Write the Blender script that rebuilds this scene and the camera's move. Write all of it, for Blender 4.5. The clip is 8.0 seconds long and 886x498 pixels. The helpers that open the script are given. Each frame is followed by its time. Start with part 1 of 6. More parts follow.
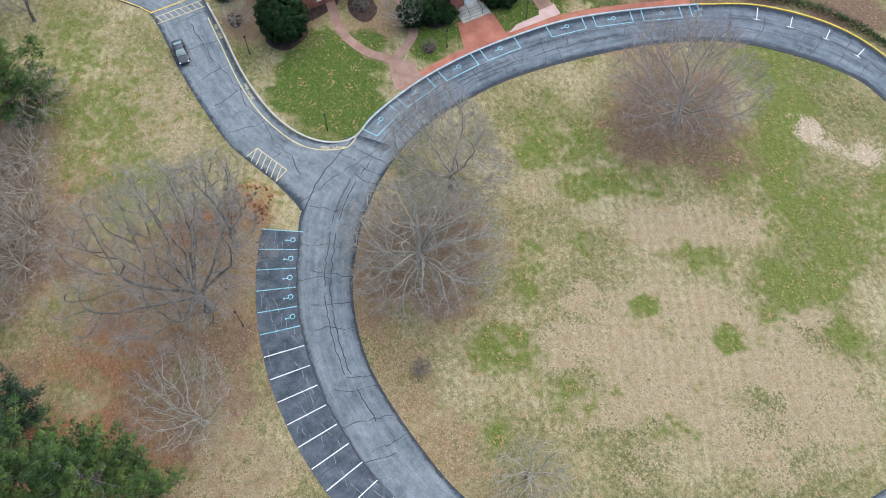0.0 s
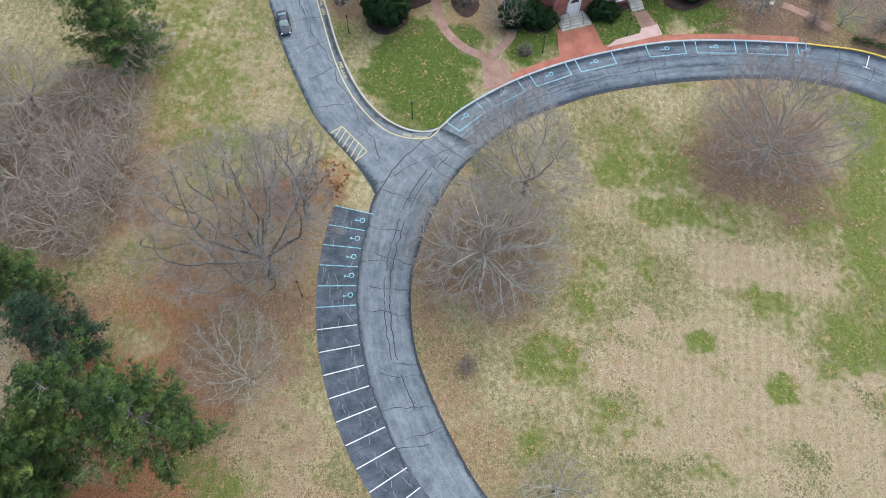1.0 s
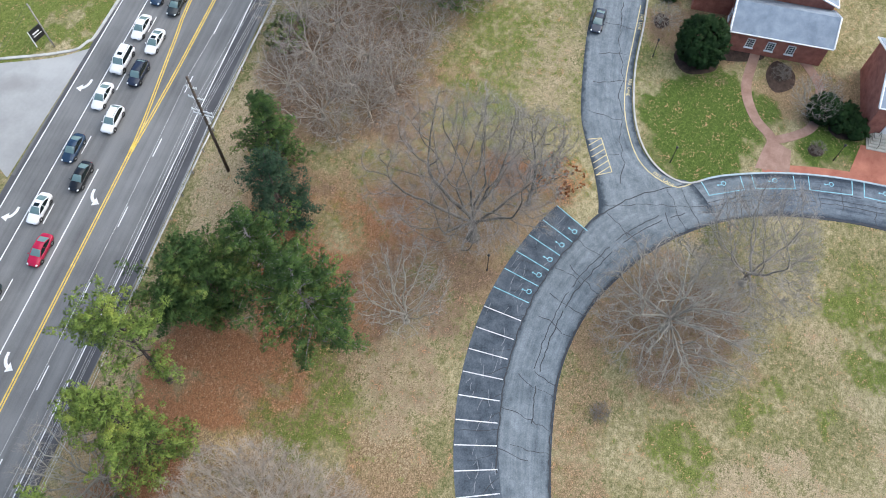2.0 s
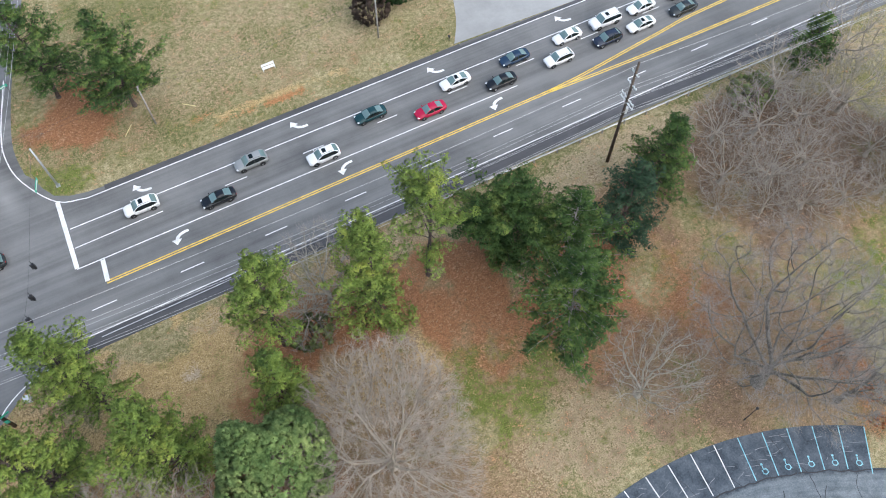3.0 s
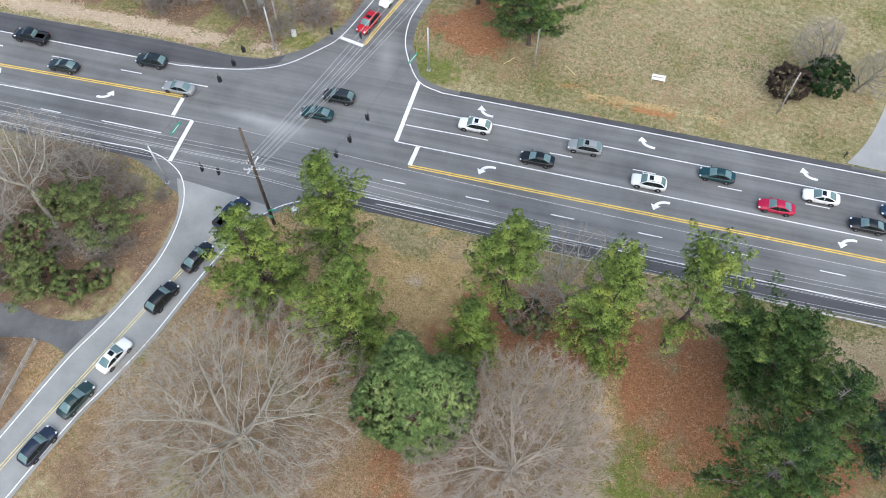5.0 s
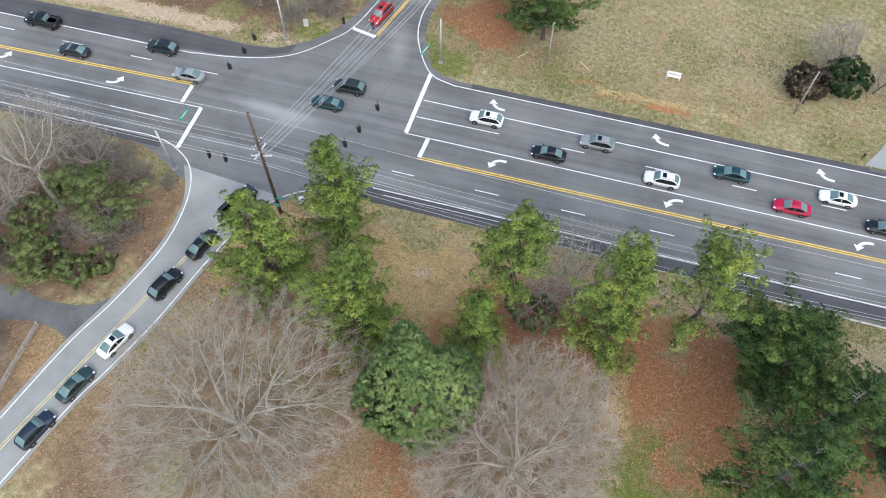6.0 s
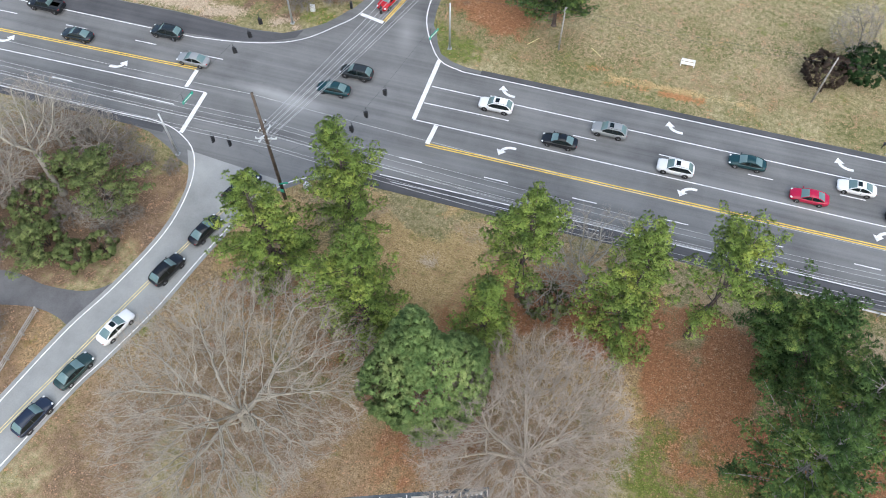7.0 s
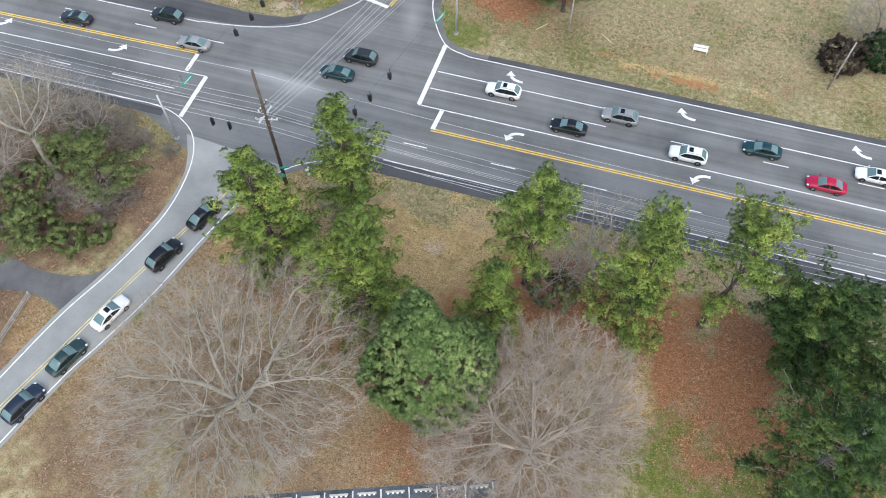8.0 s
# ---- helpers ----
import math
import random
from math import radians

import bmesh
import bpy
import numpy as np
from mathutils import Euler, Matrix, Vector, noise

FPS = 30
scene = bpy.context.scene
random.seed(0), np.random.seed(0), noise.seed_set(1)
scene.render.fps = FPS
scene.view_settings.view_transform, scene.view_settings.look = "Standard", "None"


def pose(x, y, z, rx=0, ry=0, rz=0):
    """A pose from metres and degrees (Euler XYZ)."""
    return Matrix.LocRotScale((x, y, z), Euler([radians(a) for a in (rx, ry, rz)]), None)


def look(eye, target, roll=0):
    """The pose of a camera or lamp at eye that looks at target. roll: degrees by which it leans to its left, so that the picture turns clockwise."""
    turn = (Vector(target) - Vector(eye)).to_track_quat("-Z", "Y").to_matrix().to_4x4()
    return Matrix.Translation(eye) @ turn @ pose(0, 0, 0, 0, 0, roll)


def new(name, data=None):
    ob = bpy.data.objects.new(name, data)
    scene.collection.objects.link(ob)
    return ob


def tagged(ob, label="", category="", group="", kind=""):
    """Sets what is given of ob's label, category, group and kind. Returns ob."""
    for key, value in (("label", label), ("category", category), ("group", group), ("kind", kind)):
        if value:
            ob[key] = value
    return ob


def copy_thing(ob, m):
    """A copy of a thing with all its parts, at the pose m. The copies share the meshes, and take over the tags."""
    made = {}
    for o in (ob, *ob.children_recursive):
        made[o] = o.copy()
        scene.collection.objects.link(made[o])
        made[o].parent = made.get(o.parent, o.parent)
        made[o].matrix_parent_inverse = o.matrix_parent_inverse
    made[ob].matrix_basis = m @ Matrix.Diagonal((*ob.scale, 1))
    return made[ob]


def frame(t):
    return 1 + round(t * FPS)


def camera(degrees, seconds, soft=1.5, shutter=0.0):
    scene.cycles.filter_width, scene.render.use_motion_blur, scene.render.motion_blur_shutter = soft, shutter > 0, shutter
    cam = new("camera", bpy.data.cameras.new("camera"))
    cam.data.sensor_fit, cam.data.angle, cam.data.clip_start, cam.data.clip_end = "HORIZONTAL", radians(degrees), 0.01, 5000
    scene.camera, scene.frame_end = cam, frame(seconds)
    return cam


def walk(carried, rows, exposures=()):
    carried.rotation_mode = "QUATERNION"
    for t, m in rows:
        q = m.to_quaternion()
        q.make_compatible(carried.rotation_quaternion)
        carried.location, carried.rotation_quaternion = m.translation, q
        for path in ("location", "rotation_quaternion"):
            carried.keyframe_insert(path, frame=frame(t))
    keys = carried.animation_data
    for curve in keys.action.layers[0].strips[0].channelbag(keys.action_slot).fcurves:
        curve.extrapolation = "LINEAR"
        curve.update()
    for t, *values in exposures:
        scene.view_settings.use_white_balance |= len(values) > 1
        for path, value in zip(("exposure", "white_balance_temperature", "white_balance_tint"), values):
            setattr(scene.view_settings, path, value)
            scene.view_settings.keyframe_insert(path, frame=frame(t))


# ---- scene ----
cam = camera(59.4, 8.0, 1.0)
PATH = [
    (0.0, (0.00, -0.00, 90.49), (42.53, -22.65, 0.0), 0.27),
    (0.5, (0.12, -0.15, 91.01), (43.44, -20.60, 0.0), 0.16),
    (1.0, (-0.02, -0.14, 91.35), (45.57, -14.74, 0.0), 0.12),
    (1.2, (-0.00, -0.10, 91.43), (46.48, -11.07, 0.0), 0.09),
    (2.3, (0.27, -0.11, 92.62), (42.57, 21.53, 0.0), 0.15),
    (2.5, (0.19, -0.42, 92.22), (38.47, 28.37, 0.0), 0.07),
    (3.0, (0.22, -2.14, 90.14), (23.81, 41.65, 0.0), 0.38),
    (3.5, (1.58, -2.47, 89.81), (6.99, 47.32, 0.0), 0.17),
    (4.0, (2.65, -2.11, 89.63), (-4.22, 47.67, 0.0), 0.01),
    (4.5, (3.07, -2.60, 89.13), (-7.51, 46.82, 0.0), -0.10),
    (4.7, (3.09, -2.62, 89.05), (-8.21, 46.46, 0.0), -0.08),
    (5.8, (3.59, -3.30, 86.47), (-9.63, 44.49, 0.0), 0.09),
    (6.0, (3.60, -3.32, 86.39), (-9.68, 44.61, 0.0), 0.11),
    (6.5, (3.69, -3.80, 85.02), (-9.93, 43.62, 0.0), -0.13),
    (7.0, (3.50, -3.86, 83.44), (-10.14, 42.61, 0.0), -0.24),
    (7.5, (3.47, -4.09, 81.65), (-10.22, 41.59, 0.0), -0.32),
    (8.0, (3.56, -4.40, 79.84), (-10.21, 40.66, 0.0), -0.43),
]
walk(cam, [(t, look(e, g, r)) for t, e, g, r in PATH])

# ---- world, sun, exposure ----
world = bpy.data.worlds.new("overcast_sky")
scene.world = world
world.use_nodes = True
wn = world.node_tree.nodes
sky = wn.new("ShaderNodeTexSky")
sky.sky_type = "NISHITA"
sky.sun_disc = False
sky.sun_elevation = radians(38)
sky.sun_rotation = radians(150)
sky.air_density, sky.dust_density, sky.ozone_density = 1.0, 1.5, 1.0
wn["Background"].inputs["Strength"].default_value = 0.15
world.node_tree.links.new(sky.outputs["Color"], wn["Background"].inputs["Color"])

sun_lamp = bpy.data.lights.new("sun", "SUN")
sun_lamp.energy = 1.6
sun_lamp.angle = radians(95)
sun_lamp.color = (0.995, 1.0, 0.945)
sun = new("sun", sun_lamp)
sun.matrix_world = look((0, 0, 200), (-12, 20, 150))
scene.view_settings.exposure = 0.91


# ---- mesh building ----
class MB:
    """Collects vertices and faces for one mesh."""

    def __init__(self):
        self.v, self.f = [], []

    def add(self, verts, faces):
        k = len(self.v)
        self.v.extend(verts)
        self.f.extend([tuple(i + k for i in f) for f in faces])
        return self

    def box(self, c, s, rot=0.0):
        co, si = math.cos(rot), math.sin(rot)
        vs = []
        for dz in (-.5, .5):
            for dx, dy in ((-.5, -.5), (.5, -.5), (.5, .5), (-.5, .5)):
                x, y = dx * s[0], dy * s[1]
                vs.append((c[0] + x * co - y * si, c[1] + x * si + y * co, c[2] + dz * s[2]))
        return self.add(vs, [(3, 2, 1, 0), (4, 5, 6, 7), (0, 1, 5, 4), (1, 2, 6, 5), (2, 3, 7, 6), (3, 0, 4, 7)])

    def tube(self, pts, radii, n=6, cap=True):
        pts = [Vector(p) for p in pts]
        rings, faces = [], []
        ref = Vector((0.31, 0.17, 0.94))
        for i, p in enumerate(pts):
            d = pts[min(i + 1, len(pts) - 1)] - pts[max(i - 1, 0)]
            d = d.normalized() if d.length > 1e-9 else Vector((0, 0, 1))
            a = d.cross(ref)
            if a.length < 0.05:
                a = d.cross(Vector((1, 0, 0)))
            a.normalize()
            b = d.cross(a)
            r = radii[i] if isinstance(radii, (list, tuple)) else radii
            for k in range(n):
                t = 2 * math.pi * k / n
                rings.append(tuple(p + (a * math.cos(t) + b * math.sin(t)) * r))
        for i in range(len(pts) - 1):
            for k in range(n):
                k2 = (k + 1) % n
                faces.append((i * n + k, i * n + k2, (i + 1) * n + k2, (i + 1) * n + k))
        if cap:
            faces.append(tuple(range(n - 1, -1, -1)))
            m = (len(pts) - 1) * n
            faces.append(tuple(range(m, m + n)))
        return self.add(rings, faces)

    def strip(self, left, right, z=0.0):
        vs = [(*p[:2], p[2] if len(p) > 2 else z) for p in left] + [(*p[:2], p[2] if len(p) > 2 else z) for p in right]
        n = len(left)
        return self.add(vs, [(i + n, i + n + 1, i + 1, i) for i in range(n - 1)])

    def ngon(self, pts, z):
        return self.add([(*p[:2], z) for p in pts], [tuple(range(len(pts)))])

    def prism(self, pts, z0, z1):
        n = len(pts)
        vs = [(*p[:2], z0) for p in pts] + [(*p[:2], z1) for p in pts]
        return self.add(vs, [tuple(range(n - 1, -1, -1)), tuple(range(n, 2 * n))] + [(i, (i + 1) % n, (i + 1) % n + n, i + n) for i in range(n)])

    def ellipsoid(self, c, r, nu=14, nv=8):
        vs, fs = [], []
        for j in range(nv + 1):
            th = math.pi * j / nv
            for i in range(nu):
                ph = 2 * math.pi * i / nu
                vs.append((c[0] + r[0] * math.sin(th) * math.cos(ph), c[1] + r[1] * math.sin(th) * math.sin(ph), c[2] + r[2] * math.cos(th)))
        for j in range(nv):
            for i in range(nu):
                i2 = (i + 1) % nu
                fs.append((j * nu + i, (j + 1) * nu + i, (j + 1) * nu + i2, j * nu + i2))
        return self.add(vs, fs)

    def mesh(self, name, material, smooth=False):
        me = bpy.data.meshes.new(name)
        me.from_pydata(self.v, [], self.f)
        if material:
            me.materials.append(material)
        if smooth:
            me.polygons.foreach_set("use_smooth", [True] * len(me.polygons))
        me.update()
        return me


def part(name, mb, material, parent, label="", smooth=False):
    """One mesh object under a thing or a part."""
    ob = new(name, mb.mesh(name, material, smooth) if isinstance(mb, MB) else mb)
    ob.parent = parent
    if label:
        ob["label"] = label
    return ob


def thing(name, label, category, m=None, group="", kind=""):
    ob = new(name)
    ob.empty_display_size = 0.3
    if m is not None:
        ob.matrix_world = m
    return tagged(ob, label, category, group, kind)


def spline(pts, step=1.0, closed=False):
    """A smooth line through plan points."""
    p = [Vector((*q, 0.0)[:3]) for q in pts]
    out = []
    n = len(p)
    for i in range(n if closed else n - 1):
        a, b = p[i], p[(i + 1) % n]
        a0 = p[(i - 1) % n] if closed or i > 0 else a * 2 - b
        b1 = p[(i + 2) % n] if closed or i < n - 2 else b * 2 - a
        k = max(2, int((b - a).length / step))
        for j in range(k):
            t = j / k
            q = 0.5 * ((2 * a) + (b - a0) * t + (2 * a0 - 5 * a + 4 * b - b1) * t * t + (3 * a - a0 - 3 * b + b1) * t ** 3)
            out.append((q.x, q.y))
    if not closed:
        out.append((p[-1].x, p[-1].y))
    return out


def offset(line, d):
    """The line moved to its left by d metres."""
    out = []
    for i, p in enumerate(line):
        a, b = line[max(i - 1, 0)], line[min(i + 1, len(line) - 1)]
        dx, dy = b[0] - a[0], b[1] - a[1]
        l = math.hypot(dx, dy) or 1.0
        out.append((p[0] - dy / l * d, p[1] + dx / l * d))
    return out


def even(line, n):
    """n points evenly along a line."""
    s = [0.0]
    for a, b in zip(line, line[1:]):
        s.append(s[-1] + math.hypot(b[0] - a[0], b[1] - a[1]))
    q = np.linspace(0, s[-1], n)
    return list(zip(np.interp(q, s, [p[0] for p in line]), np.interp(q, s, [p[1] for p in line])))


# ---- materials ----
def material(name, rough=0.9, metal=0.0, spec=0.3):
    m = bpy.data.materials.new(name)
    m.use_nodes = True
    b = m.node_tree.nodes["Principled BSDF"]
    b.inputs["Roughness"].default_value = rough
    b.inputs["Metallic"].default_value = metal
    b.inputs["Specular IOR Level"].default_value = spec
    return m, m.node_tree.nodes, m.node_tree.links, b


def noise_node(nt, scale, detail=4.0, rough=0.6, vector=None):
    n = nt.nodes.new("ShaderNodeTexNoise")
    n.inputs["Scale"].default_value = scale
    n.inputs["Detail"].default_value = detail
    n.inputs["Roughness"].default_value = rough
    if vector is not None:
        nt.links.new(vector, n.inputs["Vector"])
    return n.outputs["Fac"]


def ramp(nt, fac, stops):
    r = nt.nodes.new("ShaderNodeValToRGB")
    while len(r.color_ramp.elements) < len(stops):
        r.color_ramp.elements.new(0.5)
    for e, (p, c) in zip(r.color_ramp.elements, stops):
        e.position, e.color = p, (*c, 1.0)
    nt.links.new(fac, r.inputs["Fac"])
    return r.outputs["Color"]


def mix(nt, fac, a, b, mode="MIX"):
    m = nt.nodes.new("ShaderNodeMix")
    m.data_type, m.blend_type = "RGBA", mode
    for value, k in ((fac, 0), (a, 6), (b, 7)):
        if isinstance(value, (int, float)):
            m.inputs[k].default_value = value
        elif isinstance(value, tuple):
            m.inputs[k].default_value = (*value, 1.0)
        else:
            nt.links.new(value, m.inputs[k])
    return m.outputs[2]


def maths(nt, op, a, b=0.5, clamp=False):
    m = nt.nodes.new("ShaderNodeMath")
    m.operation, m.use_clamp = op, clamp
    for value, k in ((a, 0), (b, 1)):
        if isinstance(value, (int, float)):
            m.inputs[k].default_value = value
        else:
            nt.links.new(value, m.inputs[k])
    return m.outputs[0]


def bump(nt, bsdf, height, strength=0.4, distance=0.02):
    b = nt.nodes.new("ShaderNodeBump")
    b.inputs["Strength"].default_value, b.inputs["Distance"].default_value = strength, distance
    nt.links.new(height, b.inputs["Height"])
    nt.links.new(b.outputs["Normal"], bsdf.inputs["Normal"])


def position(nt):
    return nt.nodes.new("ShaderNodeNewGeometry").outputs["Position"]


def surface(name, dark, light, big=0.12, fine=6.0, rough=0.9, streak=None, grain=0.5, bumps=0.4, stains=(), stain_colour=(0.36, 0.36, 0.35)):
    """A weathered surface: stains at one scale, grain at another."""
    m, nodes, links, b = material(name, rough)
    nt = m.node_tree
    pos = position(nt)
    a = noise_node(nt, big, 5.0, 0.62, pos)
    f = noise_node(nt, fine, 3.0, 0.7, pos)
    fac = maths(nt, "ADD", maths(nt, "MULTIPLY", a, 1.0 - grain * 0.5), maths(nt, "MULTIPLY", f, grain * 0.5))
    if streak:
        mp = nt.nodes.new("ShaderNodeMapping")
        mp.inputs["Scale"].default_value = streak
        links.new(pos, mp.inputs["Vector"])
        s = noise_node(nt, 1.0, 4.0, 0.6, mp.outputs["Vector"])
        fac = maths(nt, "ADD", maths(nt, "MULTIPLY", fac, 0.6), maths(nt, "MULTIPLY", s, 0.4))
    col = ramp(nt, fac, [(0.36, dark), (0.64, light)])
    for x, y, rx, ry, turn, deep in stains:
        # a dusty stain with a ragged rim
        mp = nt.nodes.new("ShaderNodeMapping")
        mp.vector_type = "TEXTURE"
        mp.inputs["Location"].default_value = (x, y, 0)
        mp.inputs["Rotation"].default_value = (0, 0, radians(turn))
        mp.inputs["Scale"].default_value = (rx, ry, 1)
        links.new(pos, mp.inputs["Vector"])
        ln = nt.nodes.new("ShaderNodeVectorMath")
        ln.operation = "LENGTH"
        links.new(mp.outputs["Vector"], ln.inputs[0])
        d = maths(nt, "ADD", ln.outputs["Value"], maths(nt, "MULTIPLY", maths(nt, "SUBTRACT", a, 0.5), 2.2))
        col = mix(nt, maths(nt, "MULTIPLY", maths(nt, "SUBTRACT", 1.0, d), deep, True), col, stain_colour)
    links.new(col, b.inputs["Base Color"])
    bump(nt, b, f, bumps, 0.01)
    return m


def plain(name, colour, rough=0.5, metal=0.0, vary=0.12, scale=3.0, coat=0.0):
    m, nodes, links, b = material(name, rough, metal, 0.5)
    nt = m.node_tree
    n = noise_node(nt, scale, 4.0, 0.6, position(nt))
    lo = tuple(c * (1 - vary) for c in colour)
    hi = tuple(min(1.0, c * (1 + vary)) for c in colour)
    links.new(ramp(nt, n, [(0.35, lo), (0.65, hi)]), b.inputs["Base Color"])
    if coat:
        b.inputs["Coat Weight"].default_value = coat
        b.inputs["Coat Roughness"].default_value = 0.08
    return m


def foliage(name, dark, light, tip=None, soft=True):
    """Leaves that differ from clump to clump; soft: shaded by the clump's rounded form."""
    m, nodes, links, b = material(name, 0.8, 0.0, 0.2)
    nt = m.node_tree
    g = nt.nodes.new("ShaderNodeNewGeometry")
    n = noise_node(nt, 0.30, 3.0, 0.6, g.outputs["Position"])
    n2 = noise_node(nt, 1.0, 3.0, 0.6, g.outputs["Position"])
    each = .09 if soft else .40
    fac = maths(nt, "ADD", maths(nt, "MULTIPLY", g.outputs["Random Per Island"], each), maths(nt, "ADD", maths(nt, "MULTIPLY", n, 0.62), maths(nt, "MULTIPLY", n2, 0.56 - each * .5)))
    stops = [(0.44, dark), (0.64, light)]
    if tip:
        stops.append((0.84, tip))
    links.new(ramp(nt, fac, stops), b.inputs["Base Color"])
    if soft:
        at = nt.nodes.new("ShaderNodeAttribute")
        at.attribute_name = "soft"
        links.new(at.outputs["Vector"], b.inputs["Normal"])
    return m


ASPHALT = surface("worn_asphalt", (0.096, 0.096, 0.097), (0.212, 0.212, 0.210), 0.10, 7.0, 0.88, (0.012, 0.8, 1.0), stains=((-39.5, 60.2, 8.0, 1.5, -4, .75), (-36, 59.0, 9, 4.0, 0, .35), (-25.6, 76.5, 2.2, 5.5, 12, .45), (-22, 53.5, 12, 3.0, 0, .3), (40, 61, 40, 1.2, -2, .25)))
ASPHALT_DARK = surface("dark_asphalt", (0.058, 0.058, 0.063), (0.105, 0.105, 0.110), 0.2, 7.0, 0.9, (0.03, 1.2, 1.0))


def sealed_asphalt(name, dark, light, seal, streaks=.5, edge=.80):
    """Old sealed asphalt: worn pale along the wheel tracks, dark seal left at the edges and in blotches."""
    m, nodes, links, b = material(name, 0.88)
    nt = m.node_tree
    pos = position(nt)
    at = {}
    for k in ("along", "across"):
        a = nt.nodes.new("ShaderNodeAttribute")
        a.attribute_name = k
        at[k] = a.outputs["Fac"]
    cv = nt.nodes.new("ShaderNodeCombineXYZ")
    links.new(maths(nt, "MULTIPLY", at["along"], .10), cv.inputs[0])
    links.new(maths(nt, "MULTIPLY", at["across"], 9.0), cv.inputs[1])
    st = noise_node(nt, 1.0, 4.0, .65, cv.outputs[0])
    big, mid, fine = noise_node(nt, .16, 5.0, .62, pos), noise_node(nt, .9, 5.0, .7, pos), noise_node(nt, 6.0, 3.0, .75, pos)
    fac = maths(nt, "ADD", maths(nt, "MULTIPLY", st, streaks * .6), maths(nt, "ADD", maths(nt, "MULTIPLY", big, .55 - streaks * .4), maths(nt, "ADD", maths(nt, "MULTIPLY", mid, .25), maths(nt, "MULTIPLY", fine, .20 - streaks * .2))))
    col = ramp(nt, fac, [(0.39, dark), (0.61, light)])
    rim = maths(nt, "MULTIPLY", maths(nt, "ABSOLUTE", maths(nt, "SUBTRACT", at["across"], .5)), 2.0)
    rim = maths(nt, "ADD", rim, maths(nt, "MULTIPLY", maths(nt, "SUBTRACT", mid, .5), .5))
    col = mix(nt, maths(nt, "MULTIPLY", maths(nt, "SUBTRACT", rim, edge), 6.0, True), col, seal)
    col = mix(nt, maths(nt, "MULTIPLY", maths(nt, "SUBTRACT", big, .56), 5.0, True), col, tuple(c * 1.5 for c in seal))
    col = mix(nt, .35, col, ramp(nt, fine, [(.3, (.30, .30, .30)), (.7, (.70, .70, .70))]), "OVERLAY")
    links.new(col, b.inputs["Base Color"])
    bump(nt, b, fine, .4, .01)
    return m


ASPHALT_DRIVE = sealed_asphalt("drive_asphalt", (0.082, 0.102, 0.120), (0.258, 0.290, 0.312), (0.036, 0.048, 0.062))
ASPHALT_NEWER = sealed_asphalt("newer_drive_asphalt", (0.042, 0.057, 0.078), (0.212, 0.246, 0.280), (0.030, 0.041, 0.058), .66, .70)
ASPHALT_STALL = surface("parking_asphalt", (0.030, 0.041, 0.055), (0.120, 0.142, 0.168), 0.55, 5.0, 0.9, None, 0.7)
ASPHALT_SIDE = surface("side_road_asphalt", (0.22, 0.224, 0.218), (0.33, 0.335, 0.325), 0.15, 6.0, 0.9)
ASPHALT_LANE = surface("lane_asphalt", (0.088, 0.087, 0.090), (0.165, 0.164, 0.168), 0.2, 6.0, 0.9)
CONCRETE = surface("concrete_apron", (0.27, 0.27, 0.265), (0.385, 0.385, 0.378), 0.09, 2.0, 0.9, None, 0.25, 0.1, stains=((58, 80, 2.5, 5, 10, .5),), stain_colour=(0.21, 0.20, 0.19))
KERB = surface("kerb_concrete", (0.34, 0.33, 0.31), (0.55, 0.54, 0.51), 0.6, 8.0, 0.9)
CRACK = plain("tar_crack", (0.028, 0.03, 0.036), 0.7)
WHITE = surface("white_road_paint", (0.55, 0.55, 0.55), (0.86, 0.86, 0.86), 1.3, 9.0, 0.7)
WHITE_WORN = surface("worn_white_paint", (0.30, 0.31, 0.33), (0.75, 0.76, 0.77), 1.1, 9.0, 0.75)
YELLOW = surface("yellow_road_paint", (0.56, 0.37, 0.055), (0.85, 0.61, 0.13), 1.3, 9.0, 0.7)
YELLOW_PALE = surface("faded_yellow_paint", (0.48, 0.40, 0.20), (0.76, 0.64, 0.34), 1.1, 9.0, 0.75)
BLUE = surface("blue_road_paint", (0.12, 0.34, 0.42), (0.36, 0.66, 0.74), 1.3, 9.0, 0.7)
PAVER_RED = surface("red_brick_paving", (0.30, 0.105, 0.070), (0.46, 0.185, 0.125), 0.5, 9.0, 0.85)
PAVER_OLD = surface("faded_brick_paving", (0.225, 0.130, 0.098), (0.37, 0.24, 0.19), 0.5, 9.0, 0.88)
PAVER_PINK = surface("pink_concrete_path", (0.46, 0.31, 0.28), (0.60, 0.44, 0.40), 0.5, 7.0, 0.85)
MULCH = surface("bark_mulch", (0.030, 0.020, 0.016), (0.085, 0.055, 0.042), 1.2, 9.0, 0.95, bumps=1.0)
WIRE_PALE = plain("pale_cable", (0.46, 0.47, 0.47), 0.7)
BARK = surface("dark_grey_bark", (0.078, 0.070, 0.060), (0.20, 0.184, 0.160), 0.8, 9.0, 0.92)
LIMB = surface("pale_limb_bark", (0.215, 0.195, 0.160), (0.40, 0.368, 0.305), 0.8, 7.0, 0.92)
TWIG_DUSK = surface("grey_brown_twigs", (0.20, 0.178, 0.158), (0.37, 0.335, 0.30), 0.5, 5.0, 0.92)
TWIG = surface("pale_grey_twigs", (0.26, 0.222, 0.178), (0.45, 0.392, 0.322), 0.5, 5.0, 0.92)
TWIG_PINK = surface("pinkish_brown_twigs", (0.26, 0.216, 0.180), (0.45, 0.386, 0.325), 0.5, 5.0, 0.92)
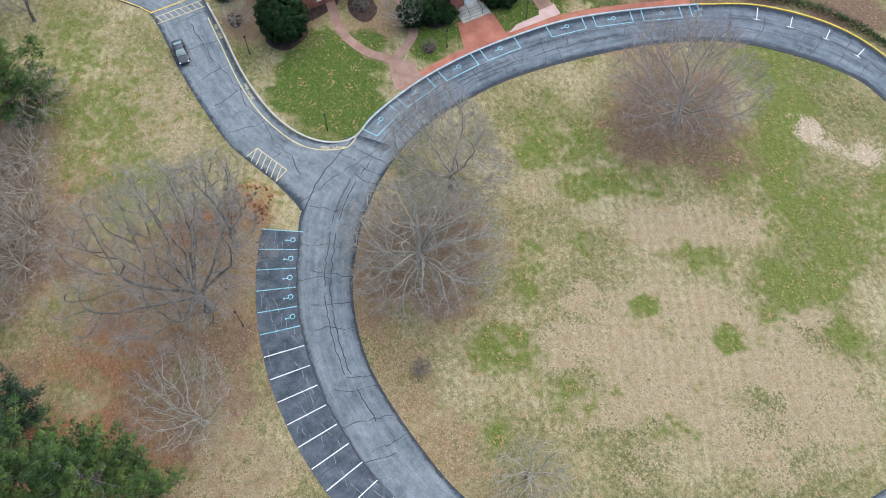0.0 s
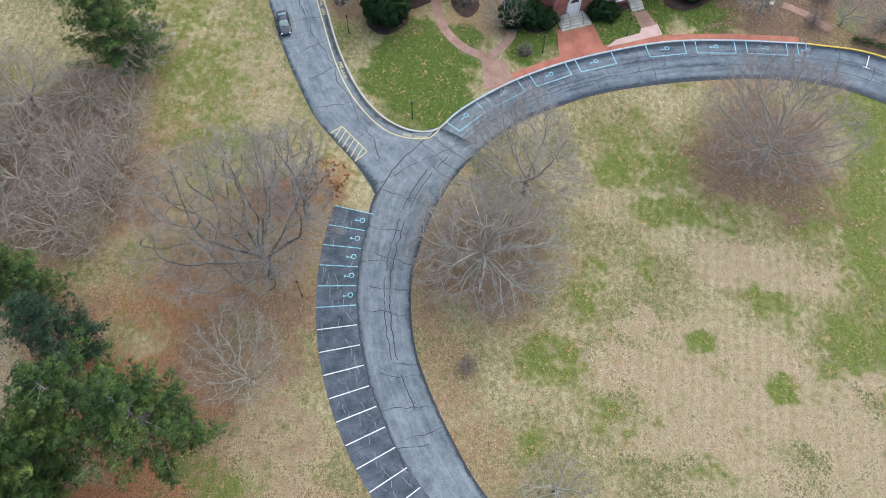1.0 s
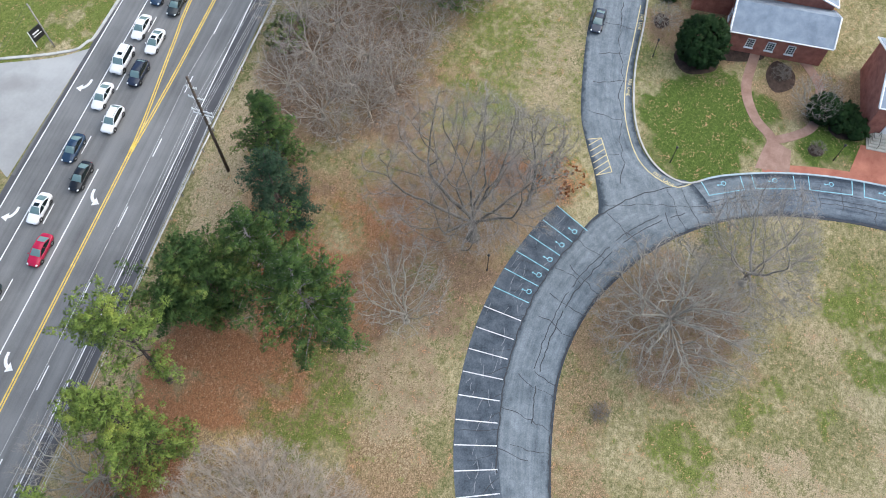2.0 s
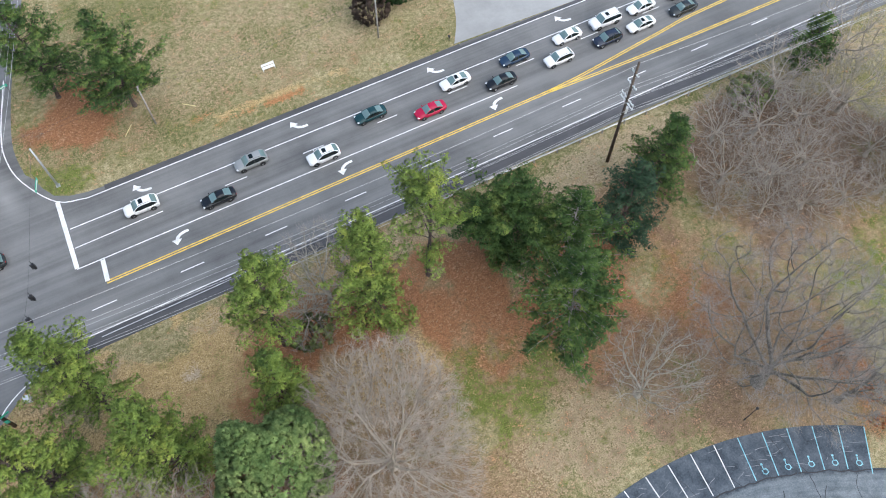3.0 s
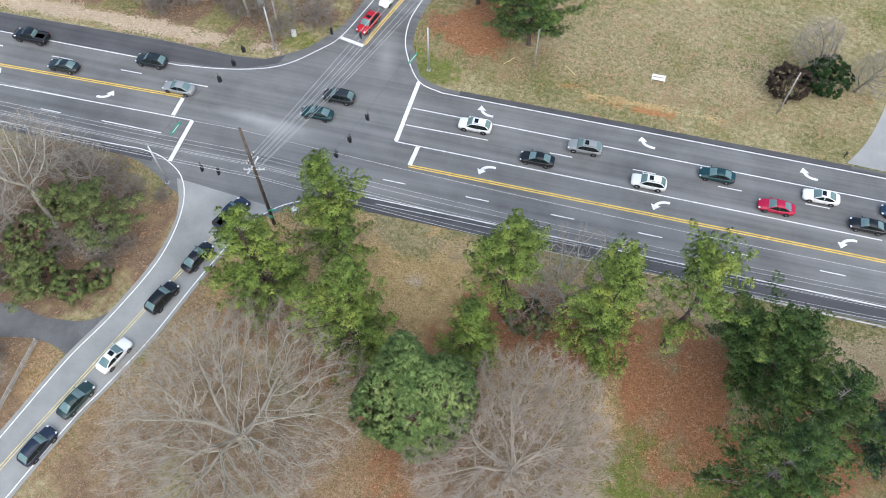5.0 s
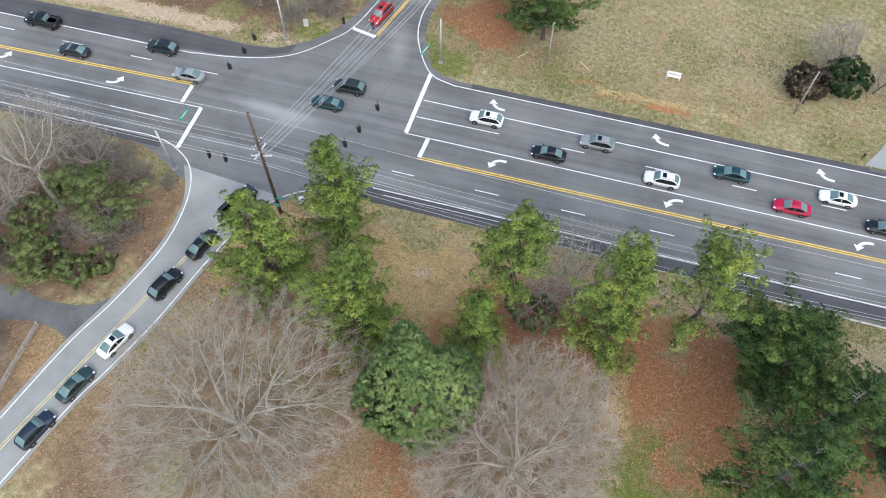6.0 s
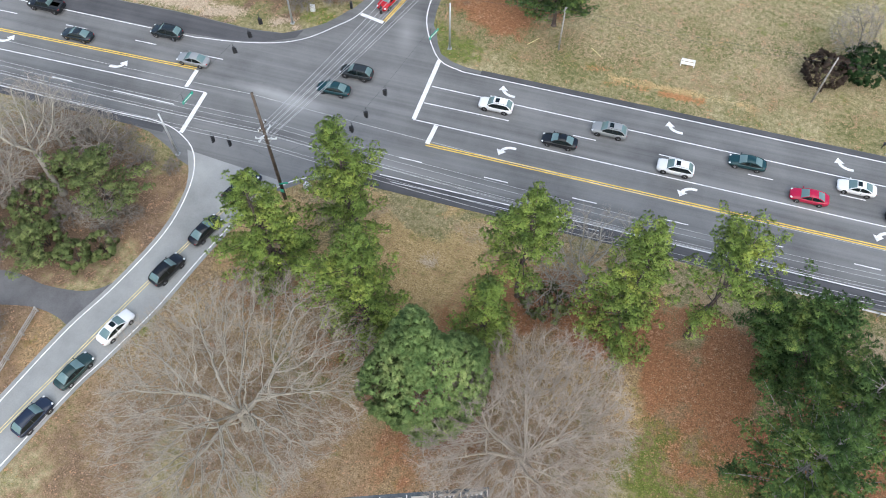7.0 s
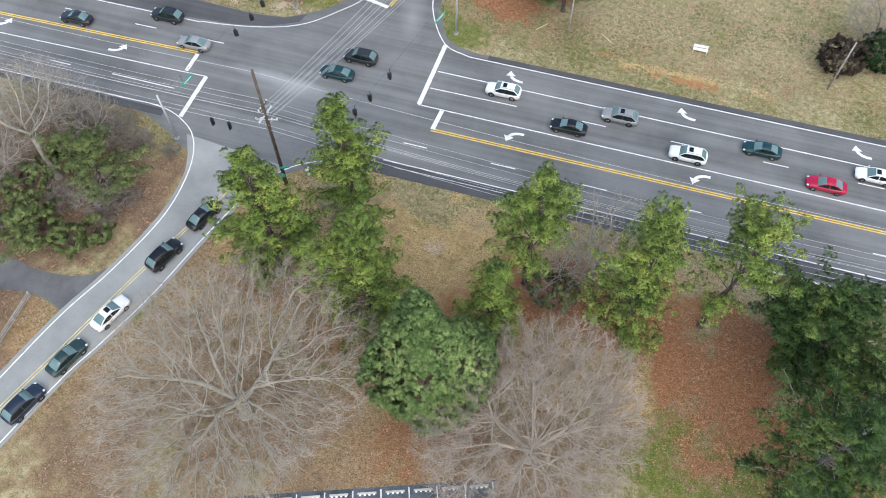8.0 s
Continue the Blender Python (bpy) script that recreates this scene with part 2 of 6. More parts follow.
TWIG_MAUVE = surface("mauve_grey_twigs", (0.200, 0.160, 0.150), (0.38, 0.312, 0.292), 0.5, 5.0, 0.92)
TWIG_BROWN = surface("brown_twigs", (0.145, 0.125, 0.108), (0.28, 0.25, 0.218), 0.5, 5.0, 0.92)
PINE_BARK = surface("pine_bark", (0.045, 0.035, 0.03), (0.14, 0.11, 0.095), 1.2, 9.0, 0.95)
PALE_BARK = surface("pale_pine_bark", (0.20, 0.185, 0.17), (0.36, 0.34, 0.32), 1.2, 9.0, 0.95)
PINE = foliage("pine_needles", (0.092, 0.160, 0.042), (0.275, 0.392, 0.085), (0.560, 0.620, 0.130))
PINE_DARK = foliage("dark_pine_needles", (0.038, 0.084, 0.030), (0.118, 0.212, 0.058), (0.340, 0.430, 0.105))
SPRUCE = foliage("spruce_needles", (0.028, 0.066, 0.040), (0.070, 0.135, 0.075), (0.13, 0.20, 0.10))
HOLLY = foliage("evergreen_leaves", (0.098, 0.185, 0.058), (0.262, 0.384, 0.130), (0.490, 0.590, 0.225))
SHRUB = foliage("shrub_leaves", (0.100, 0.150, 0.052), (0.235, 0.300, 0.105), (0.40, 0.44, 0.17))
BOX_GREEN = foliage("clipped_shrub_leaves", (0.018, 0.048, 0.016), (0.048, 0.105, 0.032))
RED_LEAF = foliage("rusty_dead_leaves", (0.26, 0.085, 0.035), (0.50, 0.19, 0.075))
LEAVES = foliage("fallen_leaves", (0.15, 0.085, 0.045), (0.28, 0.185, 0.105), (0.40, 0.30, 0.19), False)
TUFT = foliage("grass_tufts", (0.08, 0.095, 0.030), (0.15, 0.150, 0.055), (0.22, 0.20, 0.095), False)
WOOD_POLE = surface("weathered_pole_wood", (0.050, 0.038, 0.030), (0.13, 0.10, 0.08), 1.5, 9.0, 0.9)
WOOD_GREY = surface("grey_fence_wood", (0.22, 0.20, 0.18), (0.42, 0.40, 0.37), 1.5, 9.0, 0.9)
STEEL = plain("galvanised_steel", (0.50, 0.52, 0.53), 0.45, 0.6)
ALUMINIUM = plain("pale_painted_metal", (0.62, 0.64, 0.64), 0.5, 0.2)
BLACK_METAL = plain("black_metal", (0.018, 0.018, 0.02), 0.5)
WIRE_DARK = plain("dark_cable", (0.05, 0.05, 0.055), 0.6)
SIGN_GREEN = plain("green_sign", (0.02, 0.36, 0.24), 0.4)
WHITE_TRIM = plain("white_painted_trim", (0.78, 0.78, 0.78), 0.5, 0.0, 0.06)
STONE = surface("pale_stone", (0.36, 0.34, 0.29), (0.60, 0.57, 0.50), 0.8, 8.0, 0.85)
BRICK = surface("red_brick", (0.25, 0.095, 0.072), (0.42, 0.175, 0.132), 0.9, 9.0, 0.9)
SLATE = surface("blue_grey_roof", (0.18, 0.22, 0.27), (0.29, 0.34, 0.40), 0.6, 7.0, 0.7)
GLASS, _n, _l, _b = material("tinted_window_glass", 0.06, 0.0, 0.6)
_b.inputs["Base Color"].default_value = (0.035, 0.055, 0.060, 1)
GLASS_CAR, _n, _l, _b = material("car_glass", 0.06, 0.0, 0.5)
_b.inputs["Base Color"].default_value = (0.008, 0.014, 0.015, 1)
# pale teal base colour stands in for sky reflected in windscreens and rear windows
GLASS_FRONT, _n, _l, _b = material("sky_toned_glass", 0.05, 0.0, 1.0)
_b.inputs["Base Color"].default_value = (0.13, 0.20, 0.195, 1)
TYRE = plain("tyre_rubber", (0.014, 0.014, 0.015), 0.85)
RIM = plain("alloy_rim", (0.66, 0.66, 0.67), 0.4, 0.3)
LAMP_CLEAR = plain("headlamp_lens", (0.62, 0.64, 0.66), 0.15, 0.0, 0.03, 3.0, 0.6)
LAMP_RED = plain("tail_lamp_lens", (0.30, 0.015, 0.02), 0.2, 0.0, 0.03, 3.0, 0.6)

# ---- the ground: one sheet to the horizon ----
# zones: plan x, y, half sizes, strength, turn
LITTER = [(-53, 15, 4, 8, 1.3), (-48, 38, 4, 9, 1.2), (14, 87, 42, 12, .36), (-38, 12, 9, 14, .9), (-6, 80, 26, 4.5, .42), (24, 79, 26, 3.2, .42), (14, 33, 52, 15, 1.0), (-33, 30, 10, 24, .9), (41, -18, 11, 11, .85), (49, -64, 13, 11, 1.0), (50, 10, 13, 13, .95), (35, 18, 14, 10, .85), (-5, 14, 34, 10, .95), (-62, 36, 16, 15, 1.3), (-57, 13, 7, 8, 1.1),
          (66, 33, 13, 13, 1.0), (-66, 98, 34, 21, 1.4), (56, 2, 8, 6, .9), (89, 21, 9, 10, .8), (84, -40, 6, 14, .9), (92, -17, 8, 9, .8), (24, -11, 20, 4, .6), (70, -82, 16, 12, .9), (-72, 74, 22, 2.2, .6), (76, 26, 12, 16, .8), (-20, 5, 24, 8, .6)]
NEEDLES = [(-53, 15, 4, 8, .3), (-48.2, 36, 3, 8, .45), (-55, 33, 7, 6, .4), (47, 17, 6, 7, .7), (36, 19, 7, 6, .55), (45, -60, 8, 8, .35), (41, -16, 7, 6, .25), (20, 41, 7, 3.5, .8), (4, 40, 6, 4, .6), (25, 35, 7, 8, 1.0), (11, 38, 8, 4.5, .95), (-7, 24, 5.5, 12, .75), (-12, 87, 8, 6, 1.0), (-17, 27, 5, 6, .5), (0, 37, 6, 3.5, .8), (36, 31, 10, 6, .9), (45, 20, 9, 9, .45), (60, 4.5, 4.5, 4, .8), (-30, 31, 5, 5, .5), (38, 26, 8, 8, .7), (60, 17, 7, 6, .3)]
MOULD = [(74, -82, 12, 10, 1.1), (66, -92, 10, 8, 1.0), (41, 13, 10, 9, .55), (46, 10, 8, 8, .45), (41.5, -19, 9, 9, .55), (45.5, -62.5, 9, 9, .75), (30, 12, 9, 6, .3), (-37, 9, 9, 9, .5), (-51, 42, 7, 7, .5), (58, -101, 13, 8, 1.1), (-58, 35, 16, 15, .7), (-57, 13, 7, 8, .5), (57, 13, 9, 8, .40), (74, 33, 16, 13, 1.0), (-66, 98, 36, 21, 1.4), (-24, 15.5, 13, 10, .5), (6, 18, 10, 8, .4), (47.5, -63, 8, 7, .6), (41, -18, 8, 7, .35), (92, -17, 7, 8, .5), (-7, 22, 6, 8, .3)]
GREEN = [(82, 14, 16, 8, 0.3), (84, 6, 26, 20, 0.2), (40, 20, 30, 10, 0.22), (84, 12, 22, 9, .4), (22, 21, 9, 7, 0.46), (82, 86, 18, 14, 1.6), (75, -52, 5, 12, 0.9), (75, -38, 3.5, 4, 0.6), (-20, 76, 5, 4, 0.42), (-38, 76.5, 4, 3, 0.5), (75, -68, 5, 8, 0.8), (26.6, -22.6, 4.9, 4.4, 0.5, -118), (25.7, -52.1, 4.5, 2.5, 0.5, -118), (14.8, -48.2, 1.5, 1.7, 0.8, -118), (17.5, -59.9, 5.8, 4.5, 0.6, -118), (22.8, -41.9, 2.2, 1.4, 0.62, -118), (20.1, -69.2, 7.5, 8.9, 0.5, -118), (7.6, -61.9, 4.2, 3.1, 0.54, -118), (38.0, -75.3, 4.9, 14.5, 0.62, -118), (23.8, -73.5, 6.9, 5.6, 0.54, -118), (38.1, -64.3, 6.4, 4.9, 0.55, -118), (50.7, -46.7, 7.3, 6.0, 0.46, -118), (40.9, -48.9, 9.4, 3.7, 0.5, -118), (49.5, -41.7, 3.2, 2.9, 0.6, -118), (34.8, -39.4, 1.5, 2.6, 0.62, -118), (48.3, -78.3, 3.4, 3.4, 0.6, -118), (42.3, -89.7, 5.1, 4.5, 0.45, -118), (33.3, -29.8, 2.2, 5.7, 0.42, -118), (17.8, -16.8, 2.0, 1.3, 0.55, -118), (18.1, -26.3, 4.1, 2.8, 0.36, -118), (49.5, -57.6, 4.9, 3.1, 0.42, -118), (9.1, -34.7, 4.0, 2.0, 0.3, -118)]
TAN = [(12, 76.2, 12, .9, .8), (-52, 14, 5, 8, .4), (-37, 16, 6, 14, .3), (-13, 38.5, 15, 9.5, 1.0), (2, 43, 26, 4.5, .8), (-31, 38, 6, 9, .8), (8, 30, 10, 6, .5), (-30, 24, 8, 8, .5)]
CLAY = [(9, 75.8, 6, .5, .85), (14, 75.2, 6, .45, .8), (2, 77.2, 4, .5, .5), (60.5, -2, 4, 4, .3)]
TURF = [(75, -21, 9.5, 9.5, 1.2), (75, -52, 4.5, 11, 1.1), (75, -38, 3.2, 3.6, .9), (75, -68, 4.6, 7, 1.0)]
SOIL = [(-76, 73.6, 26, 1.6, .95), (-11.4, 40.5, 1.0, .9, .75), (35, -78, 3.0, 2.0, .8), (28.5, -82, 2.0, 2.6, .75), (31, -79.5, 2.2, 1.6, .55)]
STRAW = [(6, 88, 16, 9, 0.3), (30, 84, 14, 6, 0.35), (22, 94, 14, 6, 0.3), (82, 3, 12, 6, 0.6), (60, 44, 50, 3.5, 0.6), (6, 46.2, 40, 1.6, 0.4), (-22, 13, 16, 6, 0.3), (54, -20, 5, 4, 0.5), (30, 13, 12, 7, 0.6), (30.6, -52.9, 12.1, 3.7, 1.1, -118), (17.1, -40.5, 14.0, 10.5, 0.8, -118), (5.6, -53.1, 8.9, 9.5, 0.7, -118), (23.6, -29.8, 5.6, 4.5, 0.7, -118), (12.6, -59.0, 3.2, 2.0, 0.9, -118), (5.3, -41.8, 14.6, 6.1, 0.6, -118), (44.8, -39.4, 3.1, 2.8, 0.5, -118)]


def zone(X, Y, spots, wob):
    out = np.zeros_like(X)
    for x, y, rx, ry, s, *turn in spots:
        c, k = math.cos(radians(turn[0] if turn else 0)), math.sin(radians(turn[0] if turn else 0))
        d = np.hypot(((X - x) * c + (Y - y) * k) / rx, ((Y - y) * c - (X - x) * k) / ry) + wob * 0.55
        out = np.maximum(out, s * np.clip((1.25 - d) / 0.6, 0, 1))
    return out


def waves(X, Y, scale, seed):
    """Soft unevenness from turned sine waves."""
    r = np.random.RandomState(seed)
    out = np.zeros_like(X)
    for k in range(9):
        a, f, p = r.uniform(0, 6.28), scale * r.uniform(0.5, 2.2), r.uniform(0, 6.28)
        out += np.sin((X * math.cos(a) + Y * math.sin(a)) * f + p + 1.5 * np.sin((Y * math.cos(a) - X * math.sin(a)) * f * 0.7 + p))
    return out / 9 * 1.6


def axis(lo, hi, step):
    core = list(np.arange(lo, hi + step, step))
    grow, far = [], step
    for _ in range(26):
        far *= 1.32
        grow.append(far)
    reach = np.cumsum(grow)
    return np.array([lo - r for r in reach[::-1]] + core + [core[-1] + r for r in reach])


gx, gy = axis(-100, 125, 1.1), axis(-105, 122, 1.1)
GX, GY = np.meshgrid(gx, gy)
wob = waves(GX, GY, 0.35, 3) + 0.6 * waves(GX, GY, 1.1, 4)
n_x, n_y = len(gx), len(gy)
me = bpy.data.meshes.new("ground")
co = np.stack([GX.ravel(), GY.ravel(), np.zeros(GX.size)], 1)
idx = np.arange(n_x * n_y).reshape(n_y, n_x)
quads = np.stack([idx[:-1, :-1].ravel(), idx[:-1, 1:].ravel(), idx[1:, 1:].ravel(), idx[1:, :-1].ravel()], 1)
me.vertices.add(len(co))
me.vertices.foreach_set("co", co.ravel())
me.loops.add(quads.size)
me.loops.foreach_set("vertex_index", quads.ravel())
me.polygons.add(len(quads))
me.polygons.foreach_set("loop_start", np.arange(0, quads.size, 4))
me.update(calc_edges=True)
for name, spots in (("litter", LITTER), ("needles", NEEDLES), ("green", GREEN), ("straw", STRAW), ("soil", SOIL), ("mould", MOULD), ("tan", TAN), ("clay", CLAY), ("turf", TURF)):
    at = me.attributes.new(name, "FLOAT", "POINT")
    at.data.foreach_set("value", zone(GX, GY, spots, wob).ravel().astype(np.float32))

GROUND, _n, links, b = material("winter_lawn", 0.95, 0.0, 0.1)
nt = GROUND.node_tree
pos = position(nt)
n1, n2, n3, n4 = noise_node(nt, 0.055, 6, 0.65, pos), noise_node(nt, 0.45, 5, 0.7, pos), noise_node(nt, 2.6, 4, 0.75, pos), noise_node(nt, 6.5, 3, 0.75, pos)


def attr(name):
    a = nt.nodes.new("ShaderNodeAttribute")
    a.attribute_name = name
    return a.outputs["Fac"]


def patch(a, sharp=3.2, rag=0.0):
    """A zone broken up by noise, with ragged edges."""
    q = maths(nt, "ADD", maths(nt, "MULTIPLY", n2, 1.7), maths(nt, "ADD", maths(nt, "MULTIPLY", n3, 1.9), maths(nt, "MULTIPLY", n4, 1.2)))
    v = maths(nt, "ADD", a, maths(nt, "SUBTRACT", q, 2.4))
    if rag:
        v = maths(nt, "ADD", v, maths(nt, "MULTIPLY", maths(nt, "SUBTRACT", maths(nt, "ADD", maths(nt, "MULTIPLY", noise_node(nt, 0.2, 5, 0.7, pos), 0.5), maths(nt, "MULTIPLY", noise_node(nt, 0.75, 5, 0.75, pos), 0.5)), 0.5), rag))
    return maths(nt, "MULTIPLY", maths(nt, "SUBTRACT", v, 0.24), sharp, True)


n5, n6 = noise_node(nt, 1.3, 6, 0.8, pos), noise_node(nt, 11.0, 2, 0.8, pos)
fine = maths(nt, "ADD", maths(nt, "MULTIPLY", n3, 0.45), maths(nt, "MULTIPLY", n4, 0.55))
lawn = ramp(nt, maths(nt, "ADD", maths(nt, "MULTIPLY", n1, 0.42), maths(nt, "ADD", maths(nt, "MULTIPLY", n5, 0.28), maths(nt, "MULTIPLY", fine, 0.30))), [(0.42, (0.108, 0.118, 0.044)), (0.5, (0.222, 0.194, 0.102)), (0.575, (0.360, 0.304, 0.194))])
col = lawn
col = mix(nt, patch(attr("litter"), 2.4), col, ramp(nt, fine, [(0.34, (0.115, 0.074, 0.042)), (0.5, (0.238, 0.164, 0.098)), (0.66, (0.42, 0.315, 0.205))]))
col = mix(nt, patch(attr("tan"), 2.4), col, ramp(nt, fine, [(0.34, (0.215, 0.142, 0.066)), (0.5, (0.380, 0.268, 0.132)), (0.66, (0.570, 0.435, 0.255))]))
col = mix(nt, patch(attr("straw"), 3.2, 1.4), col, ramp(nt, fine, [(0.34, (0.240, 0.186, 0.118)), (0.66, (0.412, 0.328, 0.222))]))
col = mix(nt, patch(attr("green"), 4.0, 3.2), col, ramp(nt, fine, [(0.36, (0.056, 0.086, 0.018)), (0.64, (0.184, 0.206, 0.056))]))
col = mix(nt, patch(attr("turf"), 4.0, .8), col, ramp(nt, fine, [(0.36, (0.034, 0.066, 0.012)), (0.64, (0.118, 0.158, 0.038))]))
col = mix(nt, patch(attr("needles"), 2.2), col, ramp(nt, fine, [(0.34, (0.165, 0.074, 0.038)), (0.66, (0.355, 0.178, 0.094))]))
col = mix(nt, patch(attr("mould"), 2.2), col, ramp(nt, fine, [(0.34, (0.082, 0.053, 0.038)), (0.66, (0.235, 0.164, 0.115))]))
col = mix(nt, patch(attr("soil"), 2.6), col, ramp(nt, fine, [(0.34, (0.30, 0.225, 0.160)), (0.66, (0.52, 0.425, 0.33))]))
col = mix(nt, patch(attr("clay"), 3.0), col, ramp(nt, fine, [(0.34, (0.235, 0.100, 0.045)), (0.66, (0.42, 0.215, 0.105))]))
col = mix(nt, 0.6, col, ramp(nt, n4, [(0.30, (0.20, 0.20, 0.20)), (0.70, (0.82, 0.82, 0.82))]), "OVERLAY")
col = mix(nt, 0.55, col, ramp(nt, n5, [(0.34, (0.32, 0.34, 0.28)), (0.66, (0.69, 0.67, 0.67))]), "OVERLAY")
# pale dead blades and dark tufts
col = mix(nt, maths(nt, "MULTIPLY", maths(nt, "MULTIPLY", maths(nt, "SUBTRACT", n6, 0.58), 3.0, True), 0.12), col, (0.46, 0.40, 0.29))
col = mix(nt, maths(nt, "MULTIPLY", maths(nt, "MULTIPLY", maths(nt, "SUBTRACT", 0.42, n6), 4.0, True), 0.45), col, (0.065, 0.060, 0.030))
# mowing stripes, strongest on the open lawns
mown = maths(nt, "MULTIPLY", maths(nt, "SUBTRACT", 1.0, maths(nt, "MAXIMUM", attr("litter"), maths(nt, "MAXIMUM", attr("mould"), attr("needles"))), True), maths(nt, "MULTIPLY", maths(nt, "SUBTRACT", n1, 0.32), 2.2, True))
for turn, scale, amount in ((-62, 0.24, .42), (28, 0.21, .20)):
    wv = nt.nodes.new("ShaderNodeTexWave")
    wv.inputs["Scale"].default_value, wv.inputs["Distortion"].default_value, wv.inputs["Detail"].default_value = scale, 0.9, 2.0
    mp = nt.nodes.new("ShaderNodeMapping")
    mp.inputs["Rotation"].default_value = (0, 0, radians(turn))
    links.new(pos, mp.inputs["Vector"])
    links.new(mp.outputs["Vector"], wv.inputs["Vector"])
    col = mix(nt, maths(nt, "MULTIPLY", mown, amount), col, ramp(nt, wv.outputs["Fac"], [(0.2, (0.38, 0.40, 0.36)), (0.8, (0.62, 0.61, 0.60))]), "OVERLAY")
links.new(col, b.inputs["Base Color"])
bump(nt, b, maths(nt, "ADD", n3, n4), 0.9, 0.08)
me.materials.append(GROUND)
ground = tagged(new("ground", me), "winter lawn of dry tan and green grass with leaf litter", "ground", kind="structure")

# ---- roads and paving ----
def lane_coords(me, n):
    """Tells each point of a strip how far along (metres) and across (0 to 1) the road it lies."""
    co = np.array([v.co[:2] for v in me.vertices])
    mid = (co[:n] + co[n:2 * n]) / 2
    run_m = np.concatenate([[0], np.cumsum(np.linalg.norm(np.diff(mid, axis=0), axis=1))])
    side = [np.zeros(n), np.ones(n), np.zeros(n), np.ones(n)]
    k = len(co) // n
    for name, values in (("along", np.tile(run_m, k)), ("across", np.concatenate(side[:k]))):
        me.attributes.new(name, "FLOAT", "POINT").data.foreach_set("value", values.astype(np.float32))
    return me


def road(name, left, right, z, mat, label, n=120):
    """A paved strip between two edge lines, with a shallow edge down into the ground."""
    l, r = even(left, n), even(right, n)
    rows = [[(*p, z) for p in l], [(*p, z) for p in r], [(*p, -0.05) for p in l], [(*p, -0.05) for p in r]]
    strips = [(n, 0), (0, 2 * n), (3 * n, n)]
    mb = MB().add(sum(rows, []), [(a + i, a + i + 1, b + i + 1, b + i) for a, b in strips for i in range(n - 1)])
    return tagged(new(name, lane_coords(mb.mesh(name, mat), n)), label, "road", kind="structure")


def line_mark(name, a, b, w, mat, parent, z):
    """A straight painted line."""
    d = Vector((b[0] - a[0], b[1] - a[1]))
    n = Vector((-d.y, d.x)).normalized() * (w / 2)
    k = max(1, int(d.length / 6))
    pts = [(a[0] + d.x * i / k, a[1] + d.y * i / k) for i in range(k + 1)]
    mb = MB().strip([(p[0] + n.x, p[1] + n.y) for p in pts], [(p[0] - n.x, p[1] - n.y) for p in pts], z)
    return part(name, mb, mat, parent)


def curve_mark(name, pts, w, mat, parent, z, step=1.0):
    l = spline(pts, step)
    return part(name, MB().strip(offset(l, w / 2), offset(l, -w / 2), z), mat, parent)


highway = road("road_highway", [(-260, 70.0), (-84, 70.8), (-60, 71.4), (-48, 71.0)] + spline([(-43, 71.6), (-38, 75.1), (-35.0, 79.4)], .7) + spline([(-21.9, 79.6), (-19.5, 74.0), (-15, 72.4)], .7) + [(43, 72.6), (66, 72.0), (120, 70.8), (300, 68)],
               [(-260, 49.0), (-60, 50.1), (-54, 49.4)] + spline([(-50, 47.6), (-46.5, 45.6), (-39.5, 45.2), (-33.2, 45.0), (-30.3, 47.5), (-26, 49.0)], .7) + [(-19, 49.2), (48, 48.7), (120, 48.0), (300, 47)], 0.03, ASPHALT, "worn grey asphalt highway with lane markings", 260)
# darker shoulders
for a, b, y0, y1 in ((-13, 43, 71.65, 72.55), (43, 75, 71.4, 72.1), (-25, 90, 49.0, 51.2), (-90, -52, 49.7, 50.9)):
    part("shoulder", MB().strip([(a, y1), ((a + b) / 2, y1), (b, y1)], [(a, y0), ((a + b) / 2, y0), (b, y0)], 0.035), ASPHALT_DARK, highway, "dark newer asphalt shoulder")

part("shoulder", MB().strip([(-110, 70.5), (-84, 70.7), (-60, 71.3), (-48, 70.9), (-43.5, 71.4), (-40.5, 73.0)], [(-110, 66.9), (-84, 67.1), (-60, 67.4), (-50, 68.1), (-45, 69.2), (-41, 71.2)], 0.035), ASPHALT_DARK, highway, "dark newer asphalt shoulder")
north_road = road("road_north", spline([(-36.0, 77.4), (-33.6, 82), (-31.6, 90), (-26.5, 108), (-16, 135), (0, 180)], 2), spline([(-21.8, 77.2), (-22.6, 82), (-22.2, 88), (-18.2, 103), (-8, 132), (9, 177)], 2), 0.036, ASPHALT, "grey asphalt side road with a double yellow line", 60)
side_l = spline([(-47.4, 47.9), (-45.0, 42.7), (-45.0, 35.6), (-47.3, 27), (-50.0, 20), (-52.6, 10.7), (-58, -8), (-68, -40), (-80, -75)], 1.5)
side_r = spline([(-33.0, 46.6), (-35.3, 41.8), (-37.8, 34), (-40.2, 25.2), (-42.9, 17.9), (-45.2, 12), (-50.5, -6), (-60, -38), (-72, -74)], 1.5)
side_road = road("road_south", side_r, side_l, 0.042, ASPHALT_SIDE, "pale grey asphalt side road with cars queuing", 110)
lane = road("road_lane", spline([(-47.5, 18.6), (-50.2, 20.6), (-53.7, 21.4), (-58, 20.8), (-72, 17), (-95, 10)], 1), spline([(-46.6, 27.8), (-49.4, 25.2), (-55.0, 24.4), (-60.4, 24.9), (-74, 22.5), (-97, 16)], 1), 0.030, ASPHALT_LANE, "narrow dark asphalt lane", 50)
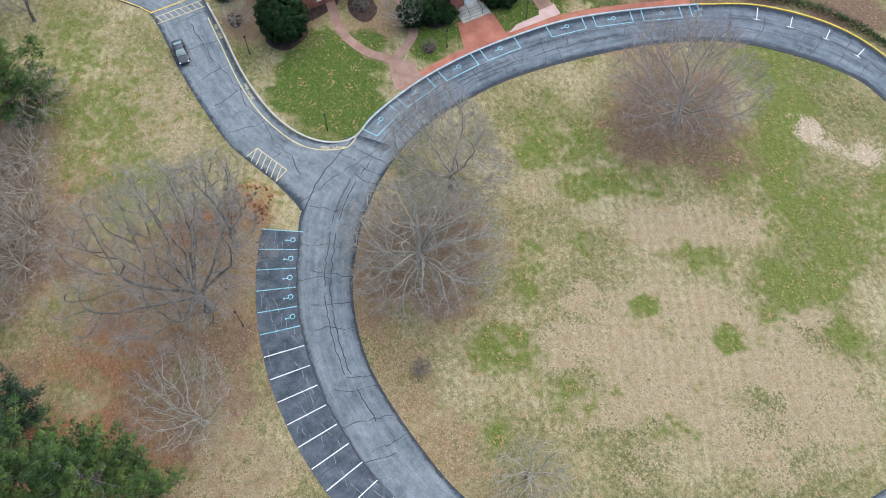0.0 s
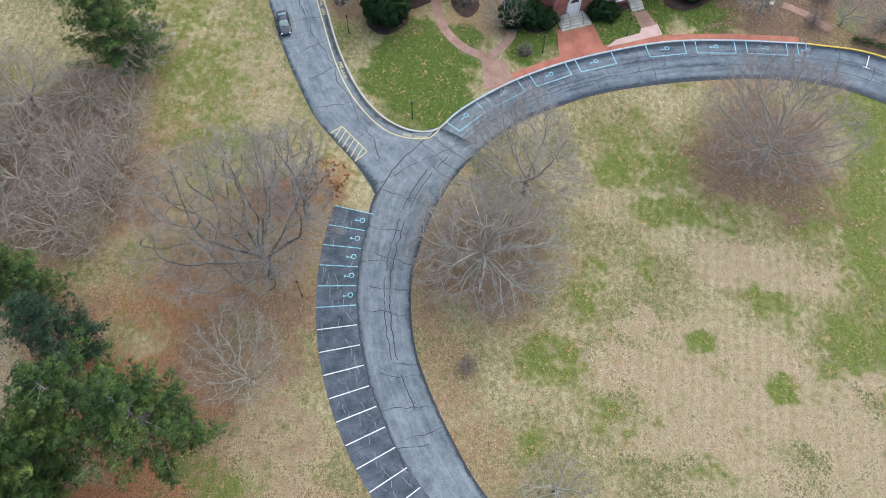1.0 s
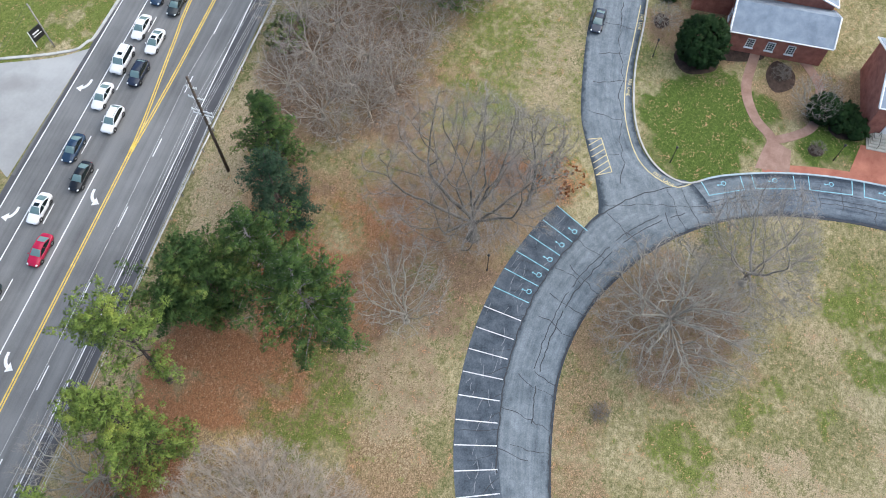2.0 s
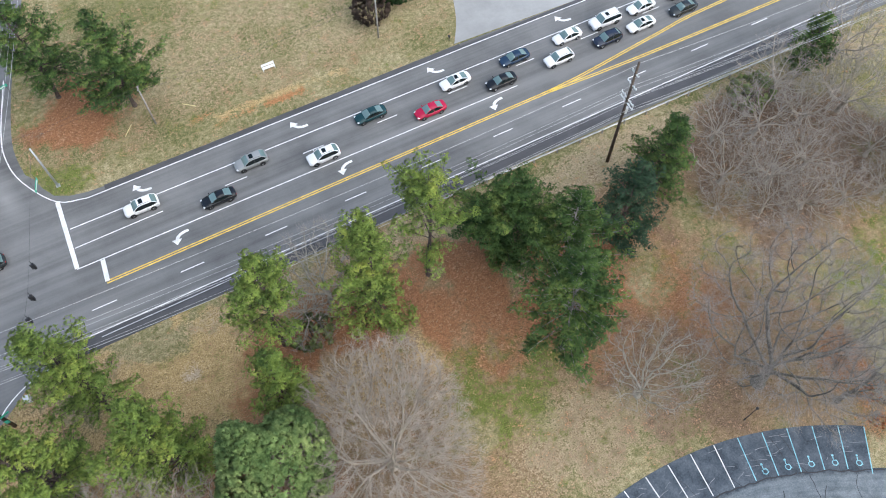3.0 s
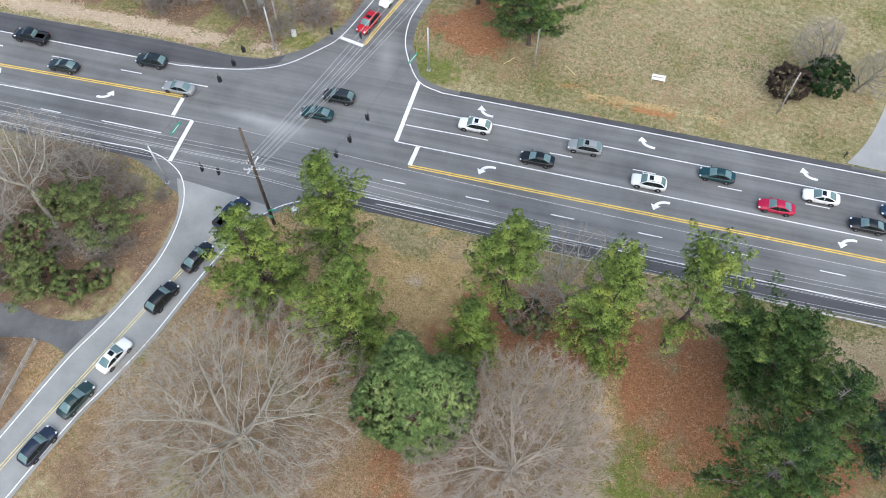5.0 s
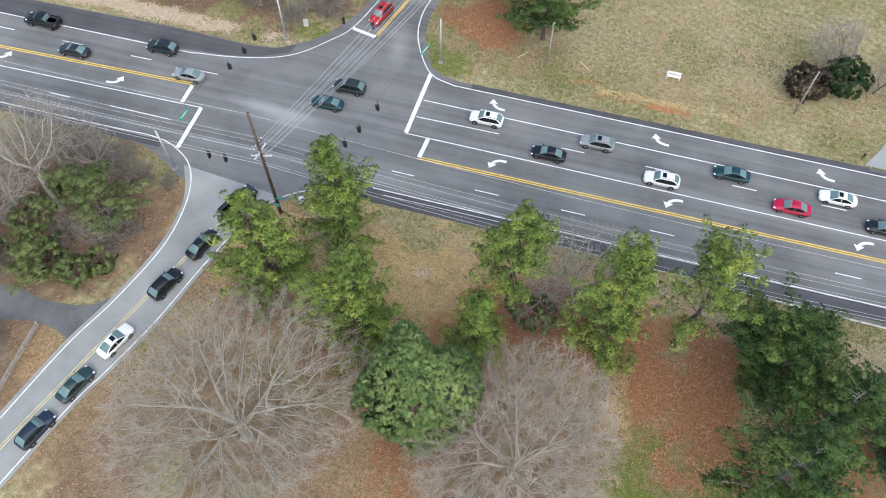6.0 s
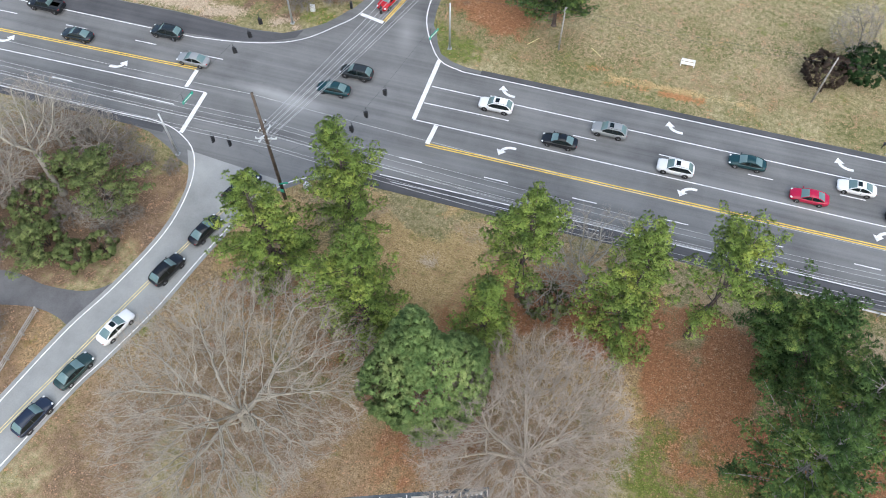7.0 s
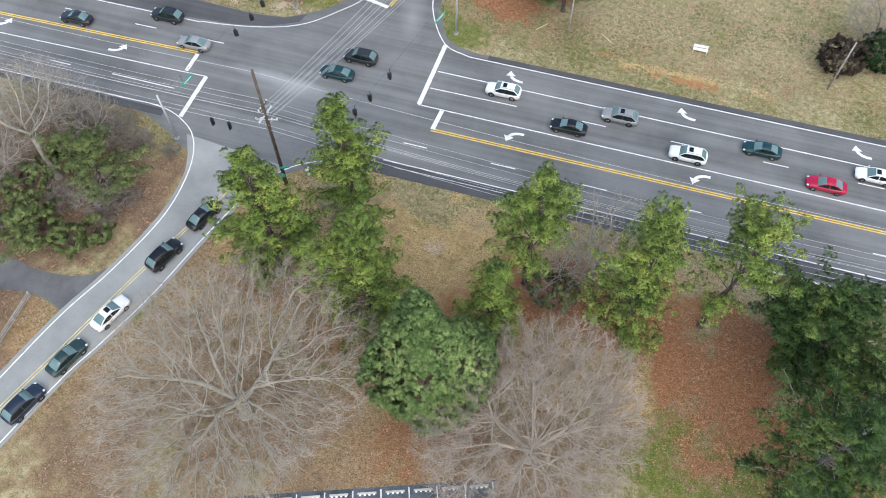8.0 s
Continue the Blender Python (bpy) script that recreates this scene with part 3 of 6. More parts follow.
apron = road("driveway_apron", spline([(66.8, 72.0), (64.0, 76.0), (61.0, 83.5), (59.6, 88), (59, 100), (60, 140)], 1), spline([(42.4, 72.9), (45.0, 77.1), (47.3, 82.9), (48.9, 89.2), (50.5, 101), (52, 140)], 1), 0.04, CONCRETE, "pale concrete driveway apron", 50)
k = spline([(140, 71.0), (77, 71.9), (67.6, 73.0), (64.9, 76.0), (61.9, 83.5), (60.5, 88), (59.9, 100)], 1)
apron_kerb = MB().strip(offset(k, .22), offset(k, -.22), 0.16)
apron_kerb.strip([(*p, -.05) for p in offset(k, .22)], [(*p, .16) for p in offset(k, .22)]).strip([(*p, .16) for p in offset(k, -.22)], [(*p, -.05) for p in offset(k, -.22)])
tagged(new("kerb_driveway", apron_kerb.mesh("kerb", KERB)), "grey concrete kerb round a lawn corner", "kerb", kind="structure")

# highway markings
ZM = 0.041
part("edge_line", MB().strip(*[[(x, 71.52 - max(0, x - 45) * 0.008 + s) for x in np.linspace(-15.5, 120, 40)] for s in (.08, -.08)], ZM), WHITE, highway)
curve_mark("edge_line", [(-21, 98), (-23.6, 88), (-24.0, 83), (-22.9, 78.3), (-19.5, 72.9), (-15.5, 71.5)], .16, WHITE, north_road, 0.045)
curve_mark("edge_line", [(-150, 66.6), (-65, 67.1), (-54, 67.4), (-45.6, 68.8), (-40.1, 71.1), (-36.0, 75.2), (-33.5, 78.7), (-31.3, 86), (-28, 98)], .15, WHITE, highway, 0.045)
line_mark("lane_line", (-19, 67.7), (120, 67.3), .16, WHITE, highway, ZM)
line_mark("lane_line", (-19.8, 61.25), (46.8, 61.15), .16, WHITE, highway, ZM)
line_mark("lane_line", (-19.2, 64.5), (-7.1, 64.65), .15, WHITE, highway, ZM)
for x in np.arange(3.4, 110, 11.7):
    line_mark("lane_dash", (x - 1.6, 64.6), (x + 1.6, 64.6), .15, WHITE, highway, ZM)
for x in np.arange(-18.1, 130, 11.72):
    line_mark("lane_dash", (x - 1.6, 54.55), (x + 1.6, 54.55), .15, WHITE, highway, ZM)
for s in (-.17, .17):
    line_mark("centre_line", (-16.9, 57.62 + s), (50, 57.95 + s), .17, YELLOW, highway, ZM)
    curve_mark("centre_line", [(50, 57.95 + s), (60, 57.5 + s), (75, 57.15 + s), (130, 56.6 + s)], .17, YELLOW, highway, ZM, 3)
    curve_mark("centre_line", [(49, 57.95 + s), (56, 58.3 + s), (71, 59.9 + s), (84, 60.9 + s), (130, 61.2 + s)], .17, YELLOW, highway, ZM + .002, 3)
    line_mark("centre_line", (-52.5, 61.55 + s), (-150, 58.7 + s), .17, YELLOW, highway, ZM)
    curve_mark("centre_line", [(-29.5 + s, 77.9), (-27.8 + s, 84.0), (-26 + s, 90.1), (-22 + s, 103), (-12 + s, 132)], .17, YELLOW, north_road, 0.045, 2)
    curve_mark("centre_line", [(-38.1 + s, 42.2), (-41.0 + s, 34.3), (-44.3 + s, 25.0), (-47.4 + s, 15.7), (-50.2 + s, 7.4), (-55.5 + s, -10)], .13, YELLOW_PALE, side_road, 0.047, 2)
line_mark("edge_line", (-21.3, 51.2), (120, 51.2), .15, WHITE, highway, ZM)
line_mark("edge_line", (-19.6, 50.45), (8, 50.55), .10, WHITE_WORN, highway, ZM)
line_mark("lane_line", (-49.2, 57.8), (-110, 56.6), .15, WHITE, highway, ZM)
line_mark("lane_line", (-52.6, 54.6), (-62.0, 54.6), .15, WHITE, highway, ZM)
for x in (-70, -81.7, -93.4):
    line_mark("lane_dash", (x - 1.6, 54.45), (x + 1.6, 54.45), .15, WHITE, highway, ZM)
for x in (-51.3, -61.9, -73.3, -85):
    line_mark("lane_dash", (x - 1.7, 64.2), (x + 1.7, 64.25), .15, WHITE, highway, ZM)
curve_mark("edge_line", [(-110, 50.6), (-62.9, 51.1), (-53.4, 51.2), (-49.1, 49.9), (-46.2, 47.4), (-44.5, 42.7), (-44.4, 35.6), (-46.7, 27), (-49.4, 20), (-52, 10.7), (-57, -8)], .15, WHITE, highway, 0.049)
curve_mark("edge_line", [(-25.5, 49.6), (-29.6, 48.4), (-33.0, 46.0), (-35.7, 41.8), (-38.3, 34), (-40.7, 25.2), (-43.4, 17.9), (-45.7, 12), (-51, -6)], .15, WHITE, side_road, 0.047)
for a, b, w, p in (((-52.3, 61.3), (-52.4, 58.0), .6, highway), ((-49.3, 57.7), (-49.5, 50.3), .6, highway), ((-33.4, 78.5), (-29.6, 77.7), .6, north_road), ((-19.4, 72.8), (-19.75, 61.35), .6, highway), ((-16.45, 61.1), (-16.75, 57.75), .6, highway)):
    line_mark("stop_line", a, b, w, WHITE, p, 0.046)


def turn_arrow(x, y, face, bend):
    """A painted turn arrow: a curved shaft and a head. face: -1 or 1 along the road, bend: -1 or 1 across it."""
    shaft = [(1.25, 0.0), (0.6, 0.03), (0.05, 0.2), (-0.35, 0.5), (-0.5, 0.8)]
    w = [.18, .19, .20, .21, .22]
    l = spline(shaft, .12)
    ws = np.interp(np.linspace(0, 4, len(l)), range(5), w)
    a = [offset(l, 1)[i] for i in range(len(l))]
    L = [(p[0] + (q[0] - p[0]) * k, p[1] + (q[1] - p[1]) * k) for p, q, k in zip(l, a, ws)]
    R = [(p[0] - (q[0] - p[0]) * k, p[1] - (q[1] - p[1]) * k) for p, q, k in zip(l, a, ws)]
    head = [(-1.15, .62), (.12, .80), (-0.72, 1.55)]
    fl = lambda p: (x + p[0] * 1.05 * -face * -1 if face > 0 else x + p[0] * 1.05, y + p[1] * 1.05 * bend)
    mb = MB().strip([fl(p) for p in L], [fl(p) for p in R], ZM).ngon([fl(p) for p in head], ZM + .001)
    return part("turn_arrow", mb, WHITE, highway)


for x in (-8.6, 14.8, 37.2, 60.0):
    turn_arrow(x, 69.0, -1, 1)
for x in (-6.3, 17.8, 42.3):
    turn_arrow(x, 60.2, -1, -1)
for x in (-63.5, -82):
    mb_arrow = turn_arrow(x, 58.6, -1, 1)
    mb_arrow.scale = (-1, 1, 1)
    mb_arrow.location = (2 * x, 0, 0)

# ---- ring drive with parking ----
inner = spline([(13.3, -10.0), (19.1, -8.5), (26.0, -7.5), (32.2, -7.2), (37.7, -8.0), (42.8, -9.7), (47.2, -12.2), (52.5, -16.2), (57.5, -22.0), (61.3, -29.5), (62.9, -38), (63.1, -47.4), (60.8, -61.1), (57.2, -72.5), (51.9, -81.1), (42.2, -89.3), (33.9, -91.7), (18, -90), (2, -80), (-7, -62), (-7.5, -42), (-2.5, -24), (5, -14)], 1.2, True)
outer = spline([(12, -4.0), (20.0, -1.7), (25.5, -.85), (31.1, -.45), (36.5, -.85), (42.0, -1.8), (47.2, -3.5), (52.1, -5.9), (56.6, -8.4), (61.0, -13.2), (64.3, -19.5), (66.6, -24.4), (69.0, -32), (70.2, -40), (70.25, -48.6), (69.3, -58.4), (66.6, -68), (62.2, -79.5), (57.8, -87.2), (49.6, -94.4), (40.1, -97.6), (22, -97.5), (-3, -86.5), (-13.5, -65), (-14, -41), (-8, -19), (1.5, -9)], 1.2, True)
drive = road("drive_ring", outer + [outer[0]], inner + [inner[0]], 0.03, ASPHALT_DRIVE, "cracked blue-grey asphalt ring drive", 320)
CX, CY, RO, RI = 31.2, -43.0, 47.65, 42.35
ang = [math.atan2(-2.7 - CY, 56.4 - CX) + (math.atan2(-4.0 - CY, 6 - CX) - math.atan2(-2.7 - CY, 56.4 - CX)) * i / 50 for i in range(51)]
stalls = road("parking_stalls", [(CX + RI * math.cos(a), CY + RI * math.sin(a)) for a in ang], [(CX + RO * math.cos(a), CY + RO * math.sin(a)) for a in ang], 0.036, ASPHALT_STALL, "dark asphalt parking stalls along the drive", 60)

a0 = math.atan2(-2.7 - CY, 56.4 - CX)
PITCH = 3.06 / RO


def wheel_symbol(parent, x, y, rot, s, z):
    """The wheelchair mark of a reserved stall: wheel arc, body bars and a dot."""
    mb = MB()
    arc = [(.08 + 0.33 * math.cos(t), -.1 + 0.33 * math.sin(t)) for t in np.linspace(-3.9, 1.2, 18)]
    mb.strip(offset(arc, .06), offset(arc, -.06), z)
    bars = [((-.05, .12), (-.05, .62)), ((-.05, .18), (.32, .16)), ((.30, .18), (.46, -.3))]
    for a, b in bars:
        d = Vector((b[0] - a[0], b[1] - a[1])).normalized() * .06
        mb.ngon([(a[0] - d.y, a[1] + d.x), (a[0] + d.y, a[1] - d.x), (b[0] + d.y, b[1] - d.x), (b[0] - d.y, b[1] + d.x)], z + .001)
    mb.ngon([(-.05 + .15 * math.cos(t), .78 + .15 * math.sin(t)) for t in np.linspace(0, 6.28, 9)[:-1]], z + .001)
    ob = part("wheelchair_mark", mb, BLUE, parent)
    ob.matrix_local = pose(x, y, 0, 0, 0, math.degrees(rot)) @ Matrix.Diagonal((s, s, 1, 1))
    return ob


for i in range(18):
    a = a0 + PITCH * i
    blue = i < 6
    r1 = RI + (0.15 if i else -.25)
    line_mark("stall_line", (CX + RO * .998 * math.cos(a), CY + RO * .998 * math.sin(a)), (CX + r1 * math.cos(a), CY + r1 * math.sin(a)), .13, BLUE if blue else WHITE, stalls, 0.042)
    if i < 5:
        m = a + PITCH * .5
        wheel_symbol(stalls, CX + (RI + 1.0) * math.cos(m), CY + (RI + 1.0) * math.sin(m), m - math.pi / 2, .95, 0.042)

# branch road up to the house
branch_l = spline([(56.6, -8.3), (58.5, -8.1), (63.0, -6.8), (67.8, -4.9), (72.5, -3.4), (80, -2.4), (88, -1.8), (94.4, -1.8), (100.9, -1.4), (103.5, .2), (107, 3.0), (113, 8.2), (125, 20)], .8)
branch_r = spline([(60.5, -24.0), (64.6, -20.2), (64.7, -17.4), (66.6, -14.4), (70.0, -12.1), (75.6, -10.5), (83.5, -9.7), (92, -9.9), (99.8, -9.9), (106, -9.6), (116, -6), (128, 4)], .8)
branch = road("road_branch", branch_l, branch_r, 0.0345, ASPHALT_DRIVE, "blue-grey asphalt branch road beside a lawn", 110)
kerb_line = spline([(99.0, -10.1), (92, -10.2), (83.4, -10.0), (75.4, -10.8), (69.9, -12.5), (66.4, -14.9), (64.6, -17.7), (64.5, -20.2), (66.7, -24.2), (69.1, -31.9), (70.3, -40), (70.4, -48.6), (69.5, -58.4), (66.8, -68), (62.6, -79)], 1.0)


def kerb(name, line, mat, label):
    l, r = offset(line, .13), offset(line, -.13)
    mb = MB().strip(r, l, 0.14).strip([(*p, -.02) for p in r], [(*p, .14) for p in r]).strip([(*p, .14) for p in l], [(*p, -.02) for p in l])
    return tagged(new(name, mb.mesh(name, mat)), label, "kerb", kind="structure")


kerb("kerb_lawn", kerb_line[:40], KERB, "pale concrete kerb along the lawn")
kerb("kerb_blue", kerb_line[39:], surface("blue_kerb_paint", (0.30, 0.38, 0.42), (0.48, 0.56, 0.60), 1.0, 8), "faded blue-painted kerb before the house")
kerb("kerb_yellow", spline([(62.6, -79), (57.9, -87.4), (49.7, -94.7), (40.1, -97.9), (26, -98.5)], 1.0), YELLOW, "yellow-painted kerb along a hedge")
curve_mark("fire_lane_line", [(96, -9.2), (88.8, -9.0), (80.8, -8.9), (73.9, -9.7), (68.0, -11.8), (65.0, -14.2), (63.4, -17.5), (63.7, -19.3), (65.0, -20.8)], .14, YELLOW_PALE, branch, 0.043)
# hatched box and speed hump
H = [(62.6, -7.1), (68.4, -5.0), (69.1, -6.9), (63.7, -9.2)]
for a, b in ((H[1], H[2]), (H[2], H[3]), (H[3], H[0])):
    line_mark("hatch_line", a, b, .11, YELLOW_PALE, branch, 0.043)
for i in range(6):
    u, v = i / 6, (i + 1) / 6
    line_mark("hatch_line", (H[0][0] + (H[1][0] - H[0][0]) * u, H[0][1] + (H[1][1] - H[0][1]) * u), (H[3][0] + (H[2][0] - H[3][0]) * v, H[3][1] + (H[2][1] - H[3][1]) * v), .11, YELLOW_PALE, branch, 0.043)
line_mark("hump_line", (101.1, -1.5), (101.3, -9.4), .22, YELLOW, branch, 0.043)
for x in (99.9, 98.4):
    line_mark("hump_line", (x, -1.9), (x + .1, -9.6), .11, YELLOW_PALE, branch, 0.043)
for i in range(8):
    y = -2.2 - i * .95
    line_mark("hump_line", (98.4, y - .5), (99.9, y), .10, YELLOW_PALE, branch, 0.043)
curve_mark("edge_line", [(101.2, -1.6), (103.8, 0.0), (107.2, 2.8), (113, 8.0)], .16, YELLOW, branch, 0.043)
# reserved parallel bays before the house
bays = even(kerb_line[kerb_line.index(min(kerb_line, key=lambda p: math.hypot(p[0] - 65, p[1] + 21))):], 400)
sl = [0.0]
for a, b in zip(bays, bays[1:]):
    sl.append(sl[-1] + math.hypot(b[0] - a[0], b[1] - a[1]))


def bay_point(s, d):
    i = min(range(len(sl)), key=lambda k: abs(sl[k] - s))
    i = min(max(i, 1), len(bays) - 2)
    t = Vector((bays[i + 1][0] - bays[i - 1][0], bays[i + 1][1] - bays[i - 1][1])).normalized()
    return (bays[i][0] + t.y * d, bays[i][1] - t.x * d), math.atan2(t.y, t.x)


for s0, s1, full in ((0.6, 6.4, 0), (8.0, 13.9, 1), (16.0, 22.0, 1), (23.6, 29.6, 1), (35.2, 41.2, 1), (43.0, 49.0, 1), (50.8, 57.0, 1), (58.6, 64.6, 1)):
    p, q, r, t = bay_point(s0, .15)[0], bay_point(s0, 2.5)[0], bay_point(s1, 2.5)[0], bay_point(s1, .15)[0]
    for a, b in ((p, q), (q, r), (r, t)):
        line_mark("bay_line", a, b, .13, BLUE, drive, 0.038)
    c, rot = bay_point((s0 + s1) / 2, 1.3)
    wheel_symbol(drive, c[0], c[1], rot + math.pi / 2, .95, 0.038)
for (x0, y0), (x1, y1) in (((57.6, -86.9), (55.7, -85.2)), ((53.5, -90.5), (52.0, -88.8)), ((48.7, -94.0), (47.5, -92.1)), ((43.2, -96.0), (42.6, -94.0))):
    line_mark("bay_tick", (x0, y0), (x1, y1), .13, WHITE, drive, 0.038)
    d = Vector((y1 - y0, x0 - x1)).normalized() * .5
    line_mark("bay_tick", (x1 - d.x, y1 - d.y), (x1 + d.x, y1 + d.y), .13, WHITE, drive, 0.038)


def road_text(body, x, y, rot, size):
    cu = bpy.data.curves.new("lettering", "FONT")
    cu.body, cu.size, cu.align_x, cu.align_y = body, size, "CENTER", "CENTER"
    cu.materials.append(YELLOW_PALE)
    ob = new("lettering", cu)
    ob.parent = branch
    ob.matrix_local = pose(x, y, 0.044, 0, 0, rot)


road_text("FIRE  LANE", 64.2, -16.4, -118, .72)
road_text("FIRE  LANE", 79.2, -9.55, 180, .68)
road_text("FIRE  LANE", 92.5, -9.6, 180, .68)


# cracks sealed with tar
def crack(parent, a, b, w, z, rng, wild=.25):
    d = Vector((b[0] - a[0], b[1] - a[1]))
    n = max(3, int(d.length / .7))
    t = Vector((-d.y, d.x)).normalized()
    pts, off = [], 0.0
    for i in range(n + 1):
        off += rng.uniform(-wild, wild)
        off *= .85
        pts.append((a[0] + d.x * i / n + t.x * off, a[1] + d.y * i / n + t.y * off))
    ws = [w * rng.uniform(.5, 1.3) for _ in pts]
    o = offset(pts, 1.0)
    L = [(p[0] + (q[0] - p[0]) * k, p[1] + (q[1] - p[1]) * k) for p, q, k in zip(pts, o, ws)]
    R = [(p[0] - (q[0] - p[0]) * k, p[1] - (q[1] - p[1]) * k) for p, q, k in zip(pts, o, ws)]
    return MB().strip(L, R, z)


rng = random.Random(7)
cr = MB()


def put(mb):
    cr.add(mb.v, mb.f)


oi, ii = even(outer + [outer[0]], 400), even(inner + [inner[0]], 400)
k0 = min(range(400), key=lambda i: math.hypot(oi[i][0] - 68.2, oi[i][1] + 29))
k1 = min(range(400), key=lambda i: math.hypot(oi[i][0] - 24, oi[i][1] + 97.5))
part("resurfaced_stretch", lane_coords(MB().strip(oi[k0:k1], ii[k0:k1], 0.0322).mesh("resurfaced_stretch", ASPHALT_NEWER), k1 - k0), None, drive, "darker resurfaced asphalt")
lines = {f: [(a[0] * f + b[0] * (1 - f), a[1] * f + b[1] * (1 - f)) for a, b in zip(oi, ii)] for f in (.03, .38, .48, .62, .97)}
for f, w, lo, hi in ((.97, .075, 10, 110), (.38, .06, 20, 180), (.62, .055, 100, 220), (.48, .05, 30, 120), (.03, .10, 5, 240)):
    i = lo
    while i < hi:
        k = rng.randint(5, 16)
        a, b = lines[f][i % 400], lines[f][min(i + k, hi) % 400]
        seg = lines[f][i:min(i + k, hi) + 1]
        if len(seg) > 2:
            jit = [(p[0] + rng.uniform(-.12, .12), p[1] + rng.uniform(-.12, .12)) for p in seg]
            put(MB().strip(offset(jit, w), offset(jit, -w), 0.0335 if f < .9 else .0395))
        i += k + (rng.randint(0, 3) if f not in (.03, .97) else 0)
for i in range(12, 235, 5):
    j = i + rng.randint(-2, 2)
    f0, f1 = rng.choice(((0, 1), (0, .5), (.4, 1), (0, .75), (.25, .8)))
    a, b = oi[j], ii[(j + rng.randint(-2, 2)) % 400]
    q = lambda f: (a[0] * f + b[0] * (1 - f), a[1] * f + b[1] * (1 - f))
    put(crack(drive, q(f0), q(f1), .042, 0.0345, rng, .3))
for x in (66.5, 72.8, 79.5, 85.5, 91.5, 97):
    put(crack(branch, (x + rng.uniform(-1, 1), -4.2 + (x < 70) * -2), (x + rng.uniform(-1, 1), -9.6), .05, 0.0385, rng, .3))
put(crack(branch, (62, -10.5), (96, -6.2), .05, 0.0385, rng, .35))
put(crack(branch, (58, -9), (61.5, -23), .045, 0.0385, rng, .3))
for i in range(15):
    a = a0 + PITCH * (i + rng.uniform(.2, .8))
    put(crack(stalls, (CX + RI * math.cos(a), CY + RI * math.sin(a)), (CX + rng.uniform(44, RO) * math.cos(a + .03), CY + rng.uniform(44, RO) * math.sin(a + .03)), .035, 0.0405, rng, .25))
ob = part("crack_filler", cr, CRACK, drive, "dark tar-filled cracks")
ob["kind"] = "stuff"
# pale scuffs on the stalls
sc = MB()
for i in range(46):
    a, r = a0 + PITCH * rng.uniform(0, 14.5), rng.uniform(RI + .6, RO - .6)
    t = a + rng.uniform(.01, .05)
    p = (CX + r * math.cos(a), CY + r * math.sin(a))
    q = (CX + (r + rng.uniform(-.6, .6)) * math.cos(t), CY + (r + rng.uniform(-.6, .6)) * math.sin(t))
    m = crack(stalls, p, q, .035, .0402, rng, .12)
    sc.add(m.v, m.f)
ob = part("scuff_marks", sc, surface("scuffed_asphalt", (0.16, 0.17, 0.19), (0.26, 0.27, 0.29), 1, 8), stalls)
ob["kind"] = "stuff"

# parking lot under the big trees
e0, e1 = Vector((-24.5, 6.1)), Vector((2.6, 16.1))
u = (e1 - e0).normalized()
n = Vector((u.y, -u.x))
lot = tagged(new("parking_lot", MB().ngon([tuple(e0), tuple(e0 + n * 11), tuple(e1 + n * 11), tuple(e1)][::1], 0.03).mesh("parking_lot", ASPHALT_STALL)), "dark asphalt parking lot edge with white lines", "parking lot", kind="structure")
stop_mesh = MB().box((0, 0, .065), (1.9, .2, .13)).mesh("wheel_stop", KERB)
for i in range(11):
    c = e0 + u * (.35 + 2.83 * i)
    line_mark("stall_line", tuple(c + n * .2), tuple(c + n * 5.4), .12, WHITE, lot, 0.036)
    if i < 10:
        w = c + u * 1.43 + n * .55
        ob = tagged(new("wheel_stop", stop_mesh), "pale concrete wheel stop in a parking stall", "wheel stop", "wheel stops")
        ob.matrix_world = pose(w.x, w.y, .03, 0, 0, math.degrees(math.atan2(u.y, u.x)))
        for k in range(4):
            part("reflector", MB().box((-.7 + .47 * k, -.16, .05), (.2, .14, .10)), WHITE_TRIM, ob)

# brick walks before the house
def flat(name, pts, z, mat, label):
    return tagged(new(name, MB().ngon(pts, z).mesh(name, mat)), label, "path", kind="structure")


walk_kerb = [p for p in kerb_line if -79 < p[1] < -29]
road("path_kerbside", offset(walk_kerb, 1.35), offset(walk_kerb, .1), 0.05, PAVER_RED, "red brick walk along the kerb", 60)
flat("path_plaza", [(71.4, -41.6), (76.9, -43.3), (76.2, -49.2), (71.6, -49.0)], 0.056, PAVER_RED, "red brick forecourt before the steps")
flat("path_pink", [(71.3, -49.2), (71.0, -58.6), (73.4, -58.8), (73.6, -56.2), (72.4, -55.4), (72.3, -51.5)], 0.060, PAVER_PINK, "pale pink concrete walk")
flat("path_door", [(73.2, -56.0), (76.6, -56.2), (76.5, -58.4), (73.2, -58.6)], 0.066, PAVER_OLD, "brick path to the side door")
loop = spline([(69.4, -29.6), (72.2, -31.0), (75.2, -30.6), (78.1, -28.2), (83.4, -26.6), (91.0, -27.6), (97, -28)], .8)
road("path_garden", offset(loop, .75), offset(loop, -.75), 0.052, PAVER_OLD, "faded brick garden path", 50)
loop2 = spline([(74.6, -31.0), (76.2, -34.0), (78.4, -36.4), (82, -37.2), (87, -37.0), (93, -33)], .8)
road("path_garden", offset(loop2, .7), offset(loop2, -.7), 0.0575, PAVER_OLD, "faded brick garden path", 40)
flat("path_foot", [(69.2, -28.7), (69.6, -33.5), (73.4, -33.6), (75.0, -30.4), (72.6, -29.6)], 0.0625, PAVER_OLD, "faded brick path corner")
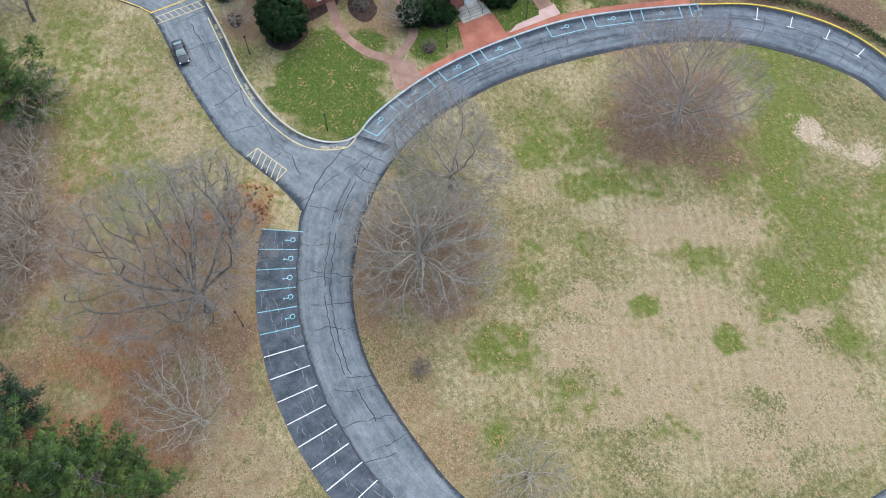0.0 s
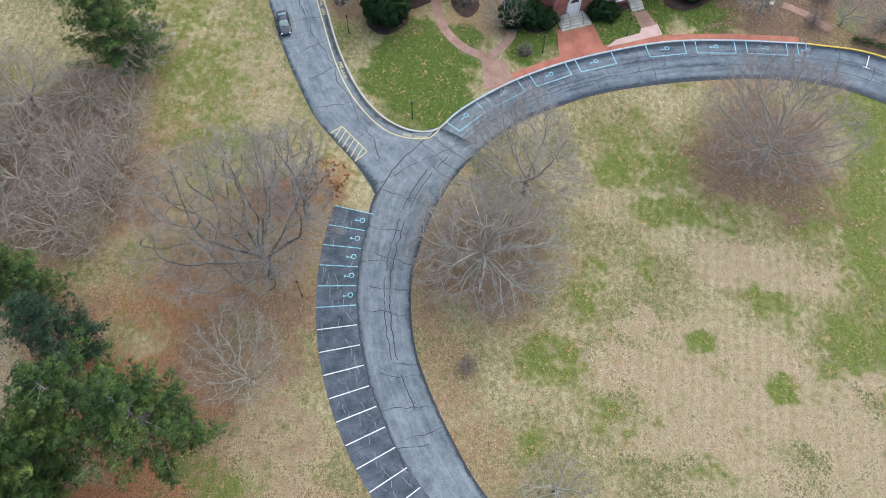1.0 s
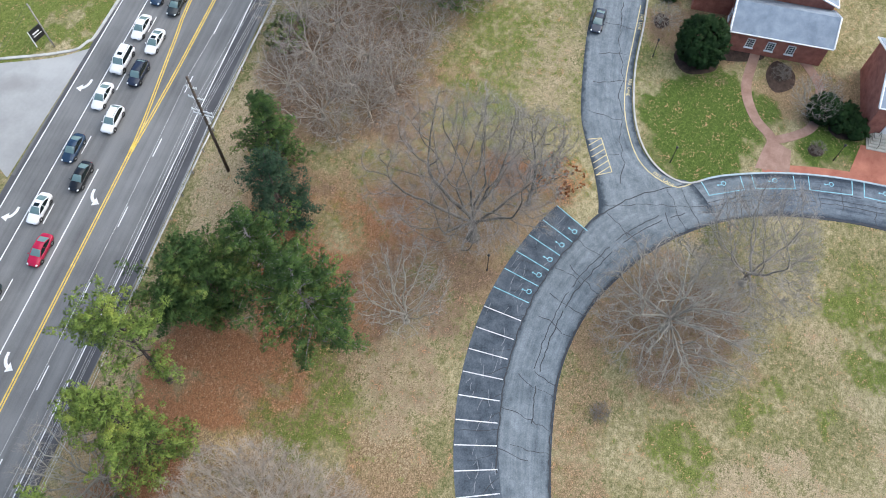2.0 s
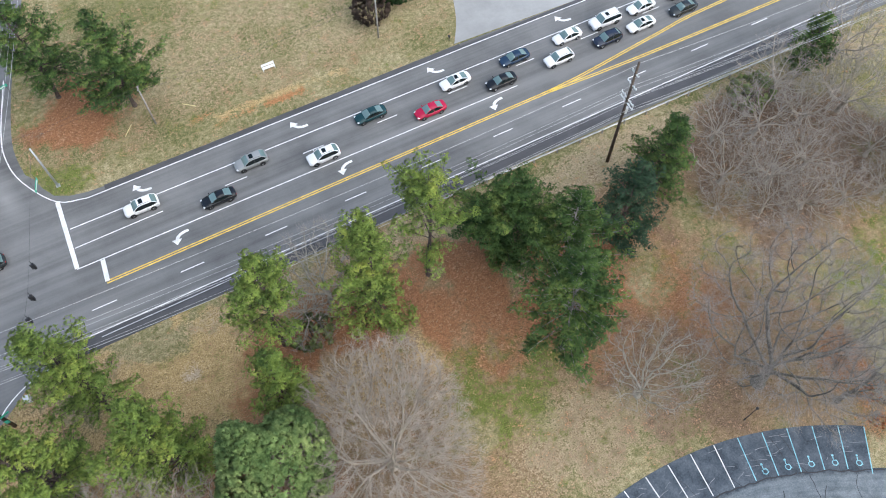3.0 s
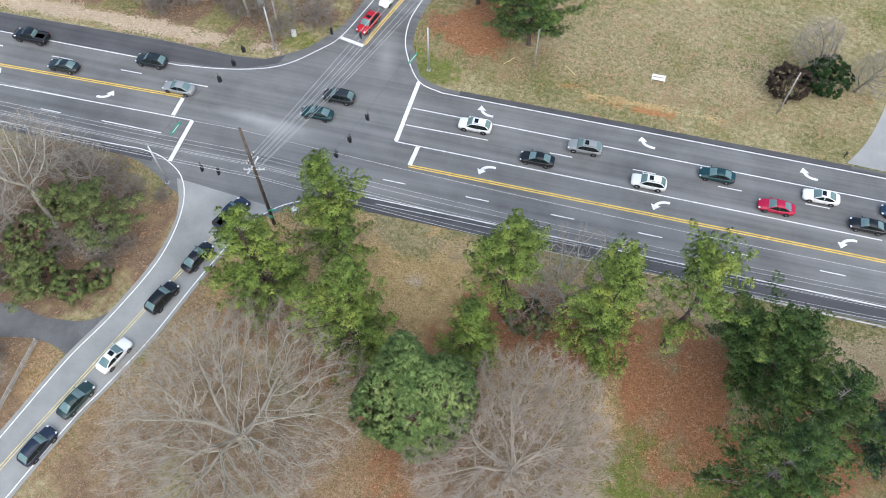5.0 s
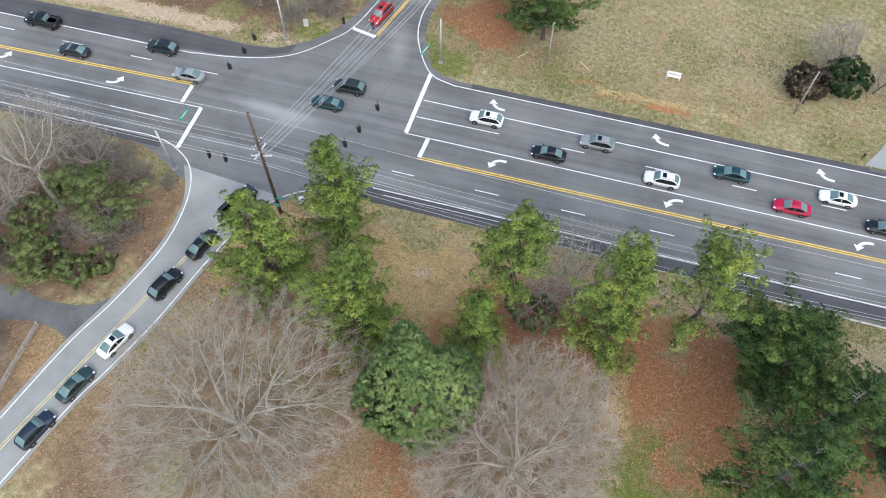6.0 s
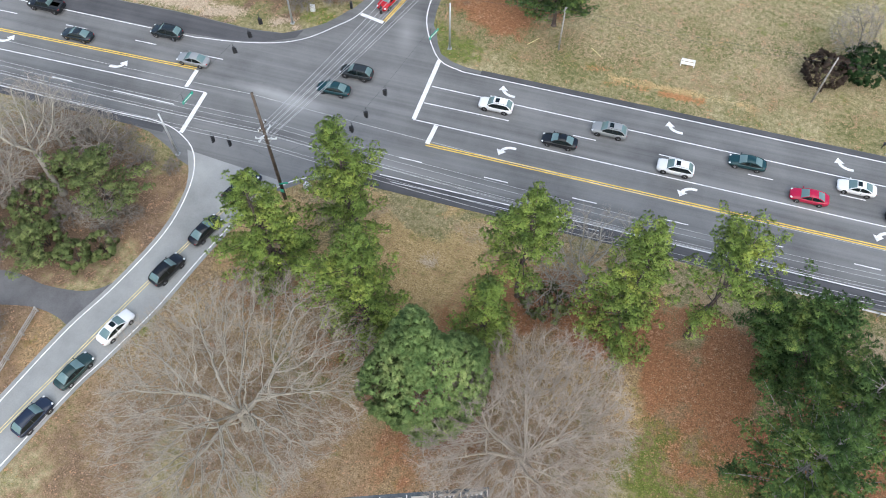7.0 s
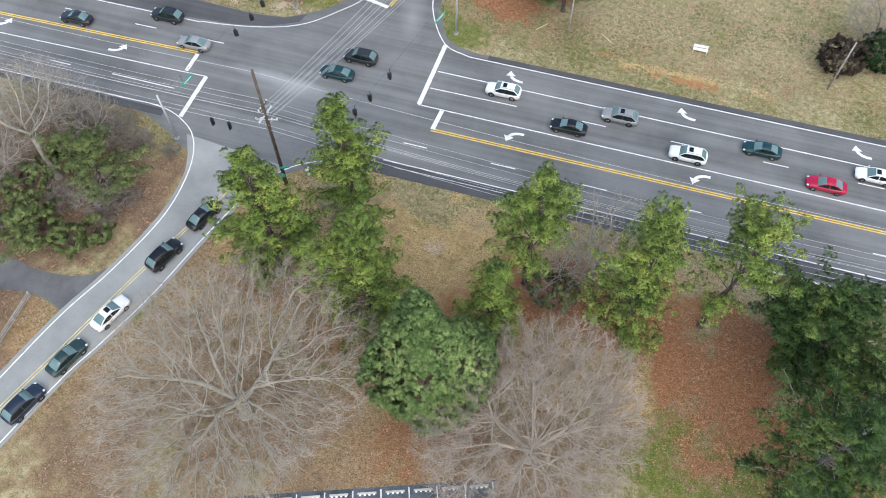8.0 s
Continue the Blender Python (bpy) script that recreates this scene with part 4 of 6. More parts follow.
for c, rx, ry in (((87.0, -18.8), 3.0, 3.4), ((74.2, -37.0), 1.0, 1.1), ((86.6, -31.5), 3.0, 2.2), ((79.3, -53.5), 2.2, 4.8), ((78.8, -41.0), 1.6, 2.4), ((90.5, -24), 2.6, 5), ((76.9, -66.0), 2.4, 4.4), ((93.5, -12.8), 1.6, 1.2)):
    tagged(new("mulch_bed", MB().ngon([(c[0] + rx * math.cos(t) * (1 + .1 * math.sin(3 * t)), c[1] + ry * math.sin(t)) for t in np.linspace(0, 6.283, 25)[:-1]], .045).mesh("mulch", MULCH)), "dark bark mulch bed", "mulch bed", kind="structure")

# ---- trees ----
def crown_points(rs, n, c, r, low, hollow):
    """Points that a crown grows towards: an uneven ellipsoid, thinner inside, cut off below."""
    out = []
    lob = [(rs.normal(0, 1, 3), rs.uniform(-.22, .16)) for _ in range(12)]
    lob = [(v / np.linalg.norm(v), k) for v, k in lob]
    while len(out) < n:
        v = rs.normal(0, 1, 3)
        v /= np.linalg.norm(v)
        k = 1.0 + sum(h * max(0.0, float(v @ d) - .55) / .45 for d, h in lob)
        p = v * k * rs.uniform(hollow ** 3, 1) ** (1 / 3)
        q = (c[0] + p[0] * r[0], c[1] + p[1] * r[1], c[2] + p[2] * r[2])
        if q[2] > low * (.75 + .5 * rs.rand()):
            out.append(q)
    return np.array(out)


def colony(stem, limbs, spread, first, goals, rs, step=.5, reach=7.0, kill=.8, keep=.35, wild=.16, up=.0, rounds=90):
    """Branches grow from the stem, each towards the free goals nearest to it, until the goals are taken."""
    nodes, parent = [np.array(p, float) for p in stem], [max(i - 1, 0) for i in range(len(stem))]
    heading = [np.array([0, 0, 1.0])] * len(stem)
    near_d, near_i = np.full(len(goals), 1e9), np.zeros(len(goals), int)
    kids = {}
    for k in range(limbs):
        # the first limbs leave the stem's upper part all round, steep and flat in turn
        at = len(stem) - 1 - int(rs.uniform(0, .45) * (len(stem) - 1))
        a = 2.4 * k + rs.uniform(-.3, .3)
        e = radians(spread[0] + (spread[1] - spread[0]) * ((k * .618 + rs.uniform(0, .15)) % 1))
        v = np.array([math.cos(a) * math.sin(e), math.sin(a) * math.sin(e), math.cos(e)])
        for _ in range(max(1, int(first * rs.uniform(.6, 1.2) / step))):
            v = v + rs.normal(0, wild * .6, 3)
            v /= np.linalg.norm(v)
            nodes.append(nodes[at] + v * step)
            parent.append(at)
            heading.append(v)
            at = len(nodes) - 1
    fresh = list(range(len(stem), len(nodes)))
    for _ in range(rounds):
        if not fresh or not len(goals):
            break
        F = np.array([nodes[i] for i in fresh])
        d = np.linalg.norm(goals[:, None] - F[None], axis=2)
        j = d.argmin(1)
        dm = d[np.arange(len(goals)), j]
        b = dm < near_d
        near_d[b], near_i[b] = dm[b], np.array(fresh)[j[b]]
        free = near_d > kill
        goals, near_d, near_i = goals[free], near_d[free], near_i[free]
        act = near_d < reach
        if not act.any():
            break
        P = np.array(nodes)
        u = (goals[act] - P[near_i[act]]) / near_d[act][:, None]
        ids, inv = np.unique(near_i[act], return_inverse=True)
        S = np.zeros((len(ids), 3))
        np.add.at(S, inv.ravel(), u)
        fresh = []
        for i, v in zip(ids, S):
            if kids.get(i, 0) >= 4:
                continue
            v = v / (np.linalg.norm(v) + 1e-9) + heading[i] * keep + rs.normal(0, wild, 3)
            v[2] += up
            v /= np.linalg.norm(v) + 1e-9
            nodes.append(nodes[i] + v * step)
            parent.append(i)
            heading.append(v)
            kids[i] = kids.get(i, 0) + 1
            fresh.append(len(nodes) - 1)
    return np.array(nodes), parent, np.array(heading)


def triangle_mesh(name, co, mat):
    """A mesh of loose triangles from n x 3 corners."""
    me = bpy.data.meshes.new(name)
    me.vertices.add(len(co))
    me.vertices.foreach_set("co", co.astype(np.float32).ravel())
    me.loops.add(len(co))
    me.loops.foreach_set("vertex_index", np.arange(len(co)))
    me.polygons.add(len(co) // 3)
    me.polygons.foreach_set("loop_start", np.arange(0, len(co), 3))
    me.update(calc_edges=True)
    me.materials.append(mat)
    return me


def spikes(rs, a, b, r, solid):
    """Thin pointed twigs from a to b: three faces each, or one blade."""
    d = b - a
    w = np.cross(d, rs.normal(0, 1, d.shape))
    w *= r / (np.linalg.norm(w, axis=1, keepdims=True) + 1e-9)
    if not solid:
        return np.stack([a + w, a - w, b], 1).reshape(-1, 3)
    c = np.cross(d, w)
    c *= r / (np.linalg.norm(c, axis=1, keepdims=True) + 1e-9)
    p, q, s = a + w, a - w * .5 + c * .87, a - w * .5 - c * .87
    return np.stack([p, q, b, q, s, b, s, p, b], 1).reshape(-1, 3)


def bare_tree(name, label, seed, x, y, crown, radii, low, n, fork, tip, hair, twig, bark, power=2.3, hollow=.25, spurs=3, spur=.8, lean=(0, 0), keep=.35, wild=.16, kill=.7, reach=7.0, step=.5, limbs=9, spread=(15, 75), first=2.5, group="", limb_from=.05):
    """A bare tree whose limbs fork their way out to the rim of its crown, with fine spurs on the thin ones."""
    rs = np.random.RandomState(seed)
    stem = [(lean[0] * f * fork + .06 * math.sin(f * 7 + seed), lean[1] * f * fork + .06 * math.cos(f * 6 + seed), f * fork - .15 * (1 - f)) for f in np.linspace(0, 1, max(4, int(fork / step)))]
    P, parent, D = colony(stem, limbs, spread, first, crown_points(rs, n, crown, radii, low, hollow), rs, step, reach, kill, keep, wild)
    N = len(P)
    area, main = np.zeros(N), np.full(N, -1)
    best = np.zeros(N)
    for i in range(N - 1, 0, -1):
        if area[i] == 0:
            area[i] = tip ** power
        area[parent[i]] += area[i]
        if area[i] > best[parent[i]]:
            best[parent[i]], main[parent[i]] = area[i], i
    R = area ** (1 / power)
    R[:len(stem)] *= np.linspace(1.18, 1.0, len(stem))
    wood, crown_mb = MB(), MB()
    heads = [0] + [i for i in range(1, N) if main[parent[i]] != i]
    for h in heads:
        chain = [] if h == 0 else [parent[h]]
        i = h
        while i >= 0:
            chain.append(i)
            i = main[i]
        rad = [R[k] for k in chain]
        if h:
            rad[0] = rad[1]
        big = rad[0]
        (wood if big > limb_from else crown_mb).tube([P[k] for k in chain], rad, 9 if big > .2 else 6 if big > .1 else 4 if big > .04 else 3, False)
    # spurs on the thin wood, and finer ones on those
    ids = np.repeat([i for i in range(len(stem), N) if R[i] < tip * 2.4], spurs)
    o = P[ids] - np.array([crown[0], crown[1], crown[2] * .4])
    v = D[ids] * .8 + o / (np.linalg.norm(o, axis=1, keepdims=True) + 1e-9) * .4 + rs.normal(0, .5, o.shape)
    v /= np.linalg.norm(v, axis=1, keepdims=True)
    base = P[ids] - D[ids] * rs.uniform(0, .5, (len(ids), 1)) * step
    long = spur * rs.uniform(.5, 1.3, (len(ids), 1))
    tufts = [spikes(rs, base, base + v * long, hair, True)]
    for _ in range(2):
        b2 = base + v * long * rs.uniform(.25, .8, long.shape)
        v2 = v * .9 + rs.normal(0, .45, v.shape)
        v2 /= np.linalg.norm(v2, axis=1, keepdims=True)
        tufts.append(spikes(rs, b2, b2 + v2 * long * rs.uniform(.4, .8, long.shape), hair * .9, False))
    fine = triangle_mesh("crown", np.concatenate(tufts), twig)
    r0 = R[0]
    wood.tube([(0, 0, -.2), (lean[0] * .15, lean[1] * .15, .25), (lean[0] * .5, lean[1] * .5, .7)], [r0 * 1.75, r0 * 1.3, r0 * 1.0], 10, False)
    t = thing(name, label, "tree" if name != "bare_shrub" else "shrub", pose(x, y, 0), group)
    part("trunk", wood, bark, t, smooth=True)
    part("branch", crown_mb, bark, t, smooth=True)["kind"] = "stuff"
    part("crown", fine, twig, t)
    return t


def again(src, x, y, rot, s=1.0):
    c = copy_thing(src, pose(x, y, 0, 0, 0, rot))
    c.scale = (s, s, s)
    return c


bare_tree("bare_tree", "large bare spreading tree with pale grey twigs", 11, -24.4, 15.3, (0, 0, 6.0), (16.4, 16.0, 9.2), 2.4, 3800, 4.4, .024, .011, TWIG, LIMB, power=2.35, hollow=.3, spurs=5, spur=1.2, wild=.20, limbs=13, spread=(25, 92), first=4.5)
bare_tree("bare_tree", "large bare tree with a dense dome of pinkish-grey twigs", 12, 5.4, 19.2, (0.2, .9, 7.2), (12.6, 12.6, 9.2), 1.8, 4200, 3.0, .022, .011, TWIG_PINK, TWIG, power=2.45, hollow=.35, spurs=6, spur=1.2, wild=.13, keep=.7, limbs=26, spread=(5, 88), first=4.5)
bare_tree("bare_tree", "large bare tree radiating pale limbs beside the drive", 13, 41.8, -18.9, (0, 0, 5.6), (11.2, 11.2, 9.0), .9, 2100, 3.6, .034, .010, TWIG_DUSK, LIMB, power=2.7, hollow=.4, spurs=4, spur=1.2, wild=.15, keep=.8, limbs=26, spread=(5, 98), first=5.0)
bare_tree("bare_tree", "bare tree with fine dark twigs beside the drive", 22, 50.6, -28.2, (0, 0, 8.0), (9.8, 8.6, 8.0), 2.6, 2000, 3.2, .020, .010, TWIG_DUSK, TWIG_DUSK, power=2.2, hollow=.4, spurs=5, spur=1.3, limbs=10, spread=(10, 60), first=3.5)
bare_tree("bare_tree", "tall bare tree with dark forked limbs on the verge", 14, 48.9, 7.5, (4.0, 2.2, 10.4), (12.8, 12.6, 9.0), 3.2, 1250, 3.4, .026, .009, TWIG_DUSK, BARK, power=2.1, hollow=.3, spurs=6, spur=1.5, lean=(.30, .12), keep=.6, wild=.09, reach=9, limbs=13, spread=(10, 84), first=7.5)
low = bare_tree("bare_tree", "bare tree with rusty dead leaves below", 15, 55.8, 1.3, (3.0, .6, 8.0), (7.4, 7.2, 6.8), 2.6, 800, 2.6, .022, .008, TWIG_DUSK, BARK, power=2.15, hollow=.4, spurs=6, spur=1.2, lean=(.2, -.05), keep=.6, wild=.10, limbs=7, spread=(10, 70), first=4.5)
small = bare_tree("bare_tree", "small bare tree with pale grey branches on leaf litter", 16, 35.0, 13.0, (1.6, .5, 5.4), (6.8, 6.8, 4.6), 2.0, 1000, 2.2, .028, .010, TWIG_DUSK, LIMB, power=2.45, hollow=.4, spurs=3, spur=1.0, wild=.22, limbs=9, spread=(15, 80), first=2.2)
again(small, 12.0, -17.4, 130, .78)
again(small, 7.6, 41.6, 70, 1.0)
again(small, 4.0, 40.6, 250, .7)
again(small, 93.0, -12.6, 200, .42)
bare_tree("bare_tree", "broad bare tree with reddish-brown twigs over litter", 17, 45.8, -62.6, (1.8, 0, 7.4), (10.8, 11.6, 7.0), 2.2, 1900, 2.6, .024, .010, TWIG_MAUVE, LIMB, power=2.35, hollow=.35, spurs=5, spur=1.3, limbs=12, spread=(10, 85), first=3.5)
bare_tree("bare_tree", "tall bare tree with a pale grey trunk on the bank", 27, -59.8, 37.0, (-3.5, 3.5, 9.5), (6.6, 6.6, 5.0), 4.0, 420, 6.0, .028, .012, TWIG_DUSK, LIMB, power=2.0, hollow=.3, spurs=3, spur=.9, lean=(-.5, .36), keep=.8)
shrubby = bare_tree("bare_shrub", "small grey bare shrub on the lawn", 18, 29.0, -12.6, (0, 0, .9), (1.3, 1.3, .9), .25, 130, .4, .012, .008, TWIG_BROWN, TWIG_BROWN, power=2.4, spurs=6, spur=.4, step=.16, kill=.2, reach=2.0, first=.5)
for x, y, r, s in ((74.2, -37.0, 50, .9), (86.8, -31.5, 90, 1.1), (82.5, -38.5, 10, 1.3), (66, -82, 0, 1.2), (70, -86, 80, 1.3), (62, -92, 10, 1.2)):
    again(shrubby, x, y, r, s)
GREY_W = "bare grey woodland tree"
wood_a = bare_tree("woodland_tree", GREY_W, 19, -49.0, 79.5, (0, 0, 9.0), (4.6, 4.6, 5.4), 3.5, 420, 5.0, .022, .010, TWIG_BROWN, TWIG_DUSK, power=2.2, spurs=3, spur=1.1, group="bare woodland trees")
wood_b = bare_tree("woodland_tree", GREY_W, 20, -57.5, 81.0, (0, 0, 7.6), (5.0, 5.0, 5.0), 3.0, 420, 3.4, .022, .010, TWIG_PINK, TWIG_BROWN, power=2.2, spurs=3, spur=1.1, group="bare woodland trees")
rng = random.Random(5)
spots = []
while len(spots) < 40:
    x, y = rng.uniform(-98, -37), rng.uniform(79, 116)
    if x > -33 - (y - 78) * -.12 - 4 or any(math.hypot(x - a, y - b) < 2.6 for a, b in spots):
        continue
    spots.append((x, y))
    again(rng.choice((wood_a, wood_b)), x, y, rng.uniform(0, 360), rng.uniform(.75, 1.15))
for k in range(26):
    x, y = rng.uniform(-94, -37), rng.uniform(77.5, 84) + (rng.random() < .3) * 8
    again(shrubby, x, y, rng.uniform(0, 360), rng.uniform(1.4, 2.4))
for x, y, s in ((-52, 44, 1.8), (-49.5, 36, 1.4), (-51, 33.5, 1.5), (-56.5, 34, 2.0), (-56, 45.5, 2.2), (-61, 46.5, 2.2), (-47.8, 44.3, 1.0), (-63, 27, 1.8), (-58, 18.2, 1.3)):
    again(shrubby, x, y, x * 50, s)
thicket = bare_tree("bare_tree", "grey bare tree in a dense thicket", 21, 68.5, 30.0, (0, 0, 5.2), (6.0, 6.0, 5.2), 1.4, 700, 1.8, .026, .010, TWIG_DUSK, TWIG, power=2.3, hollow=.3, spurs=3, spur=1.05, wild=.2)
for x, y, r, s in ((70, 24.5, 40, .8), (64.8, 26.6, 170, .75), (75.5, 22.5, 290, .75), (59.6, 29.8, 80, .6), (81, 21.5, 120, .7), (62.8, 33.0, 100, .9), (72.5, 37.5, 200, 1.0), (74.5, 29.5, 300, .85), (79.5, 36, 20, .95), (88.5, 18.0, 60, .8), (66.5, 39.5, 140, .8), (84, 27, 220, .8), (86, 35, 10, 1.1), (92, 43, 150, 1.1), (80, 42.5, 250, .95), (-67, 46, 130, .85), (-66, 36, 250, .9), (-73, 40, 30, .9), (-58, 44.5, 80, .7), (-70, 30, 330, .8)):
    again(thicket, x, y, r, s)
for x, y, r, s in ((108, 15, 0, .8), (112, 22, 80, .9), (43.5, 86.5, 0, .55), (37.5, 88.5, 100, .6)):
    again(low, x, y, r, s)
for x, y, r, s in ((71, -75.5, 40, .8), (77, -83, 90, .75), (-27.5, 34.5, 120, .55), (-64, 44, 20, .8), (-52.5, 34, 60, .5), (-66, 33, 100, .7), (-57.5, 14, 30, .5), (80, -36, 0, .6), (64.5, -86, 200, .65), (-29.8, 31.2, 10, .55)):
    again(small, x, y, r, s)


def clump_template(n, long, wide, rng, flat=.35):
    """Narrow blades round a point, as triangles: offsets of n x 3 corners."""
    out = []
    for _ in range(n):
        a, e = rng.uniform(0, 6.283), rng.uniform(-flat, 1.35)
        d = np.array([math.cos(a) * math.cos(e), math.sin(a) * math.cos(e), math.sin(e)])
        s = np.cross(d, [rng.gauss(0, 1), rng.gauss(0, 1), rng.gauss(0, 1)])
        s /= np.linalg.norm(s) + 1e-9
        l = long * rng.uniform(.6, 1.1)
        out.append([d * l * .05 - s * wide, d * l * .05 + s * wide, d * l])
    return np.array(out)


def leaf_mesh(name, centres, sizes, templates, mat, rs, softs=None):
    """All clumps of a crown in one mesh; each remembers which way its clump bulges."""
    allv, alln = [], []
    which = rs.randint(0, len(templates), len(centres))
    ang = rs.uniform(0, 2 * np.pi, len(centres))
    if softs is None:
        softs = np.tile([0, 0, 1.0], (len(centres), 1))
    softs = softs / (np.linalg.norm(softs, axis=1, keepdims=True) + 1e-9)
    for c, s, w, a, sn in zip(centres, sizes, which, ang, softs):
        t = templates[w] * s
        ca, sa = math.cos(a), math.sin(a)
        v = t.reshape(-1, 3)
        v = np.stack([v[:, 0] * ca - v[:, 1] * sa, v[:, 0] * sa + v[:, 1] * ca, v[:, 2]], 1)
        allv.append(v + c)
        tips = np.repeat(v.reshape(-1, 3, 3)[:, 2], 3, 0)
        alln.append(sn + .55 * tips / (np.linalg.norm(tips, axis=1, keepdims=True) + 1e-9))
    co, no = np.concatenate(allv), np.concatenate(alln)
    no /= np.linalg.norm(no, axis=1, keepdims=True) + 1e-9
    me = bpy.data.meshes.new(name)
    me.vertices.add(len(co))
    me.vertices.foreach_set("co", co.astype(np.float32).ravel())
    me.loops.add(len(co))
    me.loops.foreach_set("vertex_index", np.arange(len(co)))
    me.polygons.add(len(co) // 3)
    me.polygons.foreach_set("loop_start", np.arange(0, len(co), 3))
    me.update(calc_edges=True)
    at = me.attributes.new("soft", "FLOAT_VECTOR", "POINT")
    at.data.foreach_set("vector", no.astype(np.float32).ravel())
    me.materials.append(mat)
    return me


_r = random.Random(3)
PINE_CLUMPS = [clump_template(9, .27, .042, _r, .3) for _ in range(6)]
LEAF_CLUMPS = [clump_template(11, .30, .060, _r, .5) for _ in range(6)]


def pine(name, label, seed, h, spread, clear, x, y, mat=PINE, bark=PINE_BARK, lean=(0, 0), thick=.30, droop=.0, gaps=.22, density=1.0, tip=1.0, group=""):
    rng, rs = random.Random(seed), np.random.RandomState(seed)
    wood = MB()
    bend = [(lean[0] * f * h + .25 * math.sin(f * 5 + seed), lean[1] * f * h + .25 * math.cos(f * 4 + seed), f * h) for f in np.linspace(0, 1, 9)]
    bend[0] = (0, 0, -.2)
    wood.tube(bend, [thick * (1 - .88 * f) for f in np.linspace(0, 1, 9)], 8)
    wood.tube([(0, 0, -.2), (0, 0, .6)], [thick * 1.5, thick * .98], 9, False)
    limbs = MB()
    cs, ss, sn = [], [], []
    lobes = [(rng.uniform(0, 6.28), rng.uniform(.15, .95), rng.uniform(.45, 1.4)) for _ in range(7)]
    z = clear
    while z < h - .4:
        u = (z - clear) / (h - clear)
        prof = (0.62 + .5 * math.sin(min(1, u * 1.15 + .12) * math.pi)) * (1 - u) ** .55 * tip + .10
        for k in range(rng.choice((3, 4, 4, 5))):
            if rng.random() < gaps * (1.2 - u):
                continue
            az = rng.uniform(0, 6.283)
            lob = 1.0
            for la, lu, ls in lobes:
                da = abs((az - la + math.pi) % (2 * math.pi) - math.pi)
                if da < .7 and abs(u - lu) < .2:
                    lob *= ls
            L = spread * prof * rng.uniform(.58, 1.10) * lob
            if L < .5:
                L = .5
            rise = rng.uniform(.05, .35) + u * .55 - droop
            i = min(int(z / h * 8), 7)
            f = z / h * 8 - i
            base = Vector(bend[i]).lerp(Vector(bend[i + 1]), f)
            pts = []
            for j in range(5):
                s = j / 4
                pts.append(base + Vector((math.cos(az + .15 * s) * L * s, math.sin(az + .15 * s) * L * s, L * (rise * s * .6 + .22 * s * s - droop * .3 * s))))
            limbs.tube(pts, [max(.02, thick * .28 * (1 - u * .6) * (1 - .8 * j / 4)) for j in range(5)], 4, False)
            n = max(2, int(L / .60 * density))
            out = Vector((math.cos(az), math.sin(az), 0))
            for q in range(n):
                # a rounded plume of needle tufts on a side shoot, fuller towards the limb's end
                f = .30 + .70 * (q + rng.random()) / n
                jj = min(int(f * 4), 3)
                c = pts[jj].lerp(pts[jj + 1], f * 4 - jj)
                w = L * .30 * (1.15 - f) + .12
                side = rng.uniform(-w, w)
                c = c + Vector((-math.sin(az) * side, math.cos(az) * side, rng.uniform(-.1, .15) - abs(side) * .12))
                big = rng.uniform(.42, .74)
                for _ in range(int(28 * big)):
                    o = Vector((rng.gauss(0, 1), rng.gauss(0, 1), rng.gauss(0, 1))).normalized()
                    o.z = abs(o.z) * .9 - .28
                    cs.append(tuple(c + Vector((o.x * big, o.y * big, o.z * big * .72)) * rng.uniform(.7, 1.05)))
                    ss.append(rng.uniform(.75, 1.15))
                    sn.append(tuple(o * .85 + out * .12 + Vector((0, 0, .5))))
        z += rng.uniform(.42, .62)
    for _ in range(14):
        cs.append((bend[8][0] + rng.gauss(0, .2), bend[8][1] + rng.gauss(0, .2), h - rng.uniform(0, 1.4)))
        ss.append(rng.uniform(.6, .9))
        sn.append((rng.gauss(0, .5), rng.gauss(0, .5), 1))
    t = thing(name, label, "tree", pose(x, y, 0), group)
    part("trunk", wood, bark, t, smooth=True)
    part("branch", limbs, bark, t)["kind"] = "stuff"
    part("crown", leaf_mesh("crown", np.array(cs), np.array(ss), PINE_CLUMPS, mat, rs, np.array(sn)), mat, t)
    return t


PL = "tall green pine with layered clumps of needles"
pine("pine_tree", PL, 31, 21.6, 5.9, 3.0, -21.4, 41.0, gaps=.20, lean=(.0, .04))
pine("pine_tree", "tall green pine with a broken lower crown", 32, 21.5, 6.0, 2.5, -27.6, 33.0, gaps=.24)
pine("pine_tree", "full yellowish-green pine on leaf litter", 33, 20.4, 5.2, 1.5, -15.4, 29.4, gaps=.10, lean=(-.01, .05))
pine("pine_tree", "young pine beside a rounded evergreen", 34, 16.0, 4.0, 2.0, -2.0, 31.2, gaps=.12)
pine("pine_tree", "slender pine with a bare dark trunk", 35, 22.0, 4.8, 7.5, 0.2, 38.9, gaps=.25)
pine("pine_tree", PL, 36, 21.4, 5.8, 3.0, 11.9, 35.6, gaps=.26, lean=(.02, .14))
pine("pine_tree", "open pine with reaching feathery boughs", 37, 20.8, 6.6, 8.0, 20.4, 39.2, gaps=.40, lean=(.05, .06))
pine("pine_tree", "broad dark green pine over red needle litter", 38, 18.0, 7.5, 1.5, 30.8, 37.6, PINE_DARK, gaps=.05, density=1.35)
pine("pine_tree", "broad dark green pine over red needle litter", 39, 19.0, 5.8, 5.5, 35.2, 31.0, PINE_DARK, PALE_BARK, gaps=.06, density=1.25)
